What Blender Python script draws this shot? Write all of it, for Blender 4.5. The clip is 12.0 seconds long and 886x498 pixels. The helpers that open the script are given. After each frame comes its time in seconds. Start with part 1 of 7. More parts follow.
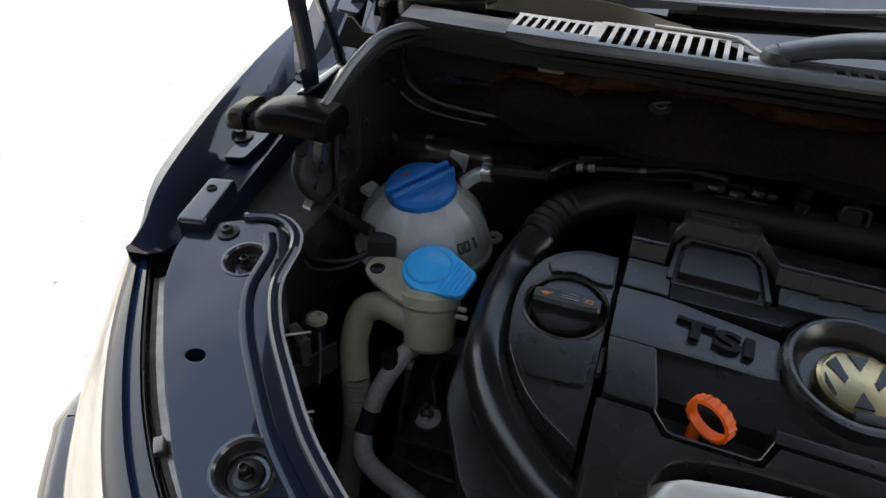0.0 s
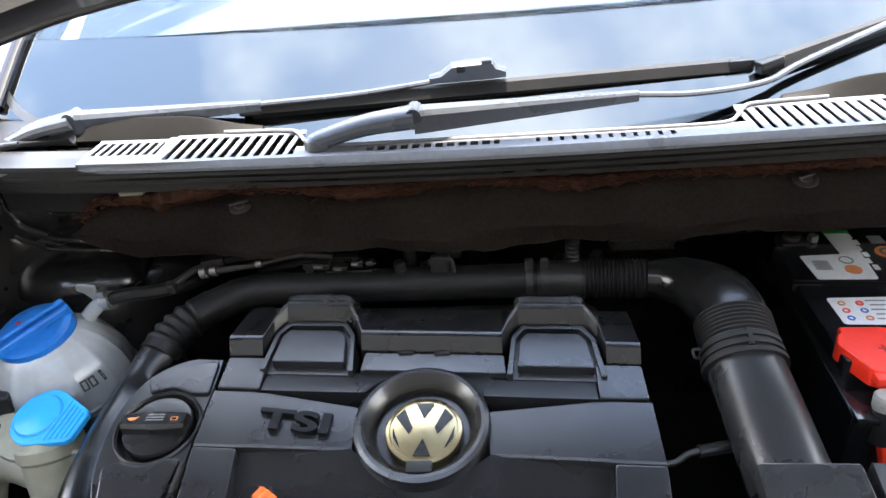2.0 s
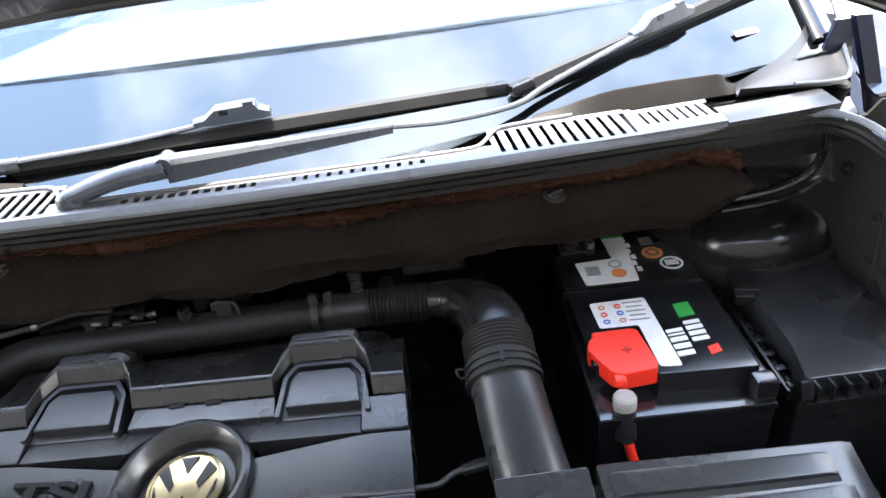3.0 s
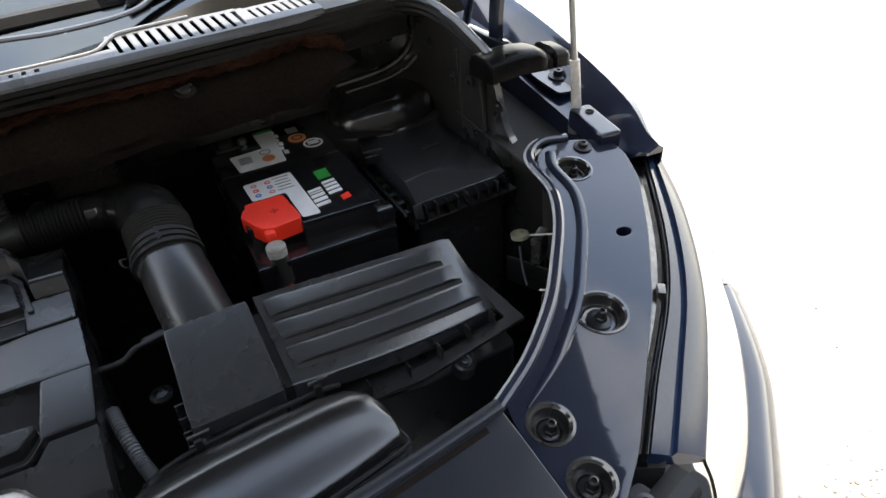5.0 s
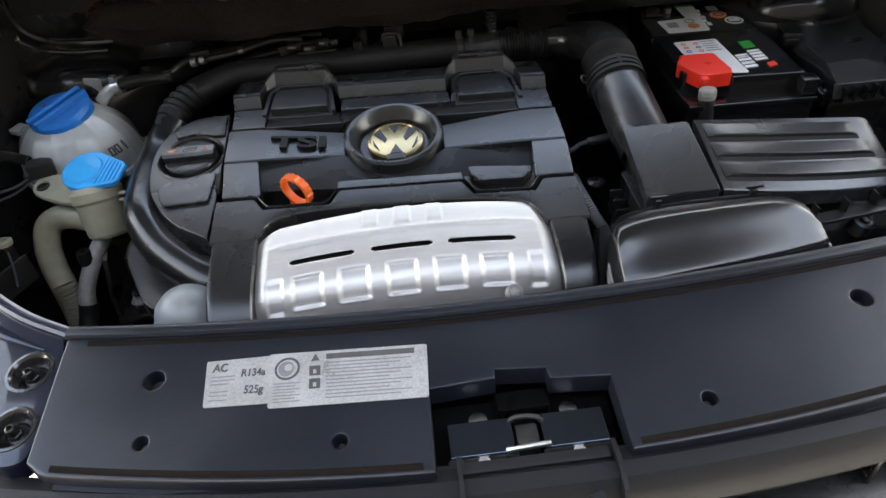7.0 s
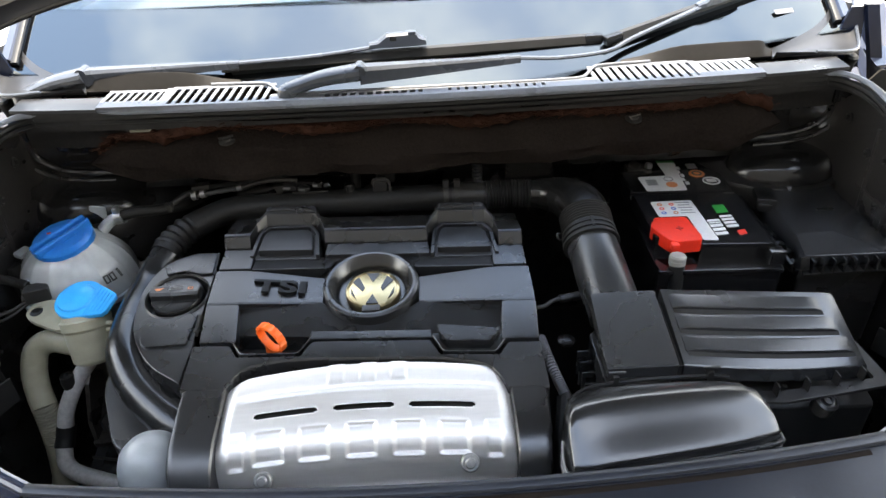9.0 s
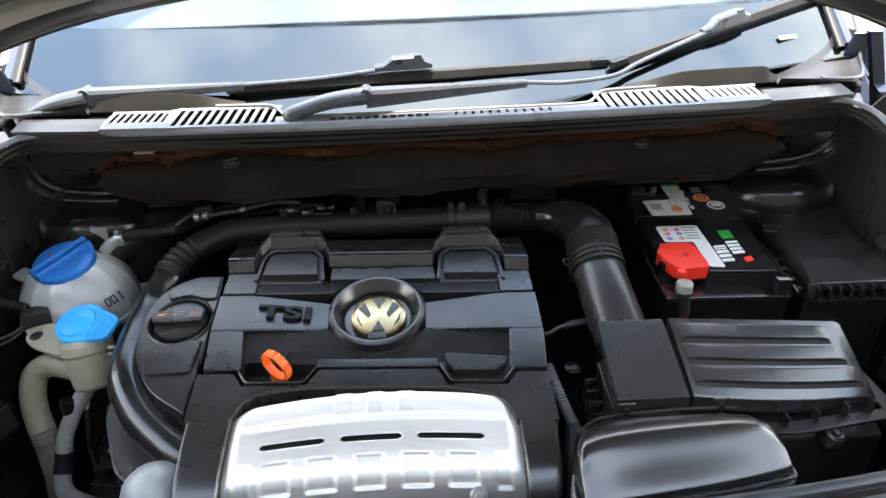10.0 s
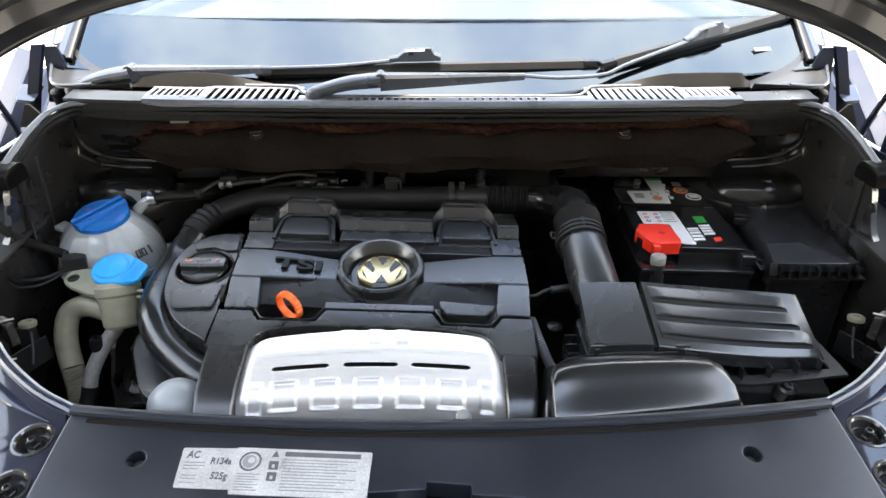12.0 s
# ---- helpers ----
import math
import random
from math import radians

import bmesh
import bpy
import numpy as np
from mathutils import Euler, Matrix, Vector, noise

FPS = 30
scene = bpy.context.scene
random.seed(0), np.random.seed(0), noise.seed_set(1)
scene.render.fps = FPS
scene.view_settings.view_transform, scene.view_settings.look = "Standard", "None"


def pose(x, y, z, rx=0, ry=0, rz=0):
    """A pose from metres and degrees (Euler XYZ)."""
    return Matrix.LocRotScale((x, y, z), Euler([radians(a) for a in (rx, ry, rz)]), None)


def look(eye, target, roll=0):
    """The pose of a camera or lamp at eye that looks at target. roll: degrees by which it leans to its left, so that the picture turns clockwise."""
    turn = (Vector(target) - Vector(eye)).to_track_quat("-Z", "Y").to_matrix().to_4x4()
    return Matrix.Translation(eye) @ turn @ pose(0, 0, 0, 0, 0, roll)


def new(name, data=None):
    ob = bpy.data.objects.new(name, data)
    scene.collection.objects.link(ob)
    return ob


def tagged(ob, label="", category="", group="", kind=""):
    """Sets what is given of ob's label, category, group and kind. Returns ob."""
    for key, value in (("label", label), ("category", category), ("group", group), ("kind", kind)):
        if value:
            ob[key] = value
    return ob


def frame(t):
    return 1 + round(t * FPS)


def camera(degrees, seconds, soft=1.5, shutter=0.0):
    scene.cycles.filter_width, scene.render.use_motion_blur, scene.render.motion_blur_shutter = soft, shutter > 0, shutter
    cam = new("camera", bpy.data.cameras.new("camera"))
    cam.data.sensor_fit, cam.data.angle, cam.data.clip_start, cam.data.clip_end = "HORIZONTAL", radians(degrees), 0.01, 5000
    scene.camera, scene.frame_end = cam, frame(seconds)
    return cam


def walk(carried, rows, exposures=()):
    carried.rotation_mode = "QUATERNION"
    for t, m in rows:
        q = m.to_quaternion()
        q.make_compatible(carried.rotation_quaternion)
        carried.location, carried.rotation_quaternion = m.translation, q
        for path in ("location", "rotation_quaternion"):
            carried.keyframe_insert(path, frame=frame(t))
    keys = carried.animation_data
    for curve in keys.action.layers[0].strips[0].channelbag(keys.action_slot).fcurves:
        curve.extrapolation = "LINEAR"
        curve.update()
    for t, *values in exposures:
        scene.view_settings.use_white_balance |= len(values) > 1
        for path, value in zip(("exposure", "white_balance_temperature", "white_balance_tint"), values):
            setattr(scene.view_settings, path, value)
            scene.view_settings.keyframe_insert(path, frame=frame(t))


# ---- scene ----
cam = camera(68.7, 12.0)
PATH = [
    (0, (-0.321, -0.504, 1.253), (-0.844, 1.028, 0.078), 1.3),
    (0.5, (-0.325, -0.448, 1.253), (-0.672, 1.181, 0.146), 0.4),
    (1, (-0.223, -0.422, 1.273), (-0.502, 1.242, 0.199), -2.9),
    (1.5, (-0.108, -0.43, 1.28), (-0.342, 1.266, 0.246), -4.5),
    (2, (-0.014, -0.439, 1.287), (-0.207, 1.265, 0.259), -5.6),
    (2.5, (0.077, -0.443, 1.28), (-0.042, 1.283, 0.276), -6.8),
    (3, (0.159, -0.433, 1.301), (0.195, 1.281, 0.27), -7.2),
    (3.5, (0.227, -0.435, 1.325), (0.491, 1.242, 0.267), -6.1),
    (3.7, (0.257, -0.445, 1.315), (0.622, 1.228, 0.283), -5.8),
    (5.3, (0.185, -0.65, 1.263), (0.948, 0.74, 0.045), -4.4),
    (5.5, (0.161, -0.678, 1.267), (0.906, 0.715, 0.04), -5.1),
    (6, (0.081, -0.723, 1.252), (0.717, 0.673, -0.031), -4.1),
    (6.5, (0.008, -0.738, 1.252), (0.412, 0.717, -0.06), -4.6),
    (7, (-0.076, -0.751, 1.256), (-0.021, 0.783, -0.026), -5.3),
    (7.5, (-0.077, -0.76, 1.264), (-0.091, 0.824, 0.043), -4.8),
    (7.7, (-0.06, -0.743, 1.288), (-0.014, 0.867, 0.102), -3.0),
    (9.3, (-0.012, -0.72, 1.346), (0.014, 0.967, 0.273), -2.7),
    (9.5, (-0.021, -0.721, 1.342), (0.019, 0.971, 0.276), -2.3),
    (10, (-0.029, -0.702, 1.363), (0.021, 0.993, 0.301), -2.0),
    (10.5, (-0.045, -0.683, 1.36), (-0.014, 1.056, 0.374), -1.4),
    (11, (-0.05, -0.662, 1.353), (-0.156, 1.064, 0.349), -2.4),
    (11.5, (-0.038, -0.727, 1.348), (-0.027, 1.008, 0.353), -1.6),
    (12, (-0.026, -0.84, 1.331), (0.014, 0.905, 0.354), 0.4),
]
EXPOSURES = [(0.0, 1.74, 7600, 9), (0.5, 2.09, 7600, 9), (1.0, 2.87, 7450, 10), (1.5, 3.35, 7300, 11), (2.0, 3.63, 7250, 11), (3.0, 3.85, 7200, 11), (3.7, 3.87, 7150, 11), (5.3, 2.34, 7600, 9), (6.0, 2.34, 7600, 9), (6.5, 2.58, 7700, 9), (7.0, 2.88, 7800, 10), (9.3, 3.33, 7650, 9), (12.0, 3.43, 7650, 9)]
walk(cam, [(t, look(eye, target, roll)) for t, eye, target, roll in PATH], EXPOSURES)
from mathutils.geometry import delaunay_2d_cdt

# ---- world, sun and exposure ----
world = bpy.data.worlds.new("world")
scene.world = world
world.use_nodes = True
wn, wl = world.node_tree.nodes, world.node_tree.links
wn.clear()
w_out = wn.new("ShaderNodeOutputWorld")
w_bg = wn.new("ShaderNodeBackground")
w_sky = wn.new("ShaderNodeTexSky")
w_sky.sky_type, w_sky.sun_disc = "NISHITA", False
SUN_EL, SUN_AZ = 87.0, 10.0
w_sky.sun_elevation, w_sky.sun_rotation = radians(SUN_EL), radians(SUN_AZ)
w_sky.air_density, w_sky.dust_density = 1.2, 0.25
w_tc = wn.new("ShaderNodeTexCoord")
w_map = wn.new("ShaderNodeMapping")
w_map.inputs["Scale"].default_value = (1.0, 1.0, 1.6)
w_noise = wn.new("ShaderNodeTexNoise")
w_noise.inputs["Scale"].default_value, w_noise.inputs["Detail"].default_value = 2.0, 5.0
w_noise.inputs["Roughness"].default_value = 0.6
w_ramp = wn.new("ShaderNodeValToRGB")
w_ramp.color_ramp.elements[0].position, w_ramp.color_ramp.elements[1].position = 0.44, 0.95
w_ramp.color_ramp.elements[0].color = (0.03, 0.03, 0.03, 1)
w_mix = wn.new("ShaderNodeMixRGB")
w_mix.inputs["Color2"].default_value = (9.6, 9.6, 9.6, 1)
wl.new(w_tc.outputs["Generated"], w_map.inputs["Vector"])
wl.new(w_map.outputs["Vector"], w_noise.inputs["Vector"])
wl.new(w_noise.outputs["Fac"], w_ramp.inputs["Fac"])
w_sep = wn.new("ShaderNodeSeparateXYZ")
wl.new(w_tc.outputs["Generated"], w_sep.inputs["Vector"])
w_haze = wn.new("ShaderNodeMapRange")
w_haze.inputs["From Min"].default_value, w_haze.inputs["From Max"].default_value = 0.80, 0.20
w_haze.inputs["To Min"].default_value, w_haze.inputs["To Max"].default_value = 0.0, 0.6
wl.new(w_sep.outputs["Z"], w_haze.inputs["Value"])
w_max = wn.new("ShaderNodeMath")
w_max.operation = "MAXIMUM"
wl.new(w_ramp.outputs["Color"], w_max.inputs[0]), wl.new(w_haze.outputs["Result"], w_max.inputs[1])
wl.new(w_max.outputs[0], w_mix.inputs["Fac"])
wl.new(w_sky.outputs["Color"], w_mix.inputs["Color1"])
wl.new(w_mix.outputs["Color"], w_bg.inputs["Color"])
w_bg.inputs["Strength"].default_value = 0.15
wl.new(w_bg.outputs["Background"], w_out.inputs["Surface"])

sun = new("sun", bpy.data.lights.new("sun", "SUN"))
sun.data.energy, sun.data.angle, sun.data.color = 2.1, radians(2.0), (1.0, 0.95, 0.88)
# the sun stands almost overhead, behind the open bonnet
az = radians(SUN_AZ)
sun_from = Vector((math.sin(az) * math.cos(radians(SUN_EL)), math.cos(az) * math.cos(radians(SUN_EL)), math.sin(radians(SUN_EL))))
sun.matrix_world = look(sun_from * 20, (0, 0, 0))


# ---- materials ----
def material(name, colour, rough=0.5, metal=0.0, vary=0.15, scale=40.0, bump=0.0, bump_scale=400.0, coat=0.0, spec=0.5, dust=0.0, dust_colour=(0.22, 0.2, 0.17), stretch=(1, 1, 1)):
    """A principled surface with colour and roughness that vary at two scales, fine relief and, where given, dust."""
    m = bpy.data.materials.new(name)
    m.use_nodes = True
    n, l = m.node_tree.nodes, m.node_tree.links
    b = n["Principled BSDF"]
    tc, mp = n.new("ShaderNodeTexCoord"), n.new("ShaderNodeMapping")
    mp.inputs["Scale"].default_value = stretch
    l.new(tc.outputs["Object"], mp.inputs["Vector"])
    big, fine = n.new("ShaderNodeTexNoise"), n.new("ShaderNodeTexNoise")
    big.inputs["Scale"].default_value, big.inputs["Detail"].default_value = scale * 0.25, 6.0
    fine.inputs["Scale"].default_value, fine.inputs["Detail"].default_value = scale * 4.0, 3.0
    for t in (big, fine):
        l.new(mp.outputs["Vector"], t.inputs["Vector"])
    add = n.new("ShaderNodeMath")
    add.operation = "ADD"
    l.new(big.outputs["Fac"], add.inputs[0]), l.new(fine.outputs["Fac"], add.inputs[1])
    ramp = n.new("ShaderNodeMapRange")
    ramp.inputs["From Min"].default_value, ramp.inputs["From Max"].default_value = 0.6, 1.4
    ramp.inputs["To Min"].default_value, ramp.inputs["To Max"].default_value = 1.0 - vary, 1.0 + vary
    l.new(add.outputs[0], ramp.inputs["Value"])
    col = n.new("ShaderNodeVectorMath")
    col.operation = "SCALE"
    col.inputs[0].default_value = colour
    l.new(ramp.outputs["Result"], col.inputs["Scale"])
    base = col.outputs[0]
    if dust:
        speck = n.new("ShaderNodeTexNoise")
        speck.inputs["Scale"].default_value, speck.inputs["Detail"].default_value, speck.inputs["Roughness"].default_value = 9.0, 8.0, 0.7
        l.new(mp.outputs["Vector"], speck.inputs["Vector"])
        cut = n.new("ShaderNodeMapRange")
        cut.inputs["From Min"].default_value, cut.inputs["From Max"].default_value = 0.45, 0.75
        cut.inputs["To Max"].default_value = dust
        l.new(speck.outputs["Fac"], cut.inputs["Value"])
        mix = n.new("ShaderNodeMix")
        mix.data_type = "RGBA"
        l.new(cut.outputs["Result"], mix.inputs[0]), l.new(base, mix.inputs[6])
        mix.inputs[7].default_value = (*dust_colour, 1)
        base = mix.outputs[2]
    l.new(base, b.inputs["Base Color"])
    rr = n.new("ShaderNodeMapRange")
    rr.inputs["From Min"].default_value, rr.inputs["From Max"].default_value = 0.3, 0.7
    rr.inputs["To Min"].default_value, rr.inputs["To Max"].default_value = max(rough - 0.08, 0.02), min(rough + 0.08, 1.0)
    l.new(big.outputs["Fac"], rr.inputs["Value"]), l.new(rr.outputs["Result"], b.inputs["Roughness"])
    b.inputs["Metallic"].default_value = metal
    b.inputs["Specular IOR Level"].default_value = spec
    b.inputs["Coat Weight"].default_value = coat
    b.inputs["Coat Roughness"].default_value = 0.04
    if bump:
        gr, bp = n.new("ShaderNodeTexNoise"), n.new("ShaderNodeBump")
        gr.inputs["Scale"].default_value, gr.inputs["Detail"].default_value = bump_scale, 2.0
        l.new(mp.outputs["Vector"], gr.inputs["Vector"])
        bp.inputs["Strength"].default_value, bp.inputs["Distance"].default_value = bump, 0.001
        l.new(gr.outputs["Fac"], bp.inputs["Height"]), l.new(bp.outputs["Normal"], b.inputs["Normal"])
    return m


def shader(m):
    return m.node_tree.nodes["Principled BSDF"]


PLASTIC = material("black_plastic", (0.0185, 0.0180, 0.0176), 0.30, vary=0.25, bump=0.2, bump_scale=900, dust=0.012)
GRAIN = material("grained_black_plastic", (0.0120, 0.0122, 0.0128), 0.27, spec=0.7, vary=0.10, bump=0.10, bump_scale=1400)
FADED = material("faded_black_plastic", (0.0215, 0.0222, 0.0235), 0.25, spec=0.75, vary=0.10, scale=10, bump=0.05, bump_scale=900)
SATIN = material("satin_black_plastic", (0.0105, 0.0105, 0.0106), 0.22, vary=0.25, bump=0.1, bump_scale=500, dust=0.012)
LETTER = material("letter_black", (0.004, 0.004, 0.0042), 0.5, vary=0.2, spec=0.25)
SHEET = material("slam_plastic", (0.0082, 0.0105, 0.0165), 0.36, vary=0.2, bump=0.08, bump_scale=600, dust=0.02)
RUBBER = material("black_rubber", (0.010, 0.010, 0.010), 0.5, spec=0.35, vary=0.25, bump=0.2, dust=0.02)
SEAL = material("grey_rubber", (0.10, 0.10, 0.105), 0.35, vary=0.15, dust=0.1)
COWL = material("cowl_plastic", (0.175, 0.186, 0.207), 0.32, vary=0.15, bump=0.3, dust=0.15, dust_colour=(0.3, 0.3, 0.3))
PAINT = material("navy_paint", (0.003, 0.0065, 0.020), 0.5, vary=0.15, coat=1.0, spec=0.15, dust=0.006)
PAINT_IN = material("inner_paint", (0.0185, 0.0175, 0.0173), 0.28, vary=0.3, coat=1.0, spec=0.4, dust=0.008)
# also puts the shade of gaps, holes and slots into the colour
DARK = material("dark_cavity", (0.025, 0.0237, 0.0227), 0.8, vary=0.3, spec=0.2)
SMOKE = material("smoked_lamp_top", (0.011, 0.022, 0.050), 0.14, vary=0.15, spec=0.2, dust=0.008)
ARM = material("wiper_grey", (0.058, 0.066, 0.080), 0.28, vary=0.15, spec=0.6, dust=0.015)
SKY_BLOCK = material("dark_wall", (0.085, 0.082, 0.078), 0.9, vary=0.3, scale=4, bump=0.6, bump_scale=40)
CAST = material("dull_metal", (0.06, 0.057, 0.054), 0.5, metal=0.7, vary=0.3, bump=0.3, bump_scale=200)
STEEL = material("steel", (0.5, 0.5, 0.49), 0.3, metal=1.0, vary=0.2)
DIRT = material("brown_dirt", (0.0105, 0.0076, 0.0058), 0.9, vary=0.4, scale=60, spec=0.1)
LATCH_GLOSS = material("polished_latch_plate", (0.075, 0.095, 0.125), 0.12, metal=0.9, vary=0.2)
DULL_STEEL = material("dull_steel", (0.30, 0.295, 0.285), 0.45, metal=0.8, vary=0.3)
BOLT = material("black_bolt", (0.03, 0.03, 0.03), 0.35, metal=0.6, vary=0.2)
ALU = material("aluminium_shield", (0.77, 0.745, 0.71), 0.47, metal=0.85, vary=0.06, scale=20, bump=0.08, bump_scale=250, stretch=(0.3, 3, 3))
GOLD = material("gold_plate", (0.56, 0.45, 0.25), 0.34, metal=1.0, vary=0.1)
CHROME = material("chrome", (0.82, 0.82, 0.82), 0.08, metal=1.0, vary=0.04)
ORANGE = material("orange_plastic", (0.9, 0.13, 0.015), 0.42, vary=0.1)
BLUE = material("blue_plastic", (0.004, 0.15, 0.50), 0.34, vary=0.1, bump=0.1)
STRIP = material("dull_bright_trim", (0.15, 0.138, 0.122), 0.24, metal=0.85, vary=0.4, scale=30, bump=0.4, bump_scale=70)
BOTTLE = material("milky_bottle", (0.24, 0.25, 0.25), 0.3, vary=0.12, scale=14)
SKYBLUE = material("light_blue_plastic", (0.01, 0.40, 0.85), 0.36, vary=0.08, bump=0.1)
BONNET_IN = material("bonnet_underside", (0.0095, 0.0090, 0.0088), 0.34, vary=0.2, scale=8, coat=0.25, dust=0.02)
FLAP = material("shaded_flap_plastic", (0.013, 0.0122, 0.0115), 0.6, vary=0.2, spec=0.2, dust=0.03)
WORN_EDGE = material("worn_pale_rubber", (0.30, 0.30, 0.30), 0.4, vary=0.2)
CORNER = material("cowl_corner_plastic", (0.024, 0.025, 0.0275), 0.33, vary=0.15, dust=0.05)
ROLL = material("matt_grille_plastic", (0.0055, 0.0062, 0.0080), 0.55, vary=0.2, spec=0.3, dust=0.01)
GLOSSY = material("glossy_black_duct", (0.0105, 0.0106, 0.0110), 0.26, spec=0.75, vary=0.06, scale=6)
PANEL_PAINT = material("smeared_navy_paint", (0.003, 0.0062, 0.018), 0.45, vary=0.2, coat=0.9, spec=0.1, dust=0.012, dust_colour=(0.16, 0.17, 0.19))
MOUNT = material("cast_mount_metal", (0.06, 0.052, 0.045), 0.32, metal=0.6, vary=0.35, bump=0.3, bump_scale=250, dust=0.02)
MOULD = material("brownish_moulding", (0.0036, 0.0034, 0.0034), 0.3, vary=0.25, spec=0.07, dust=0.002)
PIPE = material("dull_aluminium", (0.52, 0.50, 0.47), 0.42, metal=0.3, vary=0.25)
TANK = material("milky_plastic", (0.40, 0.42, 0.415), 0.24, vary=0.12, scale=14, coat=0.4)
TANK_LOW = material("milky_plastic_with_coolant", (0.115, 0.135, 0.145), 0.26, vary=0.15, scale=12, coat=0.4)
CREAM = material("cream_plastic", (0.36, 0.335, 0.24), 0.42, vary=0.15, scale=16, dust=0.15)
CREAM_HOSE = material("yellowed_hose", (0.21, 0.195, 0.145), 0.5, vary=0.2, scale=16, dust=0.3)
RED = material("red_plastic", (0.8, 0.03, 0.012), 0.4, vary=0.08)
WHITE = material("white_label", (0.72, 0.72, 0.7), 0.4, vary=0.08, dust=0.15)
SILVER_LABEL = material("silver_label", (0.38, 0.38, 0.372), 0.35, metal=0.1, vary=0.3, scale=110, bump=0.7, bump_scale=160, dust=0.3)
INK = material("black_ink", (0.02, 0.02, 0.02), 0.5)
GREY_INK = material("grey_ink", (0.2, 0.2, 0.2), 0.5)
SOFT_INK = material("worn_black_ink", (0.07, 0.07, 0.072), 0.5, vary=0.3)
GREEN = material("green_ink", (0.02, 0.3, 0.05), 0.4)
ORANGE_INK = material("orange_ink", (0.62, 0.20, 0.06), 0.4)
MAT = material("insulation_mat", (0.0165, 0.0130, 0.0112), 0.95, vary=0.4, scale=60, bump=1.0, bump_scale=300, dust=0.02, dust_colour=(0.06, 0.04, 0.03), spec=0.02)
FRAY = material("frayed_wadding", (0.042, 0.0175, 0.0110), 1.0, vary=0.6, scale=160, bump=1.0, bump_scale=250, spec=0.1)
PALE = material("pale_cabin_trim", (0.55, 0.57, 0.58), 0.7, vary=0.1, scale=8)
DASH = material("dashboard_vinyl", (0.008, 0.009, 0.012), 0.85, vary=0.2, spec=0.1)
# pale colour carries the brightness of the sunlit band behind the windscreen
DASH_TOP = material("brightened_dashboard_top", (0.13, 0.15, 0.155), 0.8, vary=0.1, scale=6, spec=0.1)
GROUND = material("concrete", (0.36, 0.345, 0.32), 0.85, vary=0.12, scale=3.0, bump=0.6, bump_scale=60, dust=0.5, dust_colour=(0.42, 0.4, 0.36))
PEBBLE = material("pebble", (0.17, 0.155, 0.135), 0.8, vary=0.4, scale=30)
TANK_B = shader(TANK)
TANK_B.inputs["Subsurface Weight"].default_value = 0.35
TANK_B.inputs["Subsurface Radius"].default_value = (0.02, 0.02, 0.02)


def clear_glass(name, tint, rough=0.0):
    m = bpy.data.materials.new(name)
    m.use_nodes = True
    b = shader(m)
    b.inputs["Base Color"].default_value = (*tint, 1)
    b.inputs["Roughness"].default_value = rough
    b.inputs["Transmission Weight"].default_value = 1.0
    b.inputs["IOR"].default_value = 1.5
    return m


def sheet_glass(name, tint, head_on, mirror_tint=(0.86, 0.97, 1.0)):
    """Thin flat glass: tinted see-through with a Fresnel mirror on it."""
    m = bpy.data.materials.new(name)
    m.use_nodes = True
    n, l = m.node_tree.nodes, m.node_tree.links
    n.clear()
    clear, gloss, mix = n.new("ShaderNodeBsdfTransparent"), n.new("ShaderNodeBsdfGlossy"), n.new("ShaderNodeMixShader")
    facing, power, base, out = n.new("ShaderNodeLayerWeight"), n.new("ShaderNodeMath"), n.new("ShaderNodeMath"), n.new("ShaderNodeOutputMaterial")
    clear.inputs["Color"].default_value = (*tint, 1)
    gloss.inputs["Color"].default_value, gloss.inputs["Roughness"].default_value = (*mirror_tint, 1), 0.0
    facing.inputs["Blend"].default_value = 0.5
    power.operation, base.operation = "POWER", "MULTIPLY_ADD"
    power.inputs[1].default_value = 5.0
    base.inputs[1].default_value, base.inputs[2].default_value = 1.0 - head_on, head_on
    l.new(facing.outputs["Facing"], power.inputs[0]), l.new(power.outputs[0], base.inputs[0])
    l.new(base.outputs[0], mix.inputs["Fac"]), l.new(clear.outputs["BSDF"], mix.inputs[1]), l.new(gloss.outputs["BSDF"], mix.inputs[2])
    l.new(mix.outputs["Shader"], out.inputs["Surface"])
    return m


GLASS = sheet_glass("windscreen_glass", (0.96, 0.985, 1.0), 0.36, (0.192, 0.215, 0.222))
BORDER = bpy.data.materials.new("black_glass_border")
BORDER.use_nodes = True
BORDER_B = shader(BORDER)
BORDER_B.inputs["Base Color"].default_value = (0.003, 0.003, 0.0035, 1)
BORDER_B.inputs["Roughness"].default_value, BORDER_B.inputs["IOR"].default_value = 0.0, 1.80
BORDER_B.inputs["Specular Tint"].default_value = (0.83, 0.97, 1.0, 1)
TINT = sheet_glass("tinted_glass", (0.3, 0.33, 0.34), 0.05)
LENS = clear_glass("headlight_lens", (0.95, 0.95, 0.93), 0.02)


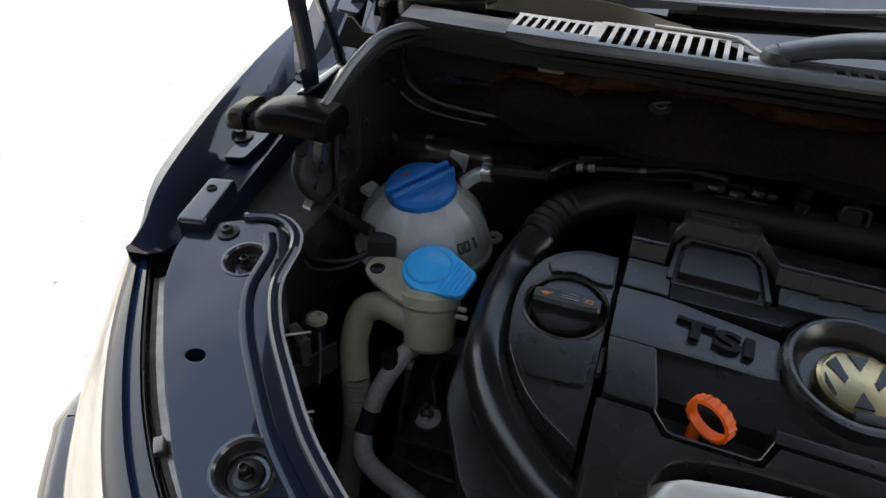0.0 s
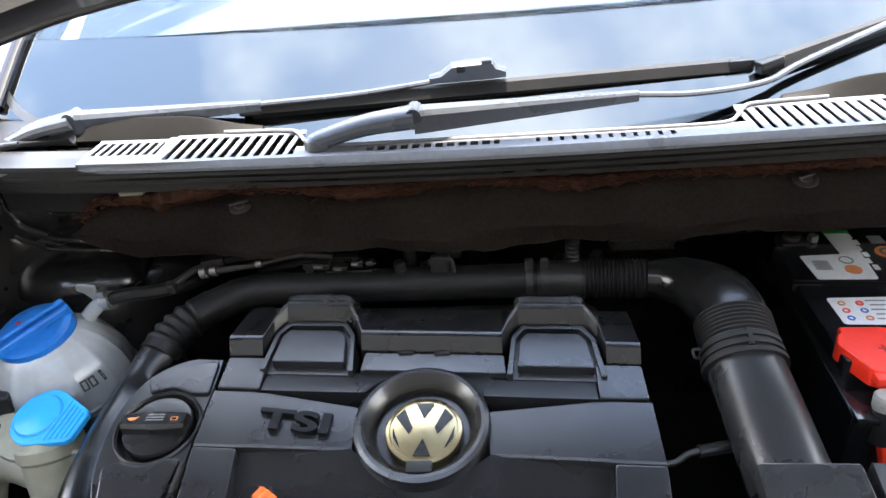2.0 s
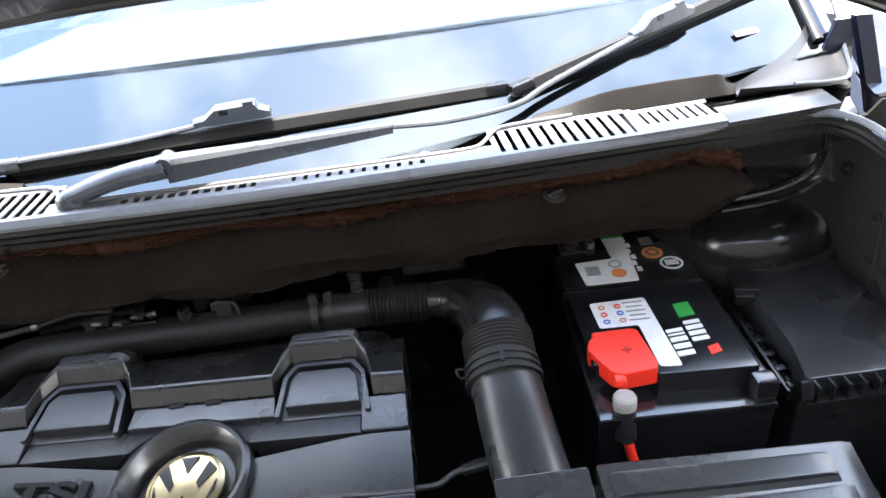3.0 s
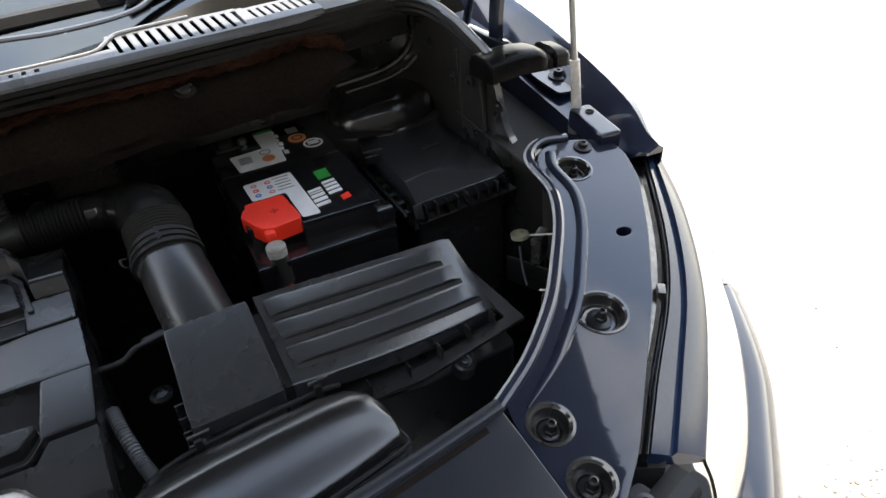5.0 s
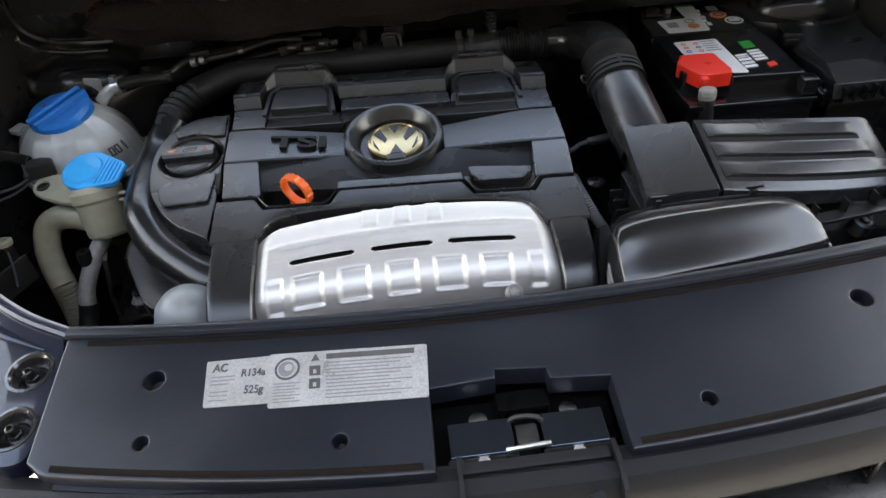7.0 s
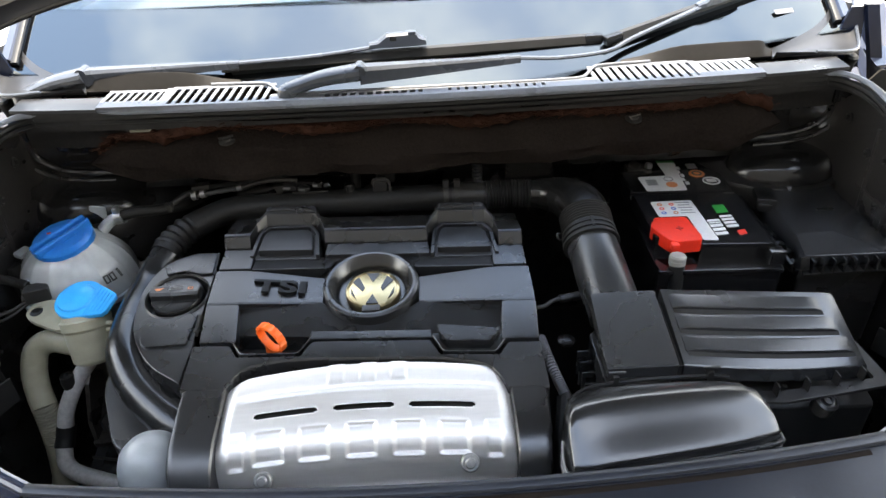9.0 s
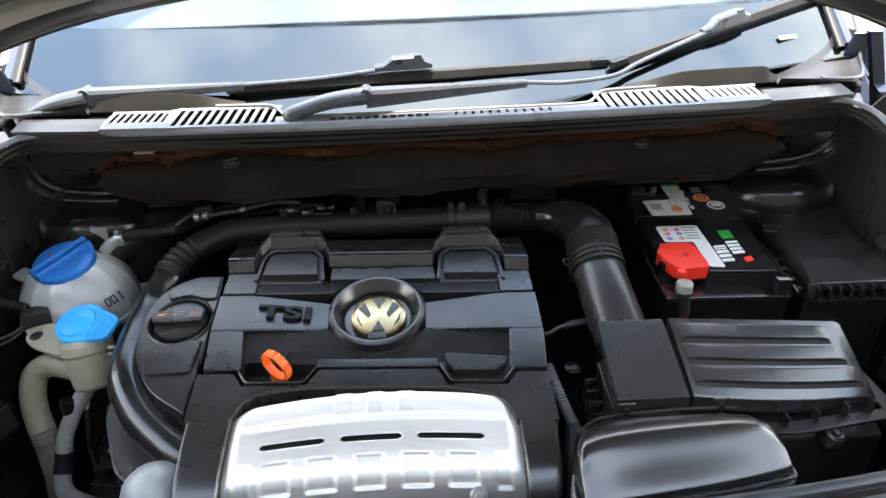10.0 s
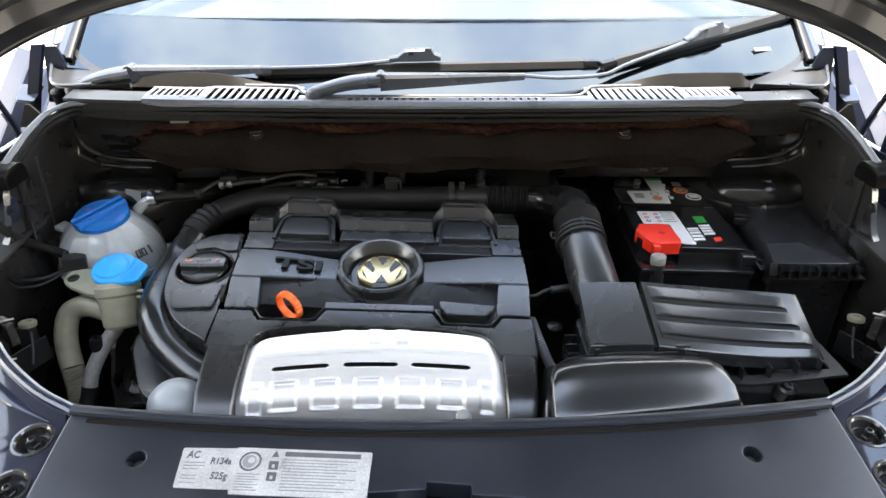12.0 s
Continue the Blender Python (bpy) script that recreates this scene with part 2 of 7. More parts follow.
# ---- mesh helpers ----
def part(name, bm, mat, parent=None, label="", smooth=28, mats=()):
    """Links a bmesh as one mesh object under a thing or a part."""
    me = bpy.data.meshes.new(name)
    bmesh.ops.recalc_face_normals(bm, faces=bm.faces)
    bm.to_mesh(me)
    bm.free()
    for m in (mat, *mats):
        me.materials.append(m)
    me.polygons.foreach_set("use_smooth", [True] * len(me.polygons))
    me.set_sharp_from_angle(angle=radians(smooth))
    ob = new(name, me)
    if len(me.polygons) < 3000:
        even = ob.modifiers.new("even_shading", "WEIGHTED_NORMAL")
        even.keep_sharp = True
    if parent is not None:
        ob.parent = parent
        if parent.parent is None and parent.name in ROOTS:
            ob.matrix_parent_inverse = ROOTS[parent.name].inverted()
    if label:
        ob["label"] = label
    return ob


ROOTS = {}


def thing(name, at, label, category, group="", kind=""):
    """An Empty at a thing's base."""
    ob = new(name)
    ob.empty_display_size = 0.05
    ob.location = at
    ROOTS[ob.name] = Matrix.Translation(at)
    return tagged(ob, label, category, group, kind)


def solo(name, bm, mat, label, category, kind="", group="", smooth=35, mats=()):
    """A thing of one mesh, or a piece of the setting."""
    return tagged(part(name, bm, mat, None, "", smooth, mats), label, category, group, kind)


def fillet(poly, r, n=4):
    """A closed outline with its corners rounded; r: one radius or one for each corner."""
    out, k = [], len(poly)
    for i in range(k):
        p, a, b = Vector(poly[i]), Vector(poly[i - 1]), Vector(poly[(i + 1) % k])
        ri = r[i] if isinstance(r, (list, tuple)) else r
        ri = min(ri, (a - p).length * 0.45, (b - p).length * 0.45)
        if ri <= 0:
            out.append(tuple(p))
            continue
        s, e = p + (a - p).normalized() * ri, p + (b - p).normalized() * ri
        for j in range(n + 1):
            t = j / n
            out.append(tuple(s * (1 - t) ** 2 + p * 2 * t * (1 - t) + e * t * t))
    return out


def spline(pts, n=8):
    """Catmull-Rom through points of any dimension."""
    v = [np.array(p, float) for p in pts]
    v = [2 * v[0] - v[1], *v, 2 * v[-1] - v[-2]]
    out = []
    for i in range(1, len(v) - 2):
        a, b, c, d = v[i - 1 : i + 3]
        for j in range(n):
            t = j / n
            out.append(0.5 * (2 * b + (c - a) * t + (2 * a - 5 * b + 4 * c - d) * t * t + (3 * b - a - 3 * c + d) * t**3))
    return [tuple(p) for p in out] + [tuple(v[-2])]


def mirror(poly, s):
    return [(s * x, *rest) for x, *rest in poly]


def circle(cx, cy, r, n=20, ry=None):
    return [(cx + r * math.cos(2 * math.pi * i / n), cy + (ry or r) * math.sin(2 * math.pi * i / n)) for i in range(n)]


def flat(z, slope=0.0, slope_x=0.0):
    return lambda x, y: z + slope * y + slope_x * x


def inside(p, loop):
    hit = False
    for (x0, y0), (x1, y1) in zip(loop, (*loop[1:], loop[0])):
        if (y0 > p[1]) != (y1 > p[1]) and p[0] < (x1 - x0) * (p[1] - y0) / (y1 - y0) + x0:
            hit = not hit
    return hit


def fill_holes(bm, outer, holes):
    """Triangles between an outline and the holes in it, on the vertices that bm holds in that order."""
    verts = bm.verts[:]
    flat_pts = [Vector((v.co.x, v.co.y)) for v in verts]
    pairs, n = [], 0
    for loop in (outer, *holes):
        pairs += [(n + i, n + (i + 1) % len(loop)) for i in range(len(loop))]
        n += len(loop)
    pts, _, tris, origin, _, _ = delaunay_2d_cdt(flat_pts, pairs, [], 0, 1e-7)
    for t in tris:
        c = sum((pts[i] for i in t), Vector((0, 0))) / 3
        if inside(c, outer) and not any(inside(c, h) for h in holes) and all(origin[i] for i in t):
            bm.faces.new([verts[origin[i][0]] for i in t])


def plate(outer, top_z, thick, holes=(), bevel=0.0, seg=2, bm=None):
    """A slab with this outline and holes; top_z gives its upper face, thick its depth or its lower face."""
    own = bmesh.new()
    edges = []
    for loop in (outer, *holes):
        vs = [own.verts.new((x, y, top_z(x, y))) for x, y in loop]
        edges += [own.edges.new((vs[i], vs[(i + 1) % len(vs)])) for i in range(len(vs))]
    if holes:
        fill_holes(own, outer, holes)
    else:
        own.faces.new([e.verts[0] for e in edges])
    tops = own.faces[:]
    got = bmesh.ops.extrude_face_region(own, geom=tops)
    lower = [v for v in got["geom"] if isinstance(v, bmesh.types.BMVert)]
    for v in lower:
        v.co.z = thick(v.co.x, v.co.y) if callable(thick) else v.co.z - thick
    low = set(lower)
    bmesh.ops.recalc_face_normals(own, faces=own.faces)
    if bevel:
        rim = [e for e in own.edges if not any(v in low for v in e.verts) and len(e.link_faces) == 2 and any(any(v in low for v in f.verts) for f in e.link_faces)]
        bmesh.ops.bevel(own, geom=rim, offset=bevel, segments=seg, affect="EDGES", profile=0.5, clamp_overlap=True)
    return merge(bm, own)


def merge(bm, own):
    if bm is None:
        return own
    me = bpy.data.meshes.new("scratch")
    own.to_mesh(me)
    own.free()
    bm.from_mesh(me)
    bpy.data.meshes.remove(me)
    return bm


def box(c, size, bevel=0.002, m=None, bm=None, seg=2):
    """A block with rounded edges about its centre c, turned by m."""
    own = bmesh.new()
    bmesh.ops.create_cube(own, size=1.0, matrix=Matrix.Diagonal((*size, 1)))
    if bevel:
        bmesh.ops.bevel(own, geom=own.edges[:], offset=bevel, segments=seg, affect="EDGES", profile=0.5)
    bmesh.ops.transform(own, matrix=Matrix.Translation(c) @ (m or Matrix()), verts=own.verts)
    return merge(bm, own)


def loft(rings, closed=True, cap=True, bm=None):
    """A skin over rings of equal count."""
    own = bmesh.new()
    rows = [[own.verts.new(p) for p in ring] for ring in rings]
    k = len(rows[0])
    for a, b in zip(rows, rows[1:]):
        for i in range(k if closed else k - 1):
            own.faces.new((a[i], a[(i + 1) % k], b[(i + 1) % k], b[i]))
    if cap and closed:
        own.faces.new(rows[0][::-1]), own.faces.new(rows[-1])
    return merge(bm, own)


def tube(pts, radius, seg=12, n=8, bm=None, raw=False, flatten=1.0):
    """A round rod along a smooth line; radius: a number or a function of the way along, 0 to 1."""
    line = [Vector(p) for p in (pts if raw else spline(pts, n))]
    rings, up = [], Vector((0, 0, 1))
    for i, p in enumerate(line):
        d = (line[min(i + 1, len(line) - 1)] - line[max(i - 1, 0)]).normalized()
        side = d.cross(up)
        side = side.normalized() if side.length > 1e-3 else Vector((1, 0, 0))
        over = side.cross(d)
        up = over
        r = radius(i / (len(line) - 1)) if callable(radius) else radius
        rings.append([p + r * (math.cos(2 * math.pi * j / seg) * side + flatten * math.sin(2 * math.pi * j / seg) * over) for j in range(seg)])
    return loft(rings, bm=bm)


def lathe(profile, at=(0, 0, 0), turn=None, seg=32, bm=None):
    """A turned body: profile of (radius, height)."""
    m = Matrix.Translation(at) @ (turn or Matrix())
    rings = [[m @ Vector((max(r, 1e-5) * math.cos(2 * math.pi * j / seg), max(r, 1e-5) * math.sin(2 * math.pi * j / seg), z)) for j in range(seg)] for r, z in profile]
    return loft(rings, cap=False, bm=bm)


def hexagon(at, r, h, turn=None, bm=None):
    return lathe([(r * 0.9, 0), (r, h * 0.1), (r, h * 0.85), (r * 0.85, h)], at, turn, 6, bm)


def lettering(body, size, at, turn, depth=0.0006, bold=0.0):
    """Writing in the built-in font as a mesh."""
    cu = bpy.data.curves.new("writing", "FONT")
    cu.body, cu.size, cu.extrude, cu.offset = body, size, depth, bold
    cu.align_x, cu.align_y = "LEFT", "BOTTOM"
    ob = new("writing", cu)
    me = bpy.data.meshes.new_from_object(ob.evaluated_get(bpy.context.evaluated_depsgraph_get()))
    bpy.data.objects.remove(ob)
    bpy.data.curves.remove(cu)
    bm = bmesh.new()
    bm.from_mesh(me)
    bpy.data.meshes.remove(me)
    bmesh.ops.transform(bm, matrix=Matrix.Translation(at) @ turn, verts=bm.verts)
    return bm


def tilt(slope):
    """The turn that lays things on a face rising backwards by slope."""
    return Matrix.Rotation(math.atan(slope), 4, "X")

# ---- ground ----
bm = bmesh.new()
bmesh.ops.create_grid(bm, x_segments=40, y_segments=40, size=150)
solo("ground", bm, GROUND, "pale sunlit concrete yard ground", "ground", "structure")
rnd = random.Random(4)
bm = bmesh.new()
for _ in range(1300):
    side = rnd.choice((-1, 1))
    x, y, r = side * rnd.uniform(1.1, 4.5), rnd.uniform(-2.5, 3.5), rnd.uniform(0.002, 0.006)
    if rnd.random() < 0.32:
        x, y = rnd.gauss(1.17, 0.13), rnd.gauss(-0.41, 0.07)
    own = bmesh.new()
    bmesh.ops.create_icosphere(own, subdivisions=1, radius=r, matrix=Matrix.Translation((x, y, r * 0.25)) @ Matrix.Diagonal((1, rnd.uniform(0.6, 1.2), 0.5, 1)))
    bm = merge(bm, own)
solo("gravel", bm, PEBBLE, "scattered small grey stones on the concrete", "gravel", "stuff")

# unseen wall added behind the camera to block low sky and darken reflections
for x, y, w, d in ((0, -3.0, 16, 0.3),):
    solo("unseen_sky_blocker", box((x, y, 2.1), (w, d, 4.2), 0.02), SKY_BLOCK, "unseen dark wall added to block the low sky ahead of the car", "wall", "structure")

# ---- the car's body ----
car = thing("car", (0, 0.6, 0), "dark navy blue family car with its bonnet open, parked on concrete", "car")


def wing_z(y):
    return 0.886 + 0.15 * y


# headlight panels, painted, with four sunk bolts each
PANEL = [(0.645, -0.048), (0.630, -0.066), (0.622, -0.113), (0.596, -0.157), (0.556, -0.204), (0.523, -0.239), (0.489, -0.267), (0.454, -0.291), (0.413, -0.312), (0.407, -0.337), (0.407, -0.414),
         (0.411, -0.432), (0.430, -0.436), (0.479, -0.402), (0.542, -0.344), (0.604, -0.287), (0.669, -0.213), (0.722, -0.142), (0.742, -0.095), (0.742, -0.068), (0.703, -0.044), (0.668, -0.038)]
INNER = [(0.700, -0.038), (0.668, -0.030), (0.642, -0.042), (0.628, -0.066), (0.621, -0.113), (0.596, -0.157), (0.556, -0.204), (0.523, -0.239), (0.489, -0.267), (0.454, -0.291), (0.409, -0.314)]
BOLTS = [(0.664, -0.092, 0.0205), (0.547, -0.278, 0.0235), (0.4335, -0.348, 0.0175), (0.431, -0.402, 0.017)]


def sunk_bolt(parent, x, y, r):
    z = wing_z(y)
    t = tilt(0.15)
    cup = part("bolt_cup", lathe([(r + 0.004, -0.001), (r + 0.003, 0.0010), (r + 0.0005, 0.0012), (r - 0.0015, -0.001), (r - 0.003, -0.008), (r - 0.005, -0.0105), (r - 0.0065, -0.0095), (r - 0.008, -0.012), (r * 0.45, -0.0125), (0, -0.0125)], (x, y, z), t, 36), PAINT_IN, parent)
    part("washer", lathe([(r * 0.52, -0.0135), (r * 0.52, -0.0100), (r * 0.35, -0.0085), (0, -0.0085)], (x, y, z), t, 24), BOLT, cup)
    part("bolt", hexagon((x, y, z - 0.0095), 0.0062, 0.0055, t), BOLT, cup)
    part("stud", lathe([(0.004, 0), (0.004, 0.010), (0.0025, 0.011), (0.0025, 0.007), (0, 0.007)], (x, y, z - 0.007), t, 14), BOLT, cup)


for s in (1, -1):
    panel = part("headlight_panel", plate(fillet(mirror(PANEL, s), 0.012, 3), lambda x, y: wing_z(y), 0.02, [circle(s * x, y, r, 30) for x, y, r in BOLTS] + [circle(s * 0.642, -0.204, 0.009, 16, 0.0065)], 0.003), PANEL_PAINT, car, "navy painted panel over the headlight")
    for x, y, r in BOLTS:
        sunk_bolt(panel, s * x, y, r)
    # rolled inner lip and the raised bead beside it
    part("lip", tube([(s * (x - 0.004), y - 0.002, wing_z(y) + 0.001) for x, y in INNER], 0.0055, 10, 6), PAINT, panel)
    part("bead", tube([(s * (x + 0.017), y - 0.013, wing_z(y) - 0.001) for x, y in INNER[2:]], lambda t: 0.0015 + 0.0050 * min(1.0, (1 - t) * 6), 10, 6, flatten=0.5), PANEL_PAINT, panel)
    part("lip_trim", tube([(s * (x - 0.0095), y + 0.001, wing_z(y) + 0.0035) for x, y in INNER], 0.0017, 6, 6), WORN_EDGE, panel, "pale worn rubber edge")
    # skirt under the lip, inside the bay
    part("inner_skirt", loft([[(s * (x - 0.003), y, wing_z(y) - 0.004), (s * (x + 0.012), y - 0.004, wing_z(y) - 0.02), (s * (x + 0.03), y - 0.01, 0.42), (s * (x + 0.036), y - 0.014, 0.42), (s * (x + 0.018), y - 0.008, wing_z(y) - 0.02)] for x, y in spline(INNER, 4)]), PAINT_IN, panel)
    # small bolt and raised block behind the panel
    part("small_bolt", lathe([(0.0115, 0), (0.0115, 0.0022), (0.006, 0.003), (0.006, 0.007), (0.0028, 0.008), (0.0025, 0.006), (0, 0.006)], (s * 0.702, -0.064, wing_z(-0.064)), tilt(0.15), 20), BOLT, panel)
    block = part("stop_block", box((s * 0.744, -0.036, 0.8785), (0.032, 0.078, 0.028), 0.005, Matrix.Rotation(s * radians(-9), 4, "Z") @ Matrix.Rotation(radians(4), 4, "X"), seg=3), PAINT, car, "navy bracket with a hole in its top")
    part("hole", lathe([(0.0055, 0), (0.0055, 0.0018), (0.004, 0.0018), (0.004, 0.0006), (0, 0.0006)], (s * 0.749, -0.020, 0.8935), None, 16), DARK, block)

# fenders: inner flange, crest and outer skin
FENDER = [(-0.113, 0.766, 0.868, 0.782, 0.874, 0.790, 0.868), (-0.09, 0.757, 0.868, 0.782, 0.884, 0.803, 0.858), (-0.03, 0.762, 0.872, 0.800, 0.903, 0.838, 0.852), (0.107, 0.775, 0.888, 0.823, 0.928, 0.878, 0.862),
          (0.30, 0.790, 0.912, 0.842, 0.956, 0.898, 0.882), (0.60, 0.805, 0.945, 0.852, 0.985, 0.900, 0.900), (1.20, 0.815, 0.975, 0.858, 1.005, 0.900, 0.910), (3.4, 0.815, 0.985, 0.858, 1.01, 0.895, 0.92)]
for s in (1, -1):
    rings = []
    for y, xi, zi, xc, zc, xo, zo in spline(FENDER, 5):
        d = min(1.0, max(0.06, (y + 0.113) / 0.09))
        low = zo - 0.02 if y < -0.06 else (0.70 if y < 0.0 else 0.30)
        rings.append([(s * x, y, z) for x, z in ((xi - 0.028 * d, zi - 0.05 * d), (xi - 0.024 * d, zi - 0.004), (xi, zi), (xi + 0.006 * d, zi + 0.004 * d), (xc - 0.012 * d, zc - 0.006 * d), (xc, zc), (xc + 0.014 * d, zc - 0.004 * d), (xo - 0.006 * d, zo + 0.016 * d), (xo, zo), (xo + 0.004 * d, zo - 0.08 * d), (xo - 0.01 * d, min(low, zo - 0.081 * d)), (xo - 0.03 * d, min(low, zo - 0.081 * d)), (xo - 0.02 * d, zo - 0.08 * d), (xi + 0.01 * d, zi - 0.05 * d))])
    part("fender", loft(rings), PAINT, car, "navy painted front wing")
    flange = part("fender_flange", plate(fillet(mirror([(0.784, -0.030), (0.797, -0.026), (0.806, 0.05), (0.812, 0.11), (0.816, 0.28), (0.816, 0.45), (0.770, 0.45), (0.764, 0.16), (0.757, 0.100), (0.758, 0.054), (0.793, 0.045)], s), 0.006), flat(0.886, 0.11), 0.004, bevel=0.001), PAINT, car)
    for y in (0.092, 0.25, 0.38):
        part("fender_bolt", lathe([(0.014, 0), (0.014, 0.0025), (0.007, 0.0035), (0.0065, 0.011), (0.003, 0.011), (0.003, 0.008), (0, 0.008)], (s * 0.786, y, 0.886 + 0.11 * y), tilt(0.1), 18), BOLT, flange)
    # inner shelf between the bay and the wing
    part("wing_shelf", plate(mirror([(0.655, -0.035), (0.80, -0.06), (0.83, 0.45), (0.655, 0.45)], s), flat(0.846, 0.06), 0.004), DARK, car)
    # inner wing wall, with the strut tower's round shoulder
    walls = ((0.690, -0.040, 0.815), (0.675, 0.02, 0.835), (0.666, 0.05, 0.865), (0.66, 0.09, 0.950), (0.652, 0.20, 0.985), (0.640, 0.245, 0.985), (0.612, 0.275, 0.985), (0.57, 0.286, 0.985))
    part("inner_wing", loft([[(s * x, y, 0.40), (s * x, y, zt), (s * (x + 0.012), y + 0.004, zt), (s * (x + 0.012), y + 0.004, 0.40)] for x, y, zt in spline(walls, 5)]), PAINT_IN, car)
    tower = lathe([(0.15, -0.3), (0.15, -0.03), (0.143, -0.008), (0.125, 0.0), (0.07, 0.004), (0.06, 0.012), (0.02, 0.014), (0, 0.014)], (s * 0.58, 0.33, 0.845), None, 40)
    part("strut_tower", tower, PAINT_IN, car)
    # pressed bead round the bay's rear corner
    bead = [(0.636, 0.25, 0.990), (0.638, 0.25, 0.956), (0.630, 0.252, 0.930), (0.600, 0.254, 0.911), (0.56, 0.255, 0.904), (0.51, 0.256, 0.901)]
    part("pressed_bead", tube([(s * x, y, z) for x, y, z in bead], 0.006, 10, 6), PAINT_IN, car)
    part("pressed_bead", tube([(s * (x + 0.012), y - 0.004, z - 0.012) for x, y, z in bead], 0.004, 10, 6), PAINT_IN, car)
    part("weld_stud", box((s * 0.585, 0.284, 0.957), (0.010, 0.012, 0.022), 0.002), CAST, car)
    dome = [[(s * (0.582 + 0.092 * q * math.cos(a)), 0.262 + 0.070 * q * math.sin(a), 0.832 + 0.050 * h) for a in np.linspace(0, 2 * math.pi, 40, endpoint=False)] for q, h in ((1.0, -1.2), (1.0, 0.0), (0.985, 0.25), (0.94, 0.48), (0.85, 0.70), (0.70, 0.86), (0.48, 0.96), (0.2, 1.0), (0.01, 1.0))]
    part("strut_dome", loft(dome), SATIN, car, smooth=60)
    for x, y, z in ((0.655, 0.118, 0.915), (0.657, 0.05, 0.902), (0.654, 0.160, 0.908), (0.648, 0.215, 0.945)):
        nut_turn = Matrix.Rotation(radians(-90) * s, 4, "Y")
        nut = part("wing_nut", lathe([(0.008, 0), (0.008, 0.002), (0.004, 0.003), (0.004, 0.007), (0, 0.007)], (s * x, y, z), nut_turn, 14), BOLT, car)
    for y, z0, z1 in ((0.085, 0.80, 0.93), (0.145, 0.80, 0.95)):
        part("wall_bead", tube([(s * 0.6585, y, z0), (s * 0.657, y + 0.002, 0.5 * (z0 + z1)), (s * 0.6565, y + 0.006, z1)], 0.004, 8, 5), PAINT_IN, car)
# firewall: upper face behind the mat, lower face set back, closing walls
bm = box((0, 0.30, 0.935), (1.30, 0.02, 0.16), 0.004)
part("firewall", bm, PAINT_IN, car)
part("firewall_shelf", box((0, 0.40, 0.858), (1.30, 0.22, 0.012), 0.003), PAINT_IN, car)
part("lower_firewall", box((0, 0.52, 0.60), (1.36, 0.02, 0.56), 0.003), PAINT_IN, car)
bm = box((0, 0.12, 0.36), (1.4, 0.80, 0.02), 0)
part("undertray", bm, DARK, car)
for s in (1, -1):
    part("arch_closure", box((s * 0.672, 0.41, 0.62), (0.012, 0.26, 0.52), 0.002), DARK, car)

# bonnet-seal rim round the bay's rear
RIM = [(0.652, 0.068, 0.970), (0.652, 0.10, 0.981), (0.650, 0.15, 0.997), (0.640, 0.195, 1.010), (0.610, 0.221, 1.017), (0.55, 0.220, 1.0195), (0.40, 0.205, 1.0225), (0.2, 0.192, 1.0245), (0, 0.187, 1.0250)]
RIM = RIM + [(-x, y, z) for x, y, z in RIM[-2::-1]]
path = spline(RIM, 6)
rings = []
for i, p in enumerate(path):
    a, b = Vector(path[max(i - 1, 0)]), Vector(path[min(i + 1, len(path) - 1)])
    d = (b - a).normalized()
    inward = Vector((d.y, -d.x, 0)).normalized()
    if inward.y > 0 and abs(p[0]) < 0.6:
        inward = -inward
    if abs(p[0]) >= 0.6 and inward.x * p[0] > 0:
        inward = -inward
    slim = 1.0 - 0.45 * min(1.0, max(0.0, (abs(p[0]) - 0.58) / 0.05))
    rings.append([Vector(p) + inward * u * slim + Vector((0, 0, w * slim)) for u, w in ((0.002, -0.001), (0.004, -0.004), (0.003, -0.008), (-0.004, -0.010), (-0.011, -0.006), (-0.011, 0.001), (-0.007, 0.003), (-0.002, 0.0025))])
part("rim_trim", loft(rings), COWL, car, "pale grey trim along the bay's rim")
rings = []
for i, p in enumerate(path):
    q = Vector(p)
    inward = Vector((-q.x, 0.05 - q.y, 0)).normalized() if abs(q.x) > 0.6 else Vector((0, -1, 0))
    rings.append([q + inward * u + Vector((0, 0, w)) for u, w in ((0.0, -0.007), (0.0045, -0.009), (0.005, -0.013), (0.001, -0.0145), (0.005, -0.016), (0.005, -0.0205), (0.0, -0.023), (-0.010, -0.016))])
part("bay_seal", loft(rings), RUBBER, car, "black ribbed rubber bonnet seal")
rings = []
for i, p in enumerate(path):
    c = Vector((0, 0.05, 0))
    q = Vector(p)
    inward = Vector((c.x - q.x, c.y - q.y, 0)).normalized() if abs(q.x) > 0.6 else Vector((0, -1, 0))
    rings.append([q + inward * u + Vector((0, 0, w)) for u, w in ((0.000, -0.022), (-0.004, -0.028), (-0.034, -0.034), (-0.036, -0.03), (-0.02, -0.02))])
part("bay_flange", loft(rings), PAINT_IN, car)

# ---- windscreen, pillars and cabin ----
def screen_z(y):
    return 1.03 + 0.62 * (y - 0.30)


def band_top(x):
    """Upper edge of the black border printed along the windscreen's foot."""
    return 0.424 + 0.015 * (x / 0.57) ** 2


def screen_rings(n, low, high, half0, half1):
    rings = []
    for k in range(n):
        t = k / (n - 1)
        half = half0 + (half1 - half0) * t
        ring = [(x, low(x) * (1 - t) + high(x) * t) for x in np.linspace(-half, half, 25)]
        ring = [(x, y, screen_z(y)) for x, y in ring]
        rings.append(ring + [(x, y + 0.0025, z - 0.004) for x, y, z in ring[::-1]])
    return rings


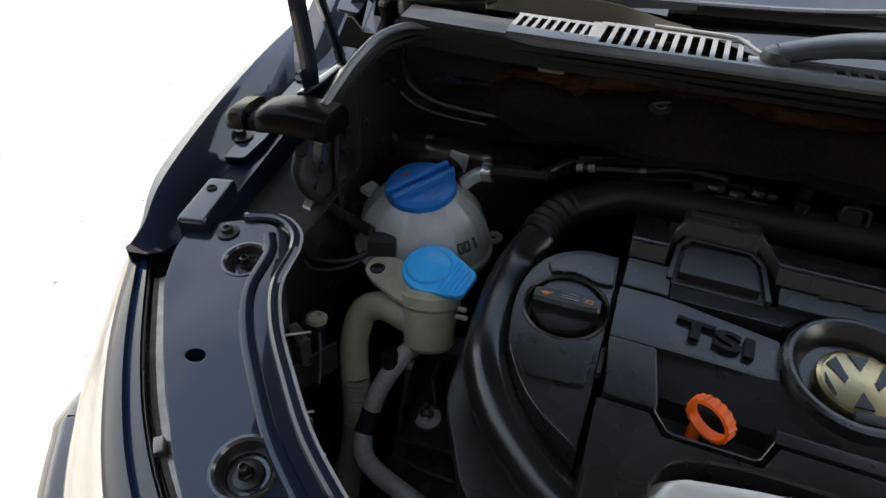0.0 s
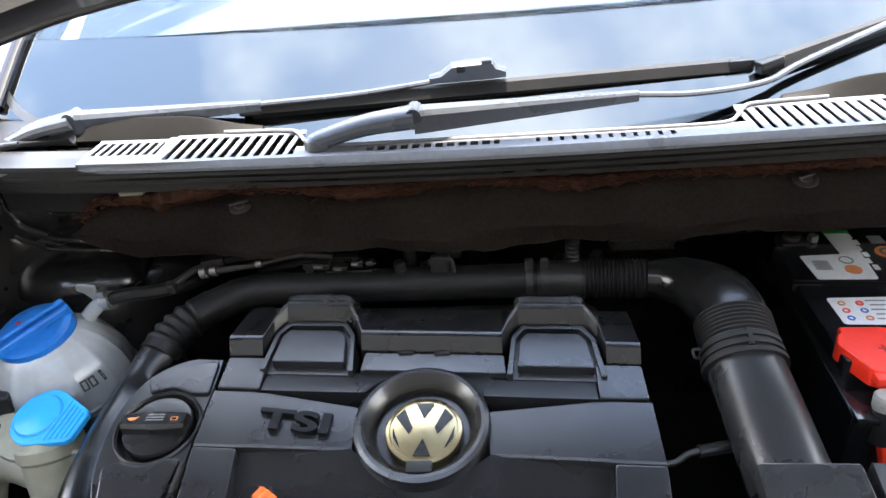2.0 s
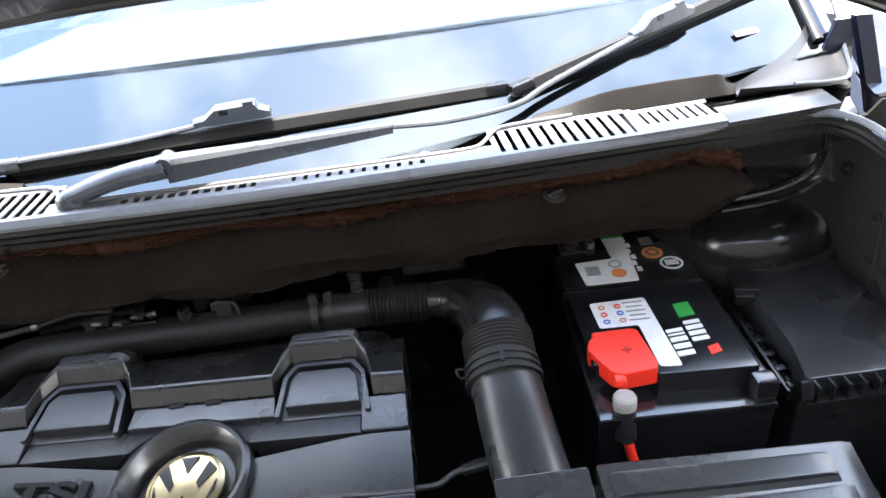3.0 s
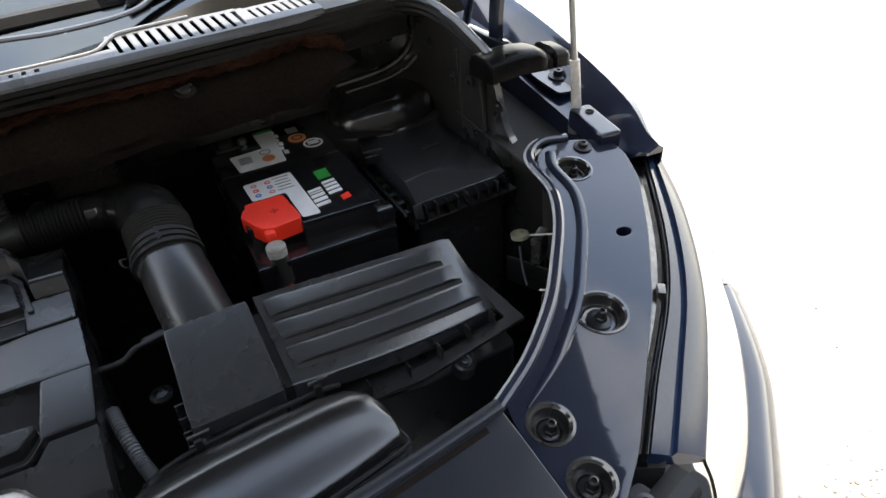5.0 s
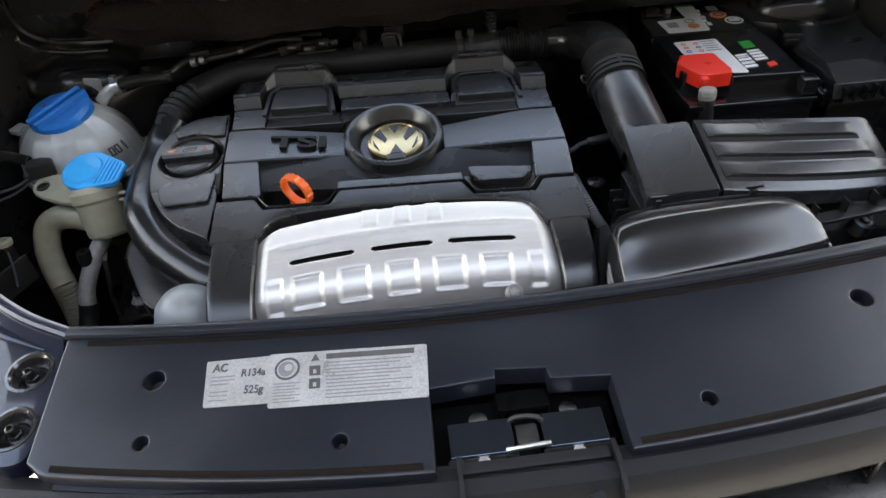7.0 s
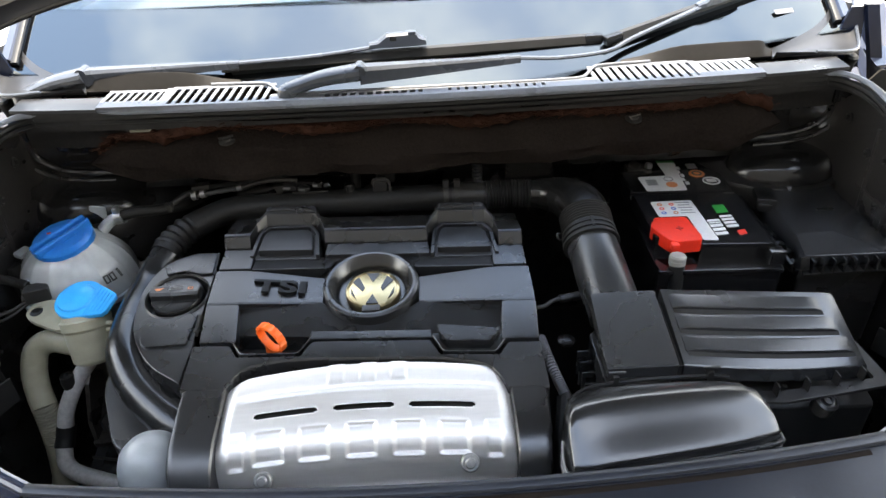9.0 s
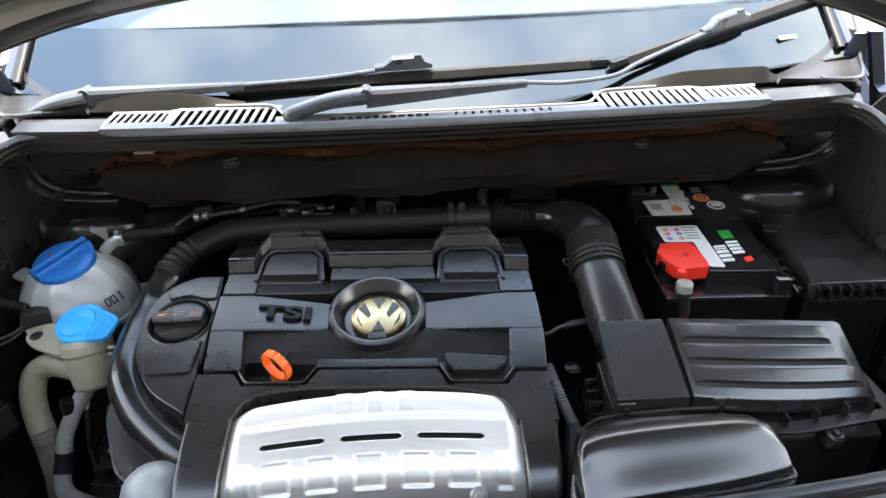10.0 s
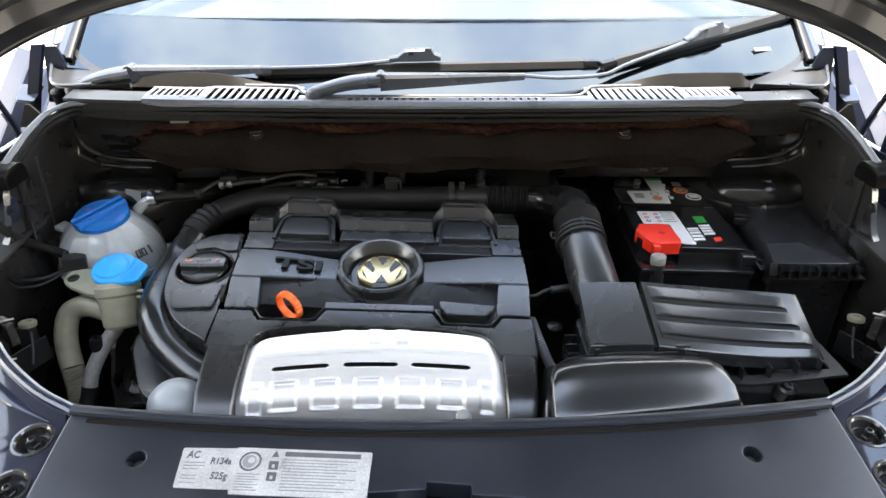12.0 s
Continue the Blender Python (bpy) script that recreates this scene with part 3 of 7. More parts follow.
screen = part("windscreen", loft(screen_rings(11, band_top, lambda x: 1.170 + 0.05 * (x / 0.7) ** 2, 0.676, 0.556)), GLASS, car, "sloping windscreen with the sky reflected in it")
part("black_border", loft(screen_rings(4, lambda x: 0.238 + 0.05 * (x / 0.7) ** 2 + 0.045 * min(1.0, max(0.0, (abs(x) - 0.20) / 0.05)), band_top, 0.70, 0.676)), BORDER, screen, "glossy black border along the windscreen's foot")
screen.visible_shadow = False
# pale strip painted as a small reflection on the windscreen
glass_reflection = part("glass_reflection", box((0, 0, 0), (0.048, 0.010, 0.0008), 0.0003, pose(0.592, 0.368, 1.0735, 32, 0, 14)), SEAL, screen, "small pale strip that paints a reflection on the glass")
for s in (1, -1):
    rings = []
    for k in range(9):
        y = 0.345 + 0.115 * k
        x = 0.672 + 0.02 * min(k, 1) - 0.016 * k
        z = screen_z(y)
        rings.append([(s * (x + u), y + v, z + w) for u, v, w in ((-0.010, -0.002, 0.002), (0.0, -0.006, 0.010), (0.014, 0.0, 0.010), (0.045, 0.03, -0.02), (0.085, 0.06, -0.075), (0.08, 0.09, -0.10), (0.0, 0.03, -0.03))])
    part("a_pillar", loft(rings), PAINT, car, "navy pillar beside the windscreen")
    part("pillar_seal", tube([(s * (0.672 + 0.02 * min(k, 1) - 0.016 * k - 0.008), 0.337 + 0.115 * k, screen_z(0.337 + 0.115 * k) + 0.008) for k in range(9)], 0.006, 8, 3, flatten=0.6), RUBBER, car)
    # folded wing corner outside the cowl
    part("wing_corner", loft([[(s * (0.725 + u + 0.02 * t), 0.30 + 0.16 * t, 0.938 + 0.075 * t + w) for u, w in ((-0.03, -0.06), (-0.012, 0.0), (0.004, 0.006), (0.008, 0.003), (0.018, -0.030), (0.024, -0.034), (0.056, -0.036), (0.062, -0.032), (0.070, -0.002), (0.075, 0.001), (0.10, 0.010), (0.11, -0.05))] for t in np.linspace(-0.3, 1.3, 9)]), PAINT, car)
    # scuttle end: flat panel with a hole, rubber stop, folded flange and tab
    sheet = [(0.715, 0.985), (0.706, 1.03), (0.698, 1.084), (0.676, 1.084), (0.664, 1.040), (0.674, 1.014), (0.679, 0.985)]
    scuttle = part("scuttle_end", loft([[(s * x, 0.330 + d, z) for x, z in sheet] for d in (0.0, 0.005)]), PANEL_PAINT, car, "navy steel panel at the windscreen's foot")
    part("panel_hole", loft([[(s * (0.686 + r * 0.0045 * math.cos(a)), 0.3285 + d, 1.033 + r * 0.0075 * math.sin(a)) for a in np.linspace(0, 2 * math.pi, 14, endpoint=False)] for r, d in ((1.0, 0.0), (0.9, 0.003))]), DARK, scuttle)
    part("rubber_stop", lathe([(0.0095, -0.024), (0.0095, -0.002), (0.0085, 0.0), (0.0105, 0.001), (0.0105, 0.009), (0.007, 0.012), (0, 0.012)], (s * 0.690, 0.318, 1.000), tilt(0.3), 18), RUBBER, scuttle)
    part("folded_flange", loft([[(s * (x + u), y + v, z) for u, v in ((-0.010, 0.0), (-0.009, -0.005), (0.009, -0.008), (0.011, -0.004), (0.011, 0.004), (-0.010, 0.005))] for x, y, z in ((0.742, 0.318, 0.965), (0.733, 0.322, 1.000), (0.721, 0.326, 1.040), (0.705, 0.330, 1.088))]), PAINT, scuttle)
    part("folded_tab", plate(fillet(mirror([(0.722, 0.296), (0.756, 0.300), (0.764, 0.345), (0.724, 0.345)], s), 0.005), flat(0.890, 0.36), 0.004, bevel=0.001), PANEL_PAINT, scuttle)
    part("drain_opening", loft([[(s * x, y, z) for x, z in ((0.755, 0.952), (0.735, 0.992), (0.728, 0.993), (0.712, 0.975), (0.690, 0.974), (0.690, 0.950))] for y in (0.288, 0.292)]), DARK, scuttle)
part("dashboard", plate([(-0.70, 0.475), (0.70, 0.475), (0.74, 0.70), (0.74, 1.18), (-0.74, 1.18), (-0.74, 0.70)], flat(1.060), 0.05, bevel=0.01), DASH_TOP, car)
part("screen_shelf", loft([[(x, y0, screen_z(y0) - 0.030), (x, y1, screen_z(y1) - 0.014), (x, y1 + 0.004, screen_z(y1) - 0.03), (x, y1 - 0.03, 0.955), (x, y0, 0.955)] for x, y0, y1 in ((-0.68, 0.37, 0.420), (-0.35, 0.33, 0.410), (0.0, 0.31, 0.402), (0.35, 0.33, 0.410), (0.68, 0.37, 0.420))]), DASH, car, "dark shelf behind the windscreen's foot")
part("cabin_floor", box((0, 2.0, 0.42), (1.5, 2.8, 0.04), 0.01), DASH, car)
part("seat_row", box((0, 1.75, 0.95), (1.44, 0.16, 0.9), 0.05, Matrix.Rotation(radians(-12), 4, "X"), seg=4), PALE, car)
part("cabin_rear", box((0, 3.3, 0.85), (1.5, 0.05, 0.9), 0.02), PALE, car)
for s in (1, -1):
    part("door", plate(fillet(mirror([(0.80, 0.62), (0.885, 0.62), (0.885, 3.2), (0.80, 3.2)], s), 0.02), flat(0.985), 0.62, bevel=0.012), PAINT, car, "navy painted door")
    part("footwell_side", box((s * 0.735, 1.05, 0.75), (0.02, 0.80, 0.40), 0.004), DASH, car)
    part("side_window", loft([[(s * x, y0, 0.985), (s * (x + 0.004), y0, 0.985), (s * (x2 + 0.004), y1, 1.60), (s * x2, y1, 1.60)] for x, y0, x2, y1 in ((0.845, 0.75, 0.60, 1.25), (0.845, 2.0, 0.60, 2.0), (0.845, 3.1, 0.60, 3.1))]), TINT, car, "dark tinted side window")
# unseen roof; its opening and pane are added to let light into the cabin
part("roof", plate(fillet([(-0.60, 1.20), (0.60, 1.20), (0.58, 3.2), (-0.58, 3.2)], 0.08), flat(1.64), 0.03, [fillet([(-0.45, 1.4), (0.45, 1.4), (0.45, 3.0), (-0.45, 3.0)], 0.05)], 0.008), PAINT, car)
part("light_opening_pane", plate(fillet([(-0.46, 1.39), (0.46, 1.39), (0.46, 3.01), (-0.46, 3.01)], 0.05), flat(1.637), 0.005), TINT, car, "tinted pane added over an unseen roof opening that lights the cabin")

# ---- wheels ----
for s in (1, -1):
    for y in (0.46, 3.08):
        hub = (s * 0.775, y, 0.318)
        turn = Matrix.Rotation(radians(90) * s, 4, "Y")
        wheel = part("wheel", lathe([(0.205, -0.09), (0.212, -0.085), (0.20, -0.06), (0.19, 0.0), (0.20, 0.07), (0.214, 0.085), (0.206, 0.092)], hub, turn, 40), PIPE, car, "silver wheel with black tyre")
        part("tyre", lathe([(0.206, -0.095), (0.24, -0.106), (0.29, -0.104), (0.312, -0.09), (0.3175, -0.05), (0.3175, 0.05), (0.312, 0.09), (0.29, 0.104), (0.24, 0.106), (0.206, 0.095), (0.206, -0.095)], hub, turn, 56), RUBBER, wheel, "black rubber tyre")
        part("rim", lathe([(0.0, 0.05), (0.05, 0.052), (0.07, 0.04), (0.19, 0.06), (0.20, 0.05), (0.0, 0.02)], hub, turn, 40), PIPE, wheel)

# ---- raised bonnet ----
def bonnet_edge(x):
    """The bonnet's lower rear edge, rounded off at its corners."""
    a = abs(x) * 0.968
    p = Vector((x, 0.20 + 0.06 * (a / 0.77) ** 3, 1.221 - 0.17 * a * a - 0.075 * (a / 0.77) ** 4))
    return p + Vector((0, -0.60, 0.83)) * 0.13 * max(0.0, (a - 0.745) / 0.075) ** 2.2


BONNET_SEC = ((0, 0), (0.012, -0.006), (0.04, -0.008), (0.07, 0.006), (0.10, 0.012), (0.35, 0.012), (0.6, 0.012), (0.85, 0.01), (1.05, 0), (1.05, 0.03), (0.85, 0.04), (0.6, 0.05), (0.35, 0.05), (0.03, 0.03), (-0.004, 0.014))
bonnet_x = [0.847 * math.sin(a) for a in np.linspace(-math.pi / 2, math.pi / 2, 61)]
bonnet = part("bonnet", loft([[bonnet_edge(x) + Vector((0, -0.65 * u * 0.95, 0.76 * u * 0.95)) + Vector((0, 0.76, 0.65)) * (w - 0.18 * max(0, u) ** 2) for u, w in BONNET_SEC] for x in bonnet_x]), BONNET_IN, car, "navy bonnet raised, its grey underside showing")
part("outer_skin", loft([[bonnet_edge(x) + Vector((0, -0.65 * u * 0.95, 0.76 * u * 0.95)) + Vector((0, 0.76, 0.65)) * (w - 0.18 * max(0, u) ** 2) for u, w in ((0.0, 0.034), (0.2, 0.050), (0.4, 0.054), (0.6, 0.054), (0.85, 0.045), (1.05, 0.033), (1.05, 0.030), (0.6, 0.0505), (0.03, 0.031))] for x in bonnet_x]), PAINT, bonnet, "navy painted outer skin")
part("hem", tube([bonnet_edge(x) + Vector((0, -0.004, 0.002)) for x in bonnet_x], 0.0055, 8, 2), BONNET_IN, bonnet)
part("rear_rib", tube([bonnet_edge(x) + Vector((0, -0.056, 0.060)) for x in np.linspace(-0.72, 0.72, 30)], 0.016, 10, 2, flatten=0.6), BONNET_IN, bonnet)
for s in (1, -1):
    # pressed cups and the corner's stiffening bead
    for x, u in ((0.66, 0.13), ):
        c = bonnet_edge(s * x) + Vector((0, -0.60 * u, 0.83 * u)) + Vector((0, -0.005, -0.004))
        face = Vector((0, -0.80, -0.58)).to_track_quat("Z", "Y").to_matrix().to_4x4()
        part("pressed_cup", lathe([(0.045, -0.004), (0.043, 0.003), (0.036, 0.004), (0.028, -0.002), (0.010, -0.003), (0, -0.003)], c, face, 28), BONNET_IN, bonnet)
    part("corner_bead", tube([bonnet_edge(s * x) + Vector((0, -0.60 * u - 0.006, 0.83 * u - 0.004)) for x, u in ((0.60, 0.11), (0.68, 0.08), (0.73, 0.09), (0.765, 0.14), (0.775, 0.22), (0.775, 0.3))], 0.012, 10, 6, flatten=0.6), BONNET_IN, bonnet)
for x in (-0.345, 0.340):
    z0 = bonnet_edge(x).z
    pad = fillet([(-0.064, 0.024), (0.064, 0.024), (0.060, 0.004), (0.032, -0.016), (-0.030, -0.016), (-0.058, 0.002)], 0.012)
    bm = plate(pad, flat(0), 0.030, bevel=0.006, seg=3)
    bmesh.ops.transform(bm, matrix=Matrix.Translation((x, 0.168, z0 + 0.030)) @ Matrix.Rotation(math.atan(0.4 * x), 4, "Y") @ Matrix.Rotation(radians(80), 4, "X"), verts=bm.verts)
    part("buffer_pad", bm, SEAL, bonnet, "grey plastic pad under the bonnet's edge")
for s in (1, -1):
    # hinge: two flat arms from the wing up to the bonnet
    arm = part("hinge_arm", tube([(s * 0.694, 0.112, 0.955), (s * 0.695, 0.112, 1.0), (s * 0.70, 0.108, 1.08), (s * 0.705, 0.11, 1.165), (s * 0.71, 0.09, 1.30), (s * 0.71, 0.05, 1.40)], 0.0115, 8, 6, flatten=0.6), PAINT, bonnet, "navy steel bonnet hinge arm")
    part("hinge_link", tube([(s * 0.685, 0.172, 0.975), (s * 0.69, 0.165, 1.01), (s * 0.70, 0.145, 1.08), (s * 0.705, 0.13, 1.14), (s * 0.71, 0.13, 1.25)], 0.0095, 8, 6, flatten=0.6), PAINT, bonnet)
    part("hinge_pin", tube([(s * 0.696, 0.140, 1.084), (s * 0.706, 0.110, 1.086)], 0.006, 10, 2), SEAL, arm)
    part("hinge_foot", box((s * 0.692, 0.135, 0.955), (0.014, 0.10, 0.03), 0.004), PAINT, arm)
# gas strut on one side
strut = part("gas_strut", tube([(0.745, 0.027, 1.053), (0.745, 0.050, 1.175), (0.745, 0.088, 1.37)], 0.0105, 14, 2), MOULD, bonnet, "dark gas strut tube holding the bonnet")
part("strut_collar", lathe([(0.0105, 0), (0.0118, 0.002), (0.0118, 0.012), (0.0105, 0.014)], (0.745, 0.036, 1.10), None, 14), MOULD, strut)
part("strut_rod", tube([(0.745, 0.0, 0.888), (0.745, 0.027, 1.06)], 0.0042, 12, 2), STEEL, strut)
part("strut_sleeve", tube([(0.745, -0.001, 0.880), (0.745, 0.010, 0.955)], 0.0065, 12, 2), PIPE, strut)
part("strut_foot", lathe([(0.010, -0.012), (0.010, 0.012), (0.006, 0.02), (0, 0.02)], (0.744, -0.001, 0.872), None, 14), STEEL, strut)

# hinge covers between rim and wing: two rounded boxes joined by a saddle
for s in (1, -1):
    rings = []
    for x, h, d, dz in ((0.642, 0.018, 0.022, -0.002), (0.646, 0.024, 0.027, 0.001), (0.690, 0.025, 0.028, 0.003), (0.718, 0.024, 0.027, 0.000), (0.730, 0.022, 0.026, -0.003), (0.735, 0.018, 0.021, -0.007), (0.743, 0.018, 0.021, -0.008), (0.747, 0.022, 0.025, -0.004), (0.764, 0.021, 0.024, -0.006), (0.772, 0.017, 0.020, -0.010), (0.776, 0.011, 0.014, -0.014)):
        q = 0.35
        rings.append([(s * (x - 0.008), 0.062 + d * cx, 0.954 + dz + 0.56 * h * cz) for cx, cz in ((1, -1), (1, q), (0.85, 0.75), (0.5, 1), (-0.4, 1), (-0.8, 0.8), (-1, q), (-1, -1))])
    part("hinge_cover", loft(rings), MOULD, car, "glossy brown-black moulding beside the bonnet hinge", smooth=42)

# ---- front end: headlights, bumper, grille ----
GAP = [(0.798, -0.074, 0.853), (0.703, -0.205, 0.842), (0.632, -0.285, 0.833), (0.549, -0.354, 0.826), (0.490, -0.405, 0.818)]
CREST = [(0.818, -0.078, 0.842), (0.752, -0.190, 0.832), (0.678, -0.288, 0.817), (0.601, -0.366, 0.800), (0.543, -0.418, 0.788)]
LOW = [(0.872, -0.135, 0.67), (0.812, -0.245, 0.665), (0.738, -0.330, 0.66), (0.642, -0.410, 0.66), (0.515, -0.478, 0.66)]
gap, crest, low = spline(GAP, 5), spline(CREST, 5), spline(LOW, 5)
for s in (1, -1):
    topside, front, inner = [], [], []
    for g, c, w in zip(gap, crest, low):
        g, c, w = Vector(g), Vector(c), Vector(w)
        out_dir = (c - g).normalized()
        up = Vector((0, 0, 1))
        sec = [g - out_dir * 0.004 - up * 0.012, g - out_dir * 0.001 + up * 0.001, g * 0.62 + c * 0.38 - up * 0.0005, g * 0.55 + c * 0.45 + up * 0.0045, g * 0.25 + c * 0.75 + up * 0.0035, c, c - up * 0.006, g * 0.5 + c * 0.5 - up * 0.012]
        topside.append([(s * p.x, p.y, p.z) for p in sec])
        face = [Vector(p) for p in spline([tuple(p) for p in (c - up * 0.001, c * 0.8 + w * 0.2 + out_dir * 0.012, c * 0.35 + w * 0.65 + out_dir * 0.020, w)], 4)]
        front.append([(s * p.x, p.y, p.z) for p in face] + [(s * (p - out_dir * 0.004).x, (p - out_dir * 0.004).y, p.z) for p in face[::-1]])
        inner.append([(s * (p - out_dir * 0.014).x, (p - out_dir * 0.014).y, p.z) for p in face])
    lamp = part("headlight", loft(topside), SMOKE, car, "headlight with dark glossy top and clear front")
    part("front_lens", loft(front), LENS, lamp, "clear lens")
    part("reflector", loft(inner, closed=False), CHROME, lamp)
    # dark body added to stand in for the shade in the gap
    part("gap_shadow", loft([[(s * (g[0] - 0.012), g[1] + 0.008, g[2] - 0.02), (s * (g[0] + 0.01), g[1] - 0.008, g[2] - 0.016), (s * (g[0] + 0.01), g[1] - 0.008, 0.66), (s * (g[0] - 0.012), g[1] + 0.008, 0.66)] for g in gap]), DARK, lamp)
    part("chrome_strip", loft([[(s * (g[0] + u), g[1] - u * 0.8, g[2] + w) for u, w in ((-0.022, -0.014), (-0.021, -0.005), (-0.015, -0.0012), (-0.010, -0.0030), (-0.0065, -0.0008), (-0.0045, -0.012))] for g in gap[2:]]), STRIP, lamp, "bright strip in the headlight's gap")
    part("channel", loft([[(s * (g[0] + u), g[1] - u * 0.8, g[2] + w) for u, w in ((-0.034, -0.010), (-0.001, -0.010), (-0.001, -0.020), (-0.034, -0.020))] for g in gap[1:]]), SATIN, lamp)
    part("dark_rib", tube([(s * (g[0] - 0.0025), g[1] + 0.002, g[2] - 0.002) for g in gap[1:]], 0.0020, 8, 1, raw=True), SATIN, lamp)
    knuckle = gap[10]
    part("strip_clip", box((s * (knuckle[0] - 0.008), knuckle[1] + 0.006, knuckle[2] + 0.001), (0.009, 0.016, 0.007), 0.002, Matrix.Rotation(s * -0.7, 4, "Z")), STRIP, lamp)

BUMPER = [(0.905, 0.02, 0.635), (0.885, -0.16, 0.635), (0.868, -0.20, 0.635), (0.803, -0.29, 0.632), (0.745, -0.348, 0.630), (0.637, -0.440, 0.628), (0.525, -0.522, 0.61), (0.42, -0.562, 0.55), (0.2, -0.588, 0.53), (0, -0.598, 0.53)]
line = spline(BUMPER, 5)
line = line + [(-x, y, z) for x, y, z in line[-2::-1]]
rings = []
for i, p in enumerate(line):
    a, b = Vector(line[max(i - 1, 0)]), Vector(line[min(i + 1, len(line) - 1)])
    d = (b - a).normalized()
    o = Vector((-d.y, d.x, 0)) * -1
    if o.dot(Vector((p[0], p[1] + 0.1, 0))) < 0:
        o = -o
    rings.append([Vector(p) + o * u + Vector((0, 0, w)) for u, w in ((-0.03, 0.02), (0.0, 0.02), (0.018, 0.008), (0.034, -0.03), (0.048, -0.09), (0.056, -0.16), (0.055, -0.23), (0.044, -0.29), (0.015, -0.35), (-0.06, -0.38), (-0.08, -0.36), (-0.03, -0.2))])
part("bumper", loft(rings), PAINT, car, "navy painted front bumper", smooth=75)


def front_y(x):
    return -0.488 + 0.25 * x * x


roll = []
for x in np.linspace(-0.508, 0.508, 61):
    b, f, k = 0.0, front_y(x), abs(x)
    roll.append([(x, f + 0.010 + 0.030 * b, 0.808 - 0.01 * k + 0.004 * b), (x, f - 0.004 + 0.022 * b, 0.814 - 0.012 * k + 0.004 * b), (x, f - 0.016 + 0.008 * b, 0.812 - 0.012 * k), (x, f - 0.0235, 0.803 - 0.015 * k), (x, f - 0.0265, 0.791 - 0.02 * k), (x, f - 0.0265, 0.778 - 0.02 * k), (x, f - 0.022, 0.774 - 0.02 * k), (x, f - 0.010, 0.786 - 0.02 * k)])
grille = part("grille_roll", loft(roll), ROLL, car, "rounded black plastic top edge of the grille")
part("grille_backing", loft([[(x, front_y(x) - 0.004, 0.79), (x, front_y(x) + 0.008, 0.79), (x, front_y(x) + 0.008, 0.52), (x, front_y(x) - 0.004, 0.52)] for x in np.linspace(-0.515, 0.515, 21)]), DARK, grille)
for z, y_out in ((0.712, 0.046), (0.660, 0.052), (0.606, 0.060)):
    slat = part("grille_slat", loft([[(x, front_y(x) - u, z + w - 0.03 * abs(x)) for u, w in ((0.0, 0.016), (y_out - 0.006, 0.008), (y_out, 0.0), (y_out - 0.004, -0.012), (0.0, -0.008))] for x in np.linspace(-0.505, 0.505, 31)]), SATIN, grille)
    part("chrome_edge", loft([[(x, front_y(x) - y_out + u, z - 0.03 * abs(x) + w) for u, w in ((0.003, 0.002), (-0.003, 0.002), (-0.005, -0.003), (-0.003, -0.007), (0.003, -0.006))] for x in np.linspace(-0.505, 0.505, 31)]), CHROME, slat, "chrome trim along the slat")
for x in (-0.42, -0.28, -0.14, 0.14, 0.28, 0.42):
    part("grille_rib", box((x, front_y(x) - 0.008, 0.70), (0.004, 0.018, 0.15), 0.001), SATIN, grille)
for s in (1, -1):
    ear = part("grille_ear", plate(fillet(mirror([(0.440, -0.476), (0.444, -0.442), (0.451, -0.420), (0.461, -0.411), (0.473, -0.411), (0.479, -0.430), (0.493, -0.431), (0.518, -0.424), (0.523, -0.437), (0.506, -0.460), (0.472, -0.484)], s), 0.006), flat(0.871, 0.16), 0.012, bevel=0.003), ROLL, grille)
    part("ear_bolt", lathe([(0.009, 0), (0.009, 0.004), (0.005, 0.005), (0.004, 0.003), (0, 0.003)], (s * 0.462, -0.429, 0.871 - 0.16 * 0.429), tilt(0.15), 18), BOLT, ear)

# ---- slam cover ----
def rear_y(x):
    return -0.337 + 0.15 * x * x


SLAM_Z = lambda x, y: 0.893 + 0.15 * y
xs = np.linspace(-0.404, 0.404, 25)
outline = [(x, rear_y(x)) for x in xs] + [(0.405, -0.345), (0.405, -0.438), (0.392, -0.449)]
outline += [(x, front_y(x)) for x in np.linspace(0.385, 0.062, 10)] + [(0.062, -0.424), (0.013, -0.420), (0.012, -0.410), (-0.030, -0.406), (-0.031, -0.414), (-0.086, -0.417)]
outline += [(x, front_y(x)) for x in np.linspace(-0.087, -0.385, 10)] + [(-0.392, -0.449), (-0.405, -0.438), (-0.405, -0.345)]
holes = [(0.297, -0.379, 0.009), (-0.317, -0.377, 0.009), (0.296, -0.436, 0.006), (-0.317, -0.433, 0.006), (0.133, -0.454, 0.006), (-0.159, -0.452, 0.006)]
slam = thing("slam_panel_cover", (0, -0.4, 0.80), "matt black plastic cover over the bonnet lock carrier", "car part")
part("cover_sheet", plate(outline, SLAM_Z, 0.020, [circle(x, y, r, 16) for x, y, r in holes], 0.0025), SHEET, slam)
part("rear_bead", tube([(x, rear_y(x) - 0.006, SLAM_Z(x, rear_y(x)) + 0.001) for x in np.linspace(-0.404, 0.404, 24)], 0.0065, 10, 2, flatten=0.7), SHEET, slam)
part("front_step", loft([[(x, front_y(x) + 0.012, SLAM_Z(x, front_y(x)) - 0.012), (x, front_y(x) - 0.004, SLAM_Z(x, front_y(x)) - 0.013), (x, front_y(x) - 0.004, SLAM_Z(x, front_y(x)) - 0.03), (x, front_y(x) + 0.012, SLAM_Z(x, front_y(x)) - 0.03)] for x in np.linspace(-0.385, 0.385, 21)]), SHEET, slam)
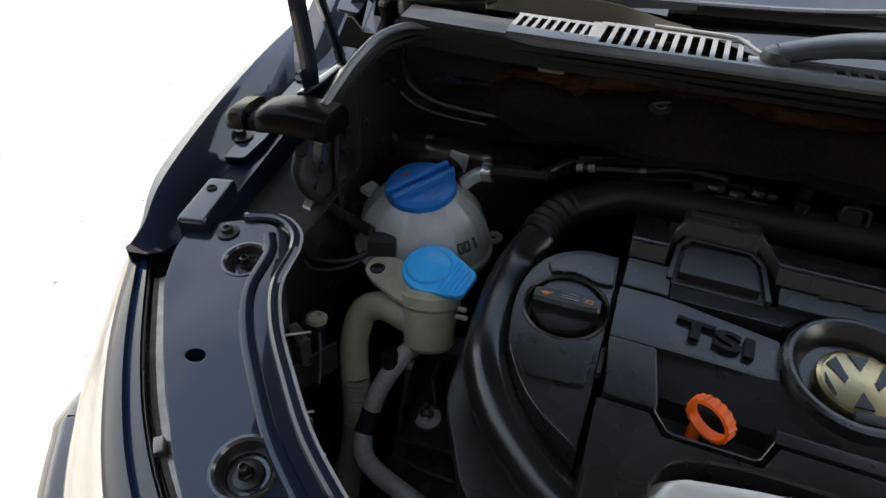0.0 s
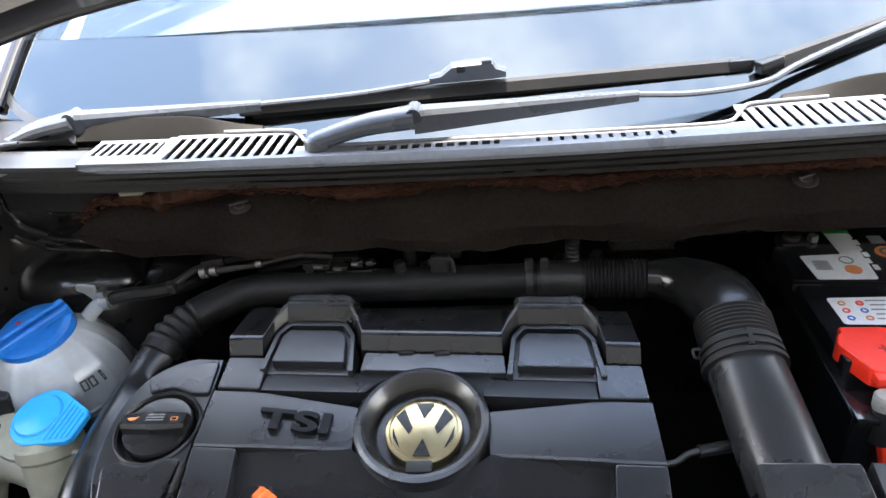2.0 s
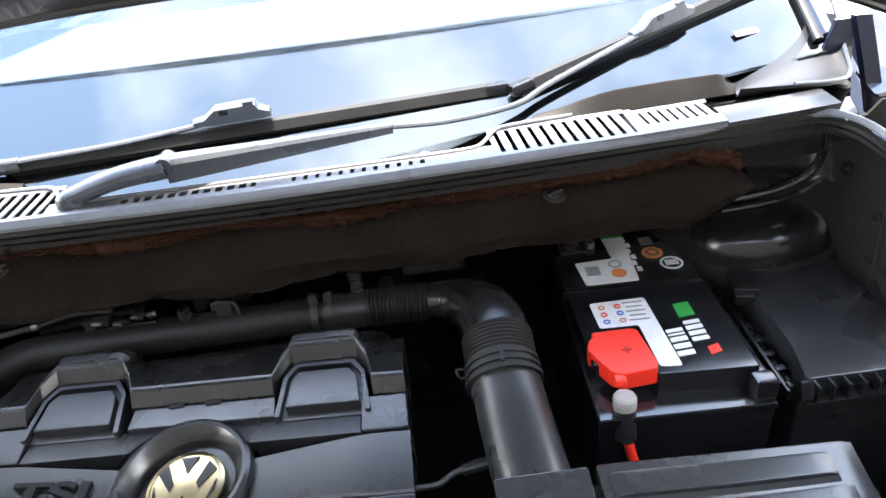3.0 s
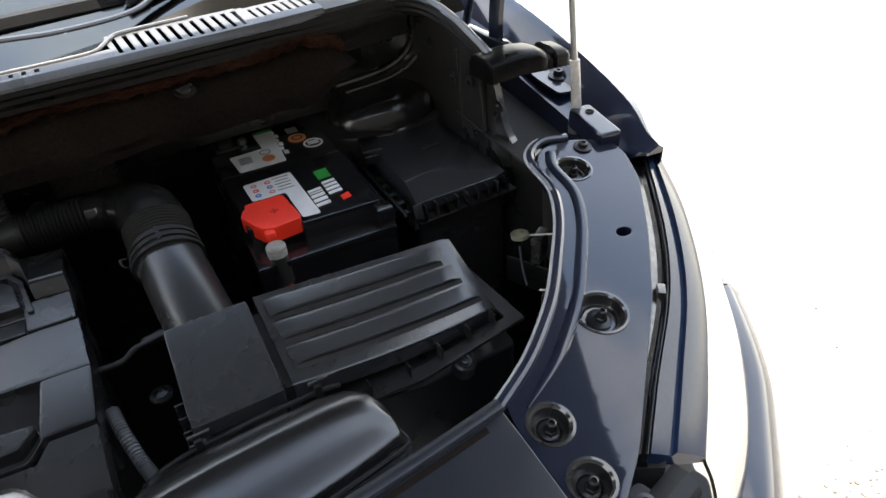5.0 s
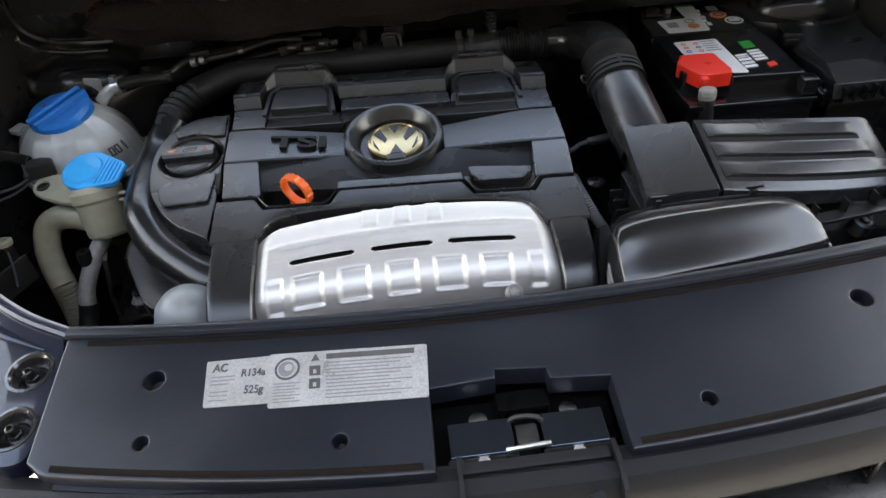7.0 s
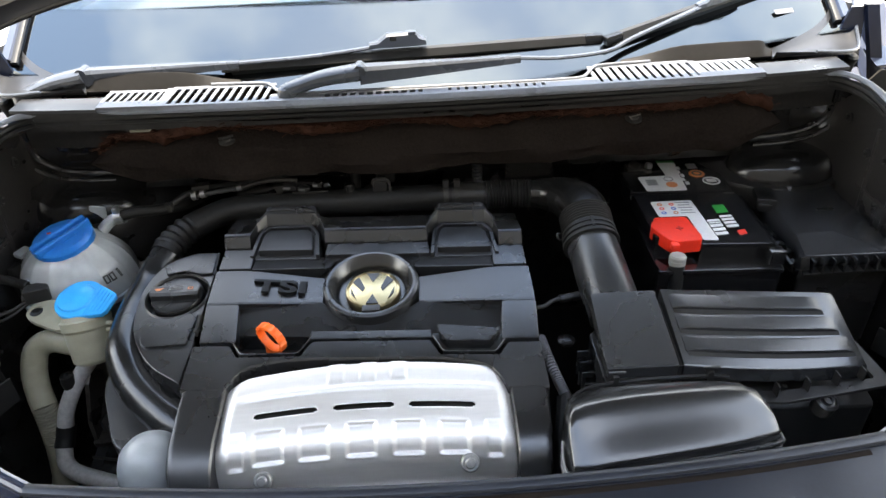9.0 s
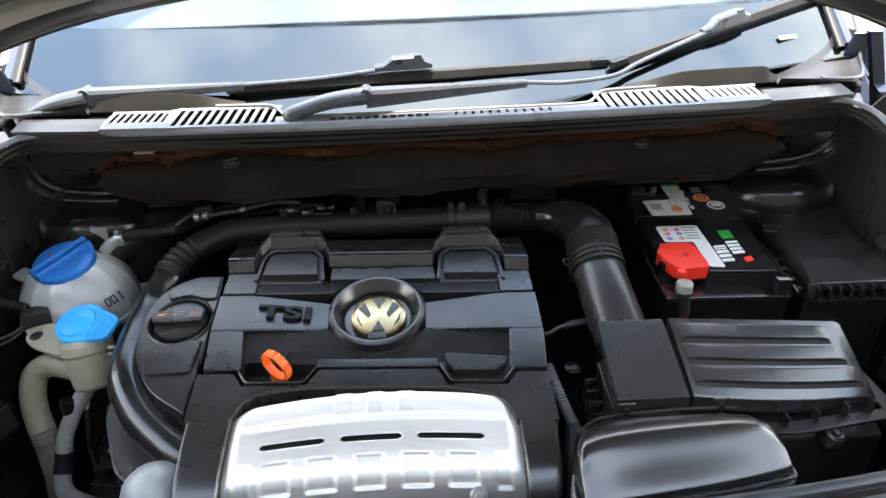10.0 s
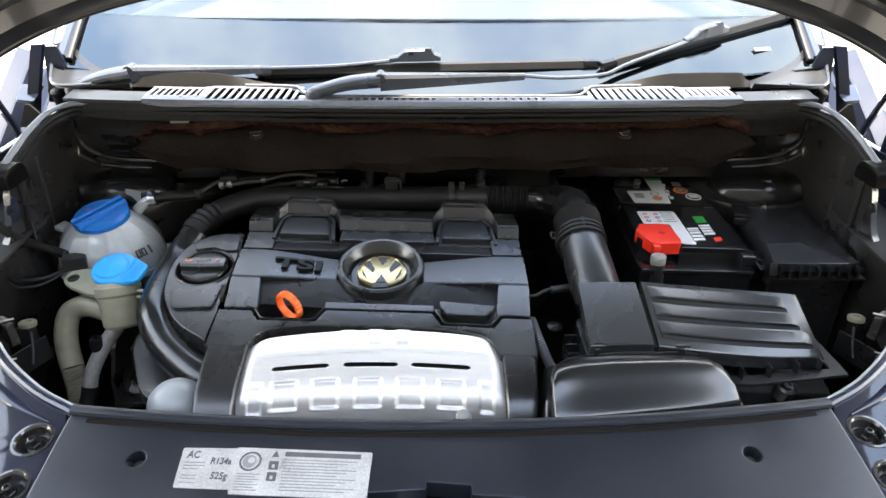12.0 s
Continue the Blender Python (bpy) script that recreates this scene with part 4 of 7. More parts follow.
for x, y, r in holes:
    part("hole_liner", lathe([(r + 0.0005, -0.004), (r * 0.85, -0.014), (r * 0.5, -0.015), (r * 0.4, -0.010), (0, -0.010)], (x, y, SLAM_Z(x, y)), tilt(0.15), 16), DARK, slam)
for line, name in ((lambda x: rear_y(x) - 0.0165, "rear_groove"), (lambda x: front_y(x) + 0.0055, "front_groove")):
    for x0, x1 in ((-0.384, 0.384),) if name == "rear_groove" else ((-0.384, -0.096), (0.070, 0.384)):
        part(name, loft([[(x, line(x) + u, SLAM_Z(x, line(x) + u) + w) for u, w in ((0.0028, 0.0002), (0.0012, 0.0008), (-0.0012, 0.0008), (-0.0028, 0.0002), (-0.002, -0.002), (0.002, -0.002))] for x in np.linspace(x0, x1, 25)]), DIRT, slam, "dusty brown groove")
bm = loft([[(x, rear_y(x) + 0.002, SLAM_Z(x, rear_y(x)) - 0.004), (x, rear_y(x) + 0.0, SLAM_Z(x, rear_y(x)) - 0.05), (x, rear_y(x) - 0.02, 0.60), (x, rear_y(x) - 0.03, 0.60), (x, rear_y(x) - 0.01, SLAM_Z(x, rear_y(x)) - 0.02)] for x in np.linspace(-0.42, 0.42, 21)])
part("rear_drop", bm, DARK, slam)

# bonnet latch in the notch
latch = thing("bonnet_latch", (-0.012, -0.45, 0.80), "dark steel bonnet latch with glossy plates in a recess", "latch")
# near-black material on floor, pocket and scoop puts the recess's shade into colour
bm = box((-0.012, -0.447, 0.785), (0.15, 0.075, 0.012), 0.002, tilt(0.15))
part("recess_floor", bm, MOULD, latch)
part("pocket", box((-0.010, -0.420, 0.785), (0.045, 0.02, 0.045), 0.003), MOULD, latch)
for x in (-0.049, 0.026):
    p = part("latch_plate", box((x, -0.453, 0.806), (0.052, 0.030, 0.005), 0.0015, tilt(0.1)), LATCH_GLOSS, latch, "polished plate with the sky in it")
    part("plate_lip", box((x, -0.472, 0.803), (0.056, 0.008, 0.006), 0.002), SATIN, p)
    for y in (-0.434, -0.474):
        part("rivet", lathe([(0.008, 0), (0.0075, 0.003), (0.004, 0.0045), (0, 0.005)], (x, y, 0.802), None, 14), STEEL, p)
part("striker_loop", tube([(-0.030, -0.443, 0.802), (-0.020, -0.441, 0.812), (-0.002, -0.443, 0.812), (0.004, -0.446, 0.802)], 0.0022, 8, 6), CAST, latch)
part("catch_bar", tube([(-0.030, -0.466, 0.806), (-0.015, -0.469, 0.812), (0.004, -0.468, 0.812)], 0.0025, 8, 6), STEEL, latch)
part("catch_block", box((-0.012, -0.455, 0.800), (0.018, 0.022, 0.014), 0.002), CAST, latch)
part("release_scoop", plate(fillet([(-0.068, -0.468), (0.046, -0.470), (0.040, -0.525), (-0.062, -0.525)], 0.008), flat(0.796, 0.02), 0.02, bevel=0.003), MOULD, latch)
for x in (-0.071, 0.048):
    part("scoop_fin", loft([[(x + 0.004 * (y + 0.5), y, z) for y, z in ((-0.474, 0.818), (-0.492, 0.820), (-0.514, 0.812), (-0.522, 0.796), (-0.522, 0.780), (-0.474, 0.780))], [(x + 0.0035 + 0.004 * (y + 0.5), y, z) for y, z in ((-0.474, 0.818), (-0.492, 0.820), (-0.514, 0.812), (-0.522, 0.796), (-0.522, 0.780), (-0.474, 0.780))]]), ROLL, latch)
part("scoop_bar", box((-0.0115, -0.4825, 0.8125), (0.116, 0.010, 0.006), 0.002, tilt(0.1)), ROLL, latch)
part("release_lip", loft([[(-0.0115 + 0.047 * math.sin(a), -0.512 + 0.020 * math.cos(a) + u, 0.803 + w) for u, w in ((0.0, 0.0), (-0.003, 0.003), (-0.012, 0.001), (-0.018, -0.010), (0.0, -0.012))] for a in np.linspace(-1.4, 1.4, 19)]), ROLL, latch)

# ---- cowl and wipers ----
def cowl_z(x, y):
    return 1.0255 + 0.06 * (y - 0.19)


cowl = thing("cowl_panel", (0, 0.24, 1.0), "grey plastic scuttle panel with ventilation slots below the windscreen", "cowl panel")


def cowl_front(x):
    return 0.193 + 0.018 * (abs(x) / 0.55) ** 3


def slotted(xs, y0, y1, f0, f1, cut, skew, drop=0.0):
    """A strip of the cowl: columns at xs; cut says which columns are open between the fractions f0 and f1."""
    bm = bmesh.new()
    rows = []
    for f in (0.0, f0, f1, 1.0):
        row = []
        for x in xs:
            yy = cowl_front(x) + (y0 + (y1 - y0) * f)
            xx = x + skew * (f - 0.5) * (1 if 0 < f < 1 else 0)
            row.append(bm.verts.new((xx, yy, cowl_z(x, 0.19 + y0 + (y1 - y0) * f) - drop)))
        rows.append(row)
    for j in range(3):
        for i in range(len(xs) - 1):
            if j == 1 and cut(i):
                continue
            bm.faces.new((rows[j][i], rows[j][i + 1], rows[j + 1][i + 1], rows[j + 1][i]))
    got = bmesh.ops.extrude_face_region(bm, geom=bm.faces[:])
    for v in got["geom"]:
        if isinstance(v, bmesh.types.BMVert):
            v.co.z -= 0.0016
    return bm


def slots(x0, x1, n, fill=0.5):
    out, w = [x0 - 0.006], (x1 - x0) / n
    for i in range(n):
        out += [x0 + i * w, x0 + (i + fill) * w]
    return out + [x1, x1 + 0.006]


OPEN = lambda i: i % 2 == 1
for s in (1, -1):
    order = (lambda v: v) if s > 0 else (lambda v: [-x for x in v][::-1])
    part("slot_bank", slotted(order(slots(0.246, 0.392, 11, 0.40)), 0.004, 0.074, 0.10, 0.86, OPEN, s * -0.004), COWL, cowl)
    part("slot_bank", slotted(order(slots(0.412, 0.490, 7, 0.38)), 0.004, 0.066, 0.34, 0.86, OPEN, s * -0.004), COWL, cowl)
    part("slot_bank", slotted(order(slots(0.022, 0.160, 11, 0.36)), 0.004, 0.026, 0.3, 0.75, OPEN, 0.0), COWL, cowl)
    part("cowl_end", loft([[(s * x, cowl_front(x) + u, cowl_z(x, 0.19 + u) + w) for u, w in ((0.004, -0.003), (0.045, -0.002), (0.045, -0.008), (0.004, -0.008))] for x in np.linspace(0.497, 0.63, 8)]), CORNER, cowl)
    part("cowl_bridge", loft([[(s * x, cowl_front(x) + u, cowl_z(x, 0.19 + u) + w) for u, w in ((0.004, 0), (0.070, 0.0), (0.070, -0.006), (0.004, -0.006))] for x in np.linspace(0.397, 0.407, 3)]), COWL, cowl)
    part("cowl_bridge", loft([[(s * x, cowl_front(x) + u, cowl_z(x, 0.19 + u) + w) for u, w in ((0.004, 0), (0.030, 0.0), (0.030, -0.006), (0.004, -0.006))] for x in np.linspace(0.165, 0.241, 5)]), COWL, cowl)
    # raised shield over the wiper spindle's side; its dark colour carries its shade
    part("cowl_flap", loft([[(s * x, y0, z0), (s * x, y0 + 0.010, z1 - 0.0016), (s * x, y0 + 0.0115, z1), (s * x, y0 + 0.0145, z1 - 0.0008), (s * x, y0 + 0.008, z0 - 0.004)] for x, y0, z0, z1 in
         ((0.300, 0.2800, 1.0240, 1.0300), (0.330, 0.2810, 1.0240, 1.0340), (0.358, 0.2830, 1.0240, 1.0400), (0.380, 0.2840, 1.0230, 1.0445), (0.400, 0.2850, 1.0230, 1.0465), (0.460, 0.2880, 1.0230, 1.0475), (0.522, 0.2920, 1.0230, 1.0465), (0.530, 0.2925, 1.0230, 1.0445), (0.536, 0.2930, 1.0230, 1.0350), (0.545, 0.2940, 1.0230, 1.0315), (0.580, 0.3000, 1.0220, 1.0310), (0.625, 0.3080, 1.0210, 1.0290))]), FLAP, cowl, "raised grey flap of the cowl, coloured dark for its shade")
    # moulded corner going up to the pillar
    foot = spline([(0.540, 0.277, 1.034), (0.600, 0.270, 1.033), (0.645, 0.269, 1.031), (0.672, 0.285, 1.032), (0.690, 0.330, 1.050), (0.700, 0.372, 1.080)], 5)
    head = spline([(0.545, 0.300, 1.033), (0.607, 0.325, 1.0485), (0.643, 0.348, 1.0625), (0.668, 0.375, 1.0795), (0.685, 0.402, 1.0955), (0.696, 0.425, 1.110)], 5)
    part("cowl_corner", loft([[(s * (p[0] + (q[0] - p[0]) * f), p[1] + (q[1] - p[1]) * f, p[2] + (q[2] - p[2]) * f - 0.012 * math.sin(math.pi * f) * min(1.0, 4 * abs(q[1] - p[1]) / 0.1) - d) for f, d in [(f, 0.0) for f in (0, 0.2, 0.4, 0.6, 0.8, 1.0)] + [(f, 0.004) for f in (1.0, 0.6, 0.2, 0.0)]] for p, q in zip(foot, head)]), CORNER, cowl, "grey moulded end of the cowl", smooth=50)
    part("corner_edge", tube([(s * 0.60, 0.269, 1.034), (s * 0.645, 0.268, 1.032), (s * 0.674, 0.284, 1.034), (s * 0.692, 0.330, 1.052), (s * 0.702, 0.372, 1.082), (s * 0.706, 0.40, 1.10)], 0.0028, 8, 6), ARM, cowl)
part("slot_bank", slotted([-0.016, -0.008, 0.0, 0.008, 0.016], 0.004, 0.026, 0.3, 0.75, lambda i: False, 0.0), COWL, cowl)
# the sunk middle with its rolled edge
part("cowl_trough", loft([[(x, cowl_front(x) + 0.026, 1.0262), (x, cowl_front(x) + 0.030, 1.021), (x, cowl_front(x) + 0.042, 1.008), (x, cowl_front(x) + 0.044, 1.004), (x, cowl_front(x) + 0.030, 1.004), (x, cowl_front(x) + 0.026, 1.014)] for x in np.linspace(-0.245, 0.245, 15)]), COWL, cowl)
part("trough_edge", tube([(-0.34, 0.272, 1.0320), (-0.262, 0.264, 1.0325), (-0.245, 0.252, 1.0320), (-0.236, 0.238, 1.0305), (-0.222, 0.224, 1.0285)] + [(x, cowl_front(x) + 0.027, 1.0280) for x in np.linspace(-0.19, 0.19, 9)] + [(0.222, 0.224, 1.0285), (0.236, 0.238, 1.0305), (0.245, 0.252, 1.0320), (0.262, 0.264, 1.0325), (0.34, 0.272, 1.0320)], 0.0022, 8, 5), COWL, cowl)
part("plenum", loft([[(x, cowl_front(x) + 0.024, 1.0), (x, cowl_front(x) + 0.036, 0.972), (x, 0.345, 0.965), (x, 0.345, 0.955), (x, cowl_front(x) + 0.024, 0.955)] for x in np.linspace(-0.63, 0.63, 15)]), DARK, cowl)
part("water_box", loft([[(x, cowl_front(x) + 0.004, 1.018), (x, cowl_front(x) + 0.026, 1.020), (x, cowl_front(x) + 0.026, 0.99), (x, cowl_front(x) + 0.004, 0.99)] for x in np.linspace(-0.62, 0.62, 15)]), DARK, cowl)


def wiper(pivot, knee, sleeve, bend, connector, blade_a, blade_b, label):
    th = thing("wiper", pivot, label, "wiper", "windscreen wipers")
    px, py, pz = pivot
    part("pivot_cap", lathe([(0.015, -0.016), (0.016, -0.004), (0.014, 0.003), (0.009, 0.0065), (0, 0.0075)], pivot, None, 24), ARM, th)
    root = [pivot, tuple((np.array(pivot) * 0.5 + np.array(knee) * 0.5 + (0, 0, 0.004)).tolist()), knee]
    part("arm_root", tube(root, lambda t: 0.0140 + 0.004 * t, 14, 8, flatten=0.72), ARM, th)
    k0, k1 = Vector(knee), Vector(sleeve)
    part("arm", loft([[k0.lerp(k1, t) + Vector((0, v * (1 - 0.55 * t), w * (1 - 0.62 * t))) for v, w in ((-0.011, -0.016), (-0.012, 0.004), (-0.008, 0.0095), (0.008, 0.0105), (0.012, 0.005), (0.011, -0.012))] for t in np.linspace(0, 1, 8)]), ARM, th)
    part("knuckle", tube([k0 + Vector((0, -0.0125, 0.004)), k0 + Vector((0, 0.0125, 0.005))], 0.0085, 14, 2), ARM, th)
    part("rod", tube([sleeve, *bend, connector], 0.0048, 8, 8, flatten=0.7), ARM, th)
    c, d = Vector(connector), (Vector(blade_b) - Vector(blade_a)).normalized()
    turn = d.to_track_quat("X", "Z").to_matrix().to_4x4()
    joint = part("blade_joint", loft([[c + turn.to_3x3() @ Vector((u, v, w)) for v, w in ((-h, -0.004), (-h, t - 0.003), (-h + 0.003, t), (h - 0.003, t), (h, t - 0.003), (h, -0.004))] for u, h, t in ((-0.048, 0.006, 0.004), (-0.034, 0.009, 0.006), (-0.020, 0.010, 0.016), (0.022, 0.010, 0.017), (0.027, 0.010, 0.016), (0.030, 0.009, 0.010), (0.042, 0.007, 0.005))]), ARM, th)
    part("joint_clip", box(c + turn.to_3x3() @ Vector((-0.010, -0.0095, 0.010)), (0.010, 0.002, 0.007), 0.0008, turn), SATIN, joint)
    part("joint_latch", box(c + turn.to_3x3() @ Vector((0.020, -0.008, 0.0165)), (0.012, 0.006, 0.004), 0.001, turn), ARM, joint)
    blade = part("blade", loft([[Vector(blade_a).lerp(Vector(blade_b), t) + Vector((0, u, w)) for u, w in ((-0.008, -0.004), (-0.004, 0.007), (0.004, 0.009), (0.009, 0.0), (0.004, -0.004), (0.001, -0.012), (-0.001, -0.012))] for t in np.linspace(0, 1, 12)]), RUBBER, th, "black wiper blade")
    for e in (blade_a, blade_b):
        part("end_cap", box(Vector(e) + Vector((0, 0, 0.001)), (0.03, 0.016, 0.015), 0.003, turn), SATIN, blade)
    return th


wiper((-0.215, 0.221, 1.034), (-0.106, 0.226, 1.053), (0.135, 0.257, 1.052), [(0.20, 0.268, 1.046), (0.280, 0.295, 1.045), (0.33, 0.318, 1.059)], (0.482, 0.376, 1.098), (0.293, 0.322, 1.055), (0.657, 0.434, 1.124), "grey wiper arm with black blade resting across the windscreen's foot")
wiper((-0.650, 0.304, 1.019), (-0.548, 0.312, 1.044), (-0.300, 0.303, 1.053), [(-0.18, 0.311, 1.056)], (-0.048, 0.319, 1.067), (-0.315, 0.307, 1.046), (0.264, 0.334, 1.053), "grey wiper arm with long black blade lying low on the windscreen")

# ---- insulation mat on the firewall ----
MAT_TOP = ((-0.520, 0.945), (-0.505, 0.966), (-0.484, 0.979), (-0.404, 0.979), (-0.346, 0.988), (-0.275, 0.988), (-0.209, 0.977), (-0.115, 0.978), (-0.071, 0.987), (-0.012, 0.982), (0.066, 0.972), (0.143, 0.982), (0.29, 0.982), (0.368, 0.985), (0.453, 0.991), (0.495, 0.986), (0.520, 0.965))


def mat_top(x):
    """The mat's sagging upper edge."""
    return float(np.interp(x, *zip(*MAT_TOP))) - 0.003 + 0.0025 * noise.noise((x * 30, 5, 0))


rnd = random.Random(11)
bm_rings = []
for x in np.linspace(-0.518, 0.520, 130):
    wob = 0.012 * noise.noise((x * 9, 0, 0)) + 0.006 * noise.noise((x * 31, 2, 0))
    topz = mat_top(x)
    lowz = 0.902 + 0.014 * noise.noise((x * 5, 9, 0)) + 0.005 * noise.noise((x * 21, 9, 0)) + 0.040 * max(0, (abs(x) - 0.43) / 0.09) ** 2
    sec = []
    for f in np.linspace(0, 1, 9):
        bulge = 0.010 * noise.noise((x * 7, f * 2.5, 7)) + 0.004 * noise.noise((x * 22, f * 6, 3)) - 0.009 * math.sin(math.pi * f)
        sec.append((x, 0.224 + wob * f - 0.036 * f ** 0.8 + bulge, topz + (lowz + 0.008 - topz) * f))
    bm_rings.append(sec + [(x, y + 0.02, z) for x, y, z in sec[::-1]])
mat_thing = thing("insulation_mat", (0, 0.225, 0.90), "worn dark felt insulation mat with a frayed brown top", "insulation")
part("felt", loft(bm_rings), MAT, mat_thing)
rings = []
for x in np.linspace(-0.512, 0.512, 460):
    zc = mat_top(x) + 0.002 + 0.003 * noise.noise((x * 40, 1, 0))
    r = 0.0055 + 0.0085 * max(0.0, 0.30 + noise.noise((x * 9, 3, 0))) + 0.0035 * noise.noise((x * 80, 4, 0))
    rings.append([(x + 0.004 * noise.noise((x * 60, a, 0)), 0.213 + 1.3 * r * math.cos(a) * (1 + 0.5 * noise.noise((x * 50, a * 2, 1))), zc + r * 0.9 * math.sin(a) * (1 + 0.6 * noise.noise((x * 70, a * 2, 5)))) for a in np.linspace(0, 2 * math.pi, 13)[:-1]])
bm = loft(rings)
for k in range(800):
    x = rnd.uniform(-0.51, 0.51)
    z = mat_top(x) + 0.002
    l = rnd.uniform(0.006, 0.018)
    a = rnd.uniform(-0.5, 0.5) + (math.pi if rnd.random() < 0.5 else 0)
    p0 = Vector((x, 0.203 + rnd.uniform(-0.004, 0.008), z + rnd.uniform(-0.003, 0.004)))
    tube([p0, p0 + Vector((l * 0.5 * math.cos(a), -0.003, l * 0.5 * math.sin(a) + 0.002)), p0 + Vector((l * math.cos(a), -0.001, l * math.sin(a)))], 0.0007, 3, 2, bm=bm)
part("frayed_edge", bm, FRAY, mat_thing, "torn reddish-brown wadding", smooth=80)
tag_plate = plate(fillet([(-0.455, 0.205), (-0.425, 0.205), (-0.424, 0.214), (-0.456, 0.214)], 0.003), flat(0.938, 0.25), 0.003)
part("paper_tag", tag_plate, CREAM_HOSE, mat_thing, "faded beige tag tucked above the mat")
for x in (-0.315, 0.303):
    clip = part("clip", lathe([(0.0130, 0), (0.0130, 0.001), (0.011, 0.002), (0.007, 0.002), (0.006, 0.004), (0, 0.005)], (x, 0.206, 0.966), Matrix.Rotation(radians(20), 4, "X"), 24), CAST, mat_thing, "dull metal fixing clip")
    part("clip_tab", box((x, 0.203, 0.972), (0.022, 0.004, 0.003), 0.001, Matrix.Rotation(0.5, 4, "Z")), CAST, clip)

# ---- engine below the cover ----
block = thing("engine", (-0.1, 0, 0.45), "dark greasy engine block below its cover", "engine")
part("block", box((-0.12, 0.0, 0.62), (0.42, 0.36, 0.32), 0.02), DARK, block)
part("head", box((-0.12, 0.04, 0.745), (0.40, 0.26, 0.05), 0.012), DARK, block)
part("manifold", box((-0.10, 0.16, 0.76), (0.40, 0.12, 0.12), 0.03, seg=4), PLASTIC, block)
rnd = random.Random(5)
for k in range(9):
    x = -0.30 + 0.05 * k + rnd.uniform(-0.01, 0.01)
    part("fitting", box((x, 0.245 + rnd.uniform(-0.01, 0.02), 0.835 + rnd.uniform(-0.01, 0.015)), (rnd.uniform(0.012, 0.03), 0.02, rnd.uniform(0.012, 0.03)), 0.003, Matrix.Rotation(rnd.uniform(-0.5, 0.5), 4, "Z")), rnd.choice((CAST, PLASTIC, PLASTIC)), block)

# ---- engine cover ----
CS = 0.15
def cov(d=0.0):
    return lambda x, y: 0.838 + CS * y + d


def on_cover(pts, s=1):
    """Cover coordinates, across and along from the badge, to x and y; the cover sits slightly askew."""
    return [(s * u - 0.10, v - 0.055 * s * u) for u, v in pts]


cover = thing("engine_cover", (-0.1, -0.07, 0.78), "black grained plastic engine cover with raised lettering", "engine cover")
LOWER = 0.765
down = lambda x, y: LOWER + CS * y
for s in (1, -1):
    # three blocks of each side column, the middle one running on as a panel that dips to the badge
    part("upper_column", plate(fillet(on_cover([(0.169, 0.068), (0.214, 0.068), (0.2145, 0.0265), (0.1685, 0.0265)], s), 0.004), cov(0.0), down, bevel=0.0022), GRAIN, cover)
    part("lower_column", plate(fillet(on_cover([(0.172, -0.0405), (0.2165, -0.0405), (0.2105, -0.106), (0.164, -0.106)], s), 0.004), cov(0.0), down, bevel=0.0025), GRAIN, cover)
    rows = []
    for f in np.linspace(0, 1, 9):
        u = 0.2155 - (0.2155 - 0.0645) * f
        dip = 0.009 * max(0.0, (0.168 - u) / 0.104)
        front_v, rear_v = -0.0395 + 0.008 * min(1, max(0, (0.18 - u) / 0.11)), 0.0242 - 0.008 * max(0.0, (0.168 - u) / 0.104)
        ring = []
        for v, dz in ((rear_v, -0.04), (rear_v, -0.001), (rear_v - 0.002, 0), (front_v + 0.002, 0), (front_v, -0.0015), (front_v, -0.04)):
            (x, y), = on_cover([(u, v)], s)
            ring.append((x, y, 0.838 + CS * y - dip + dz))
        rows.append(ring)
    part("side_panel", loft(rows), GRAIN, cover)
    # strip behind the panel, falling away to the rear
    strip = on_cover([(0.168, 0.056), (0.168, 0.0265), (0.064, 0.0268), (0.055, 0.040), (0.060, 0.056)], s)
    part("rear_strip", plate(strip, lambda x, y: 0.838 + CS * y - 0.0012 - 0.20 * max(0, y + 0.055 * (x + 0.1) - 0.030), down, bevel=0.0015), GRAIN, cover)
deck = on_cover([(-0.172, -0.036), (-0.066, -0.030), (-0.040, -0.048), (0, -0.060), (0.040, -0.048), (0.066, -0.030), (0.172, -0.038), (0.166, -0.102), (0.078, -0.094), (-0.071, -0.092), (-0.071, -0.083), (-0.168, -0.080)])
part("lower_deck", plate(deck, lambda x, y: 0.838 + CS * y - 0.009 - 0.16 * max(0, -0.035 - y), down), GRAIN, cover)
part("arch_strip", plate(on_cover([(0.066, 0.0268)] + [(0.066 * math.cos(a), -0.004 + 0.066 * math.sin(a)) for a in np.linspace(0.5, math.pi - 0.5, 12)] + [(-0.066, 0.0268), (-0.064, 0.056), (0.064, 0.056)]), lambda x, y: 0.838 + CS * y - 0.0016 - 0.20 * max(0, y + 0.055 * (x + 0.1) - 0.030), down), GRAIN, cover)
part("middle_strip", plate(fillet(on_cover([(-0.068, 0.0535), (-0.066, 0.0785), (0.080, 0.0785), (0.082, 0.0535)]), 0.003), cov(-0.0005), down, bevel=0.0018), GRAIN, cover)
for u in (-0.022, 0.016):
    (x, y), = on_cover([(u, 0.0775)])
    part("strip_slot", box((x, y, 0.838 + CS * y + 0.0005), (0.016, 0.004, 0.003), 0.001, tilt(CS)), DARK, cover)
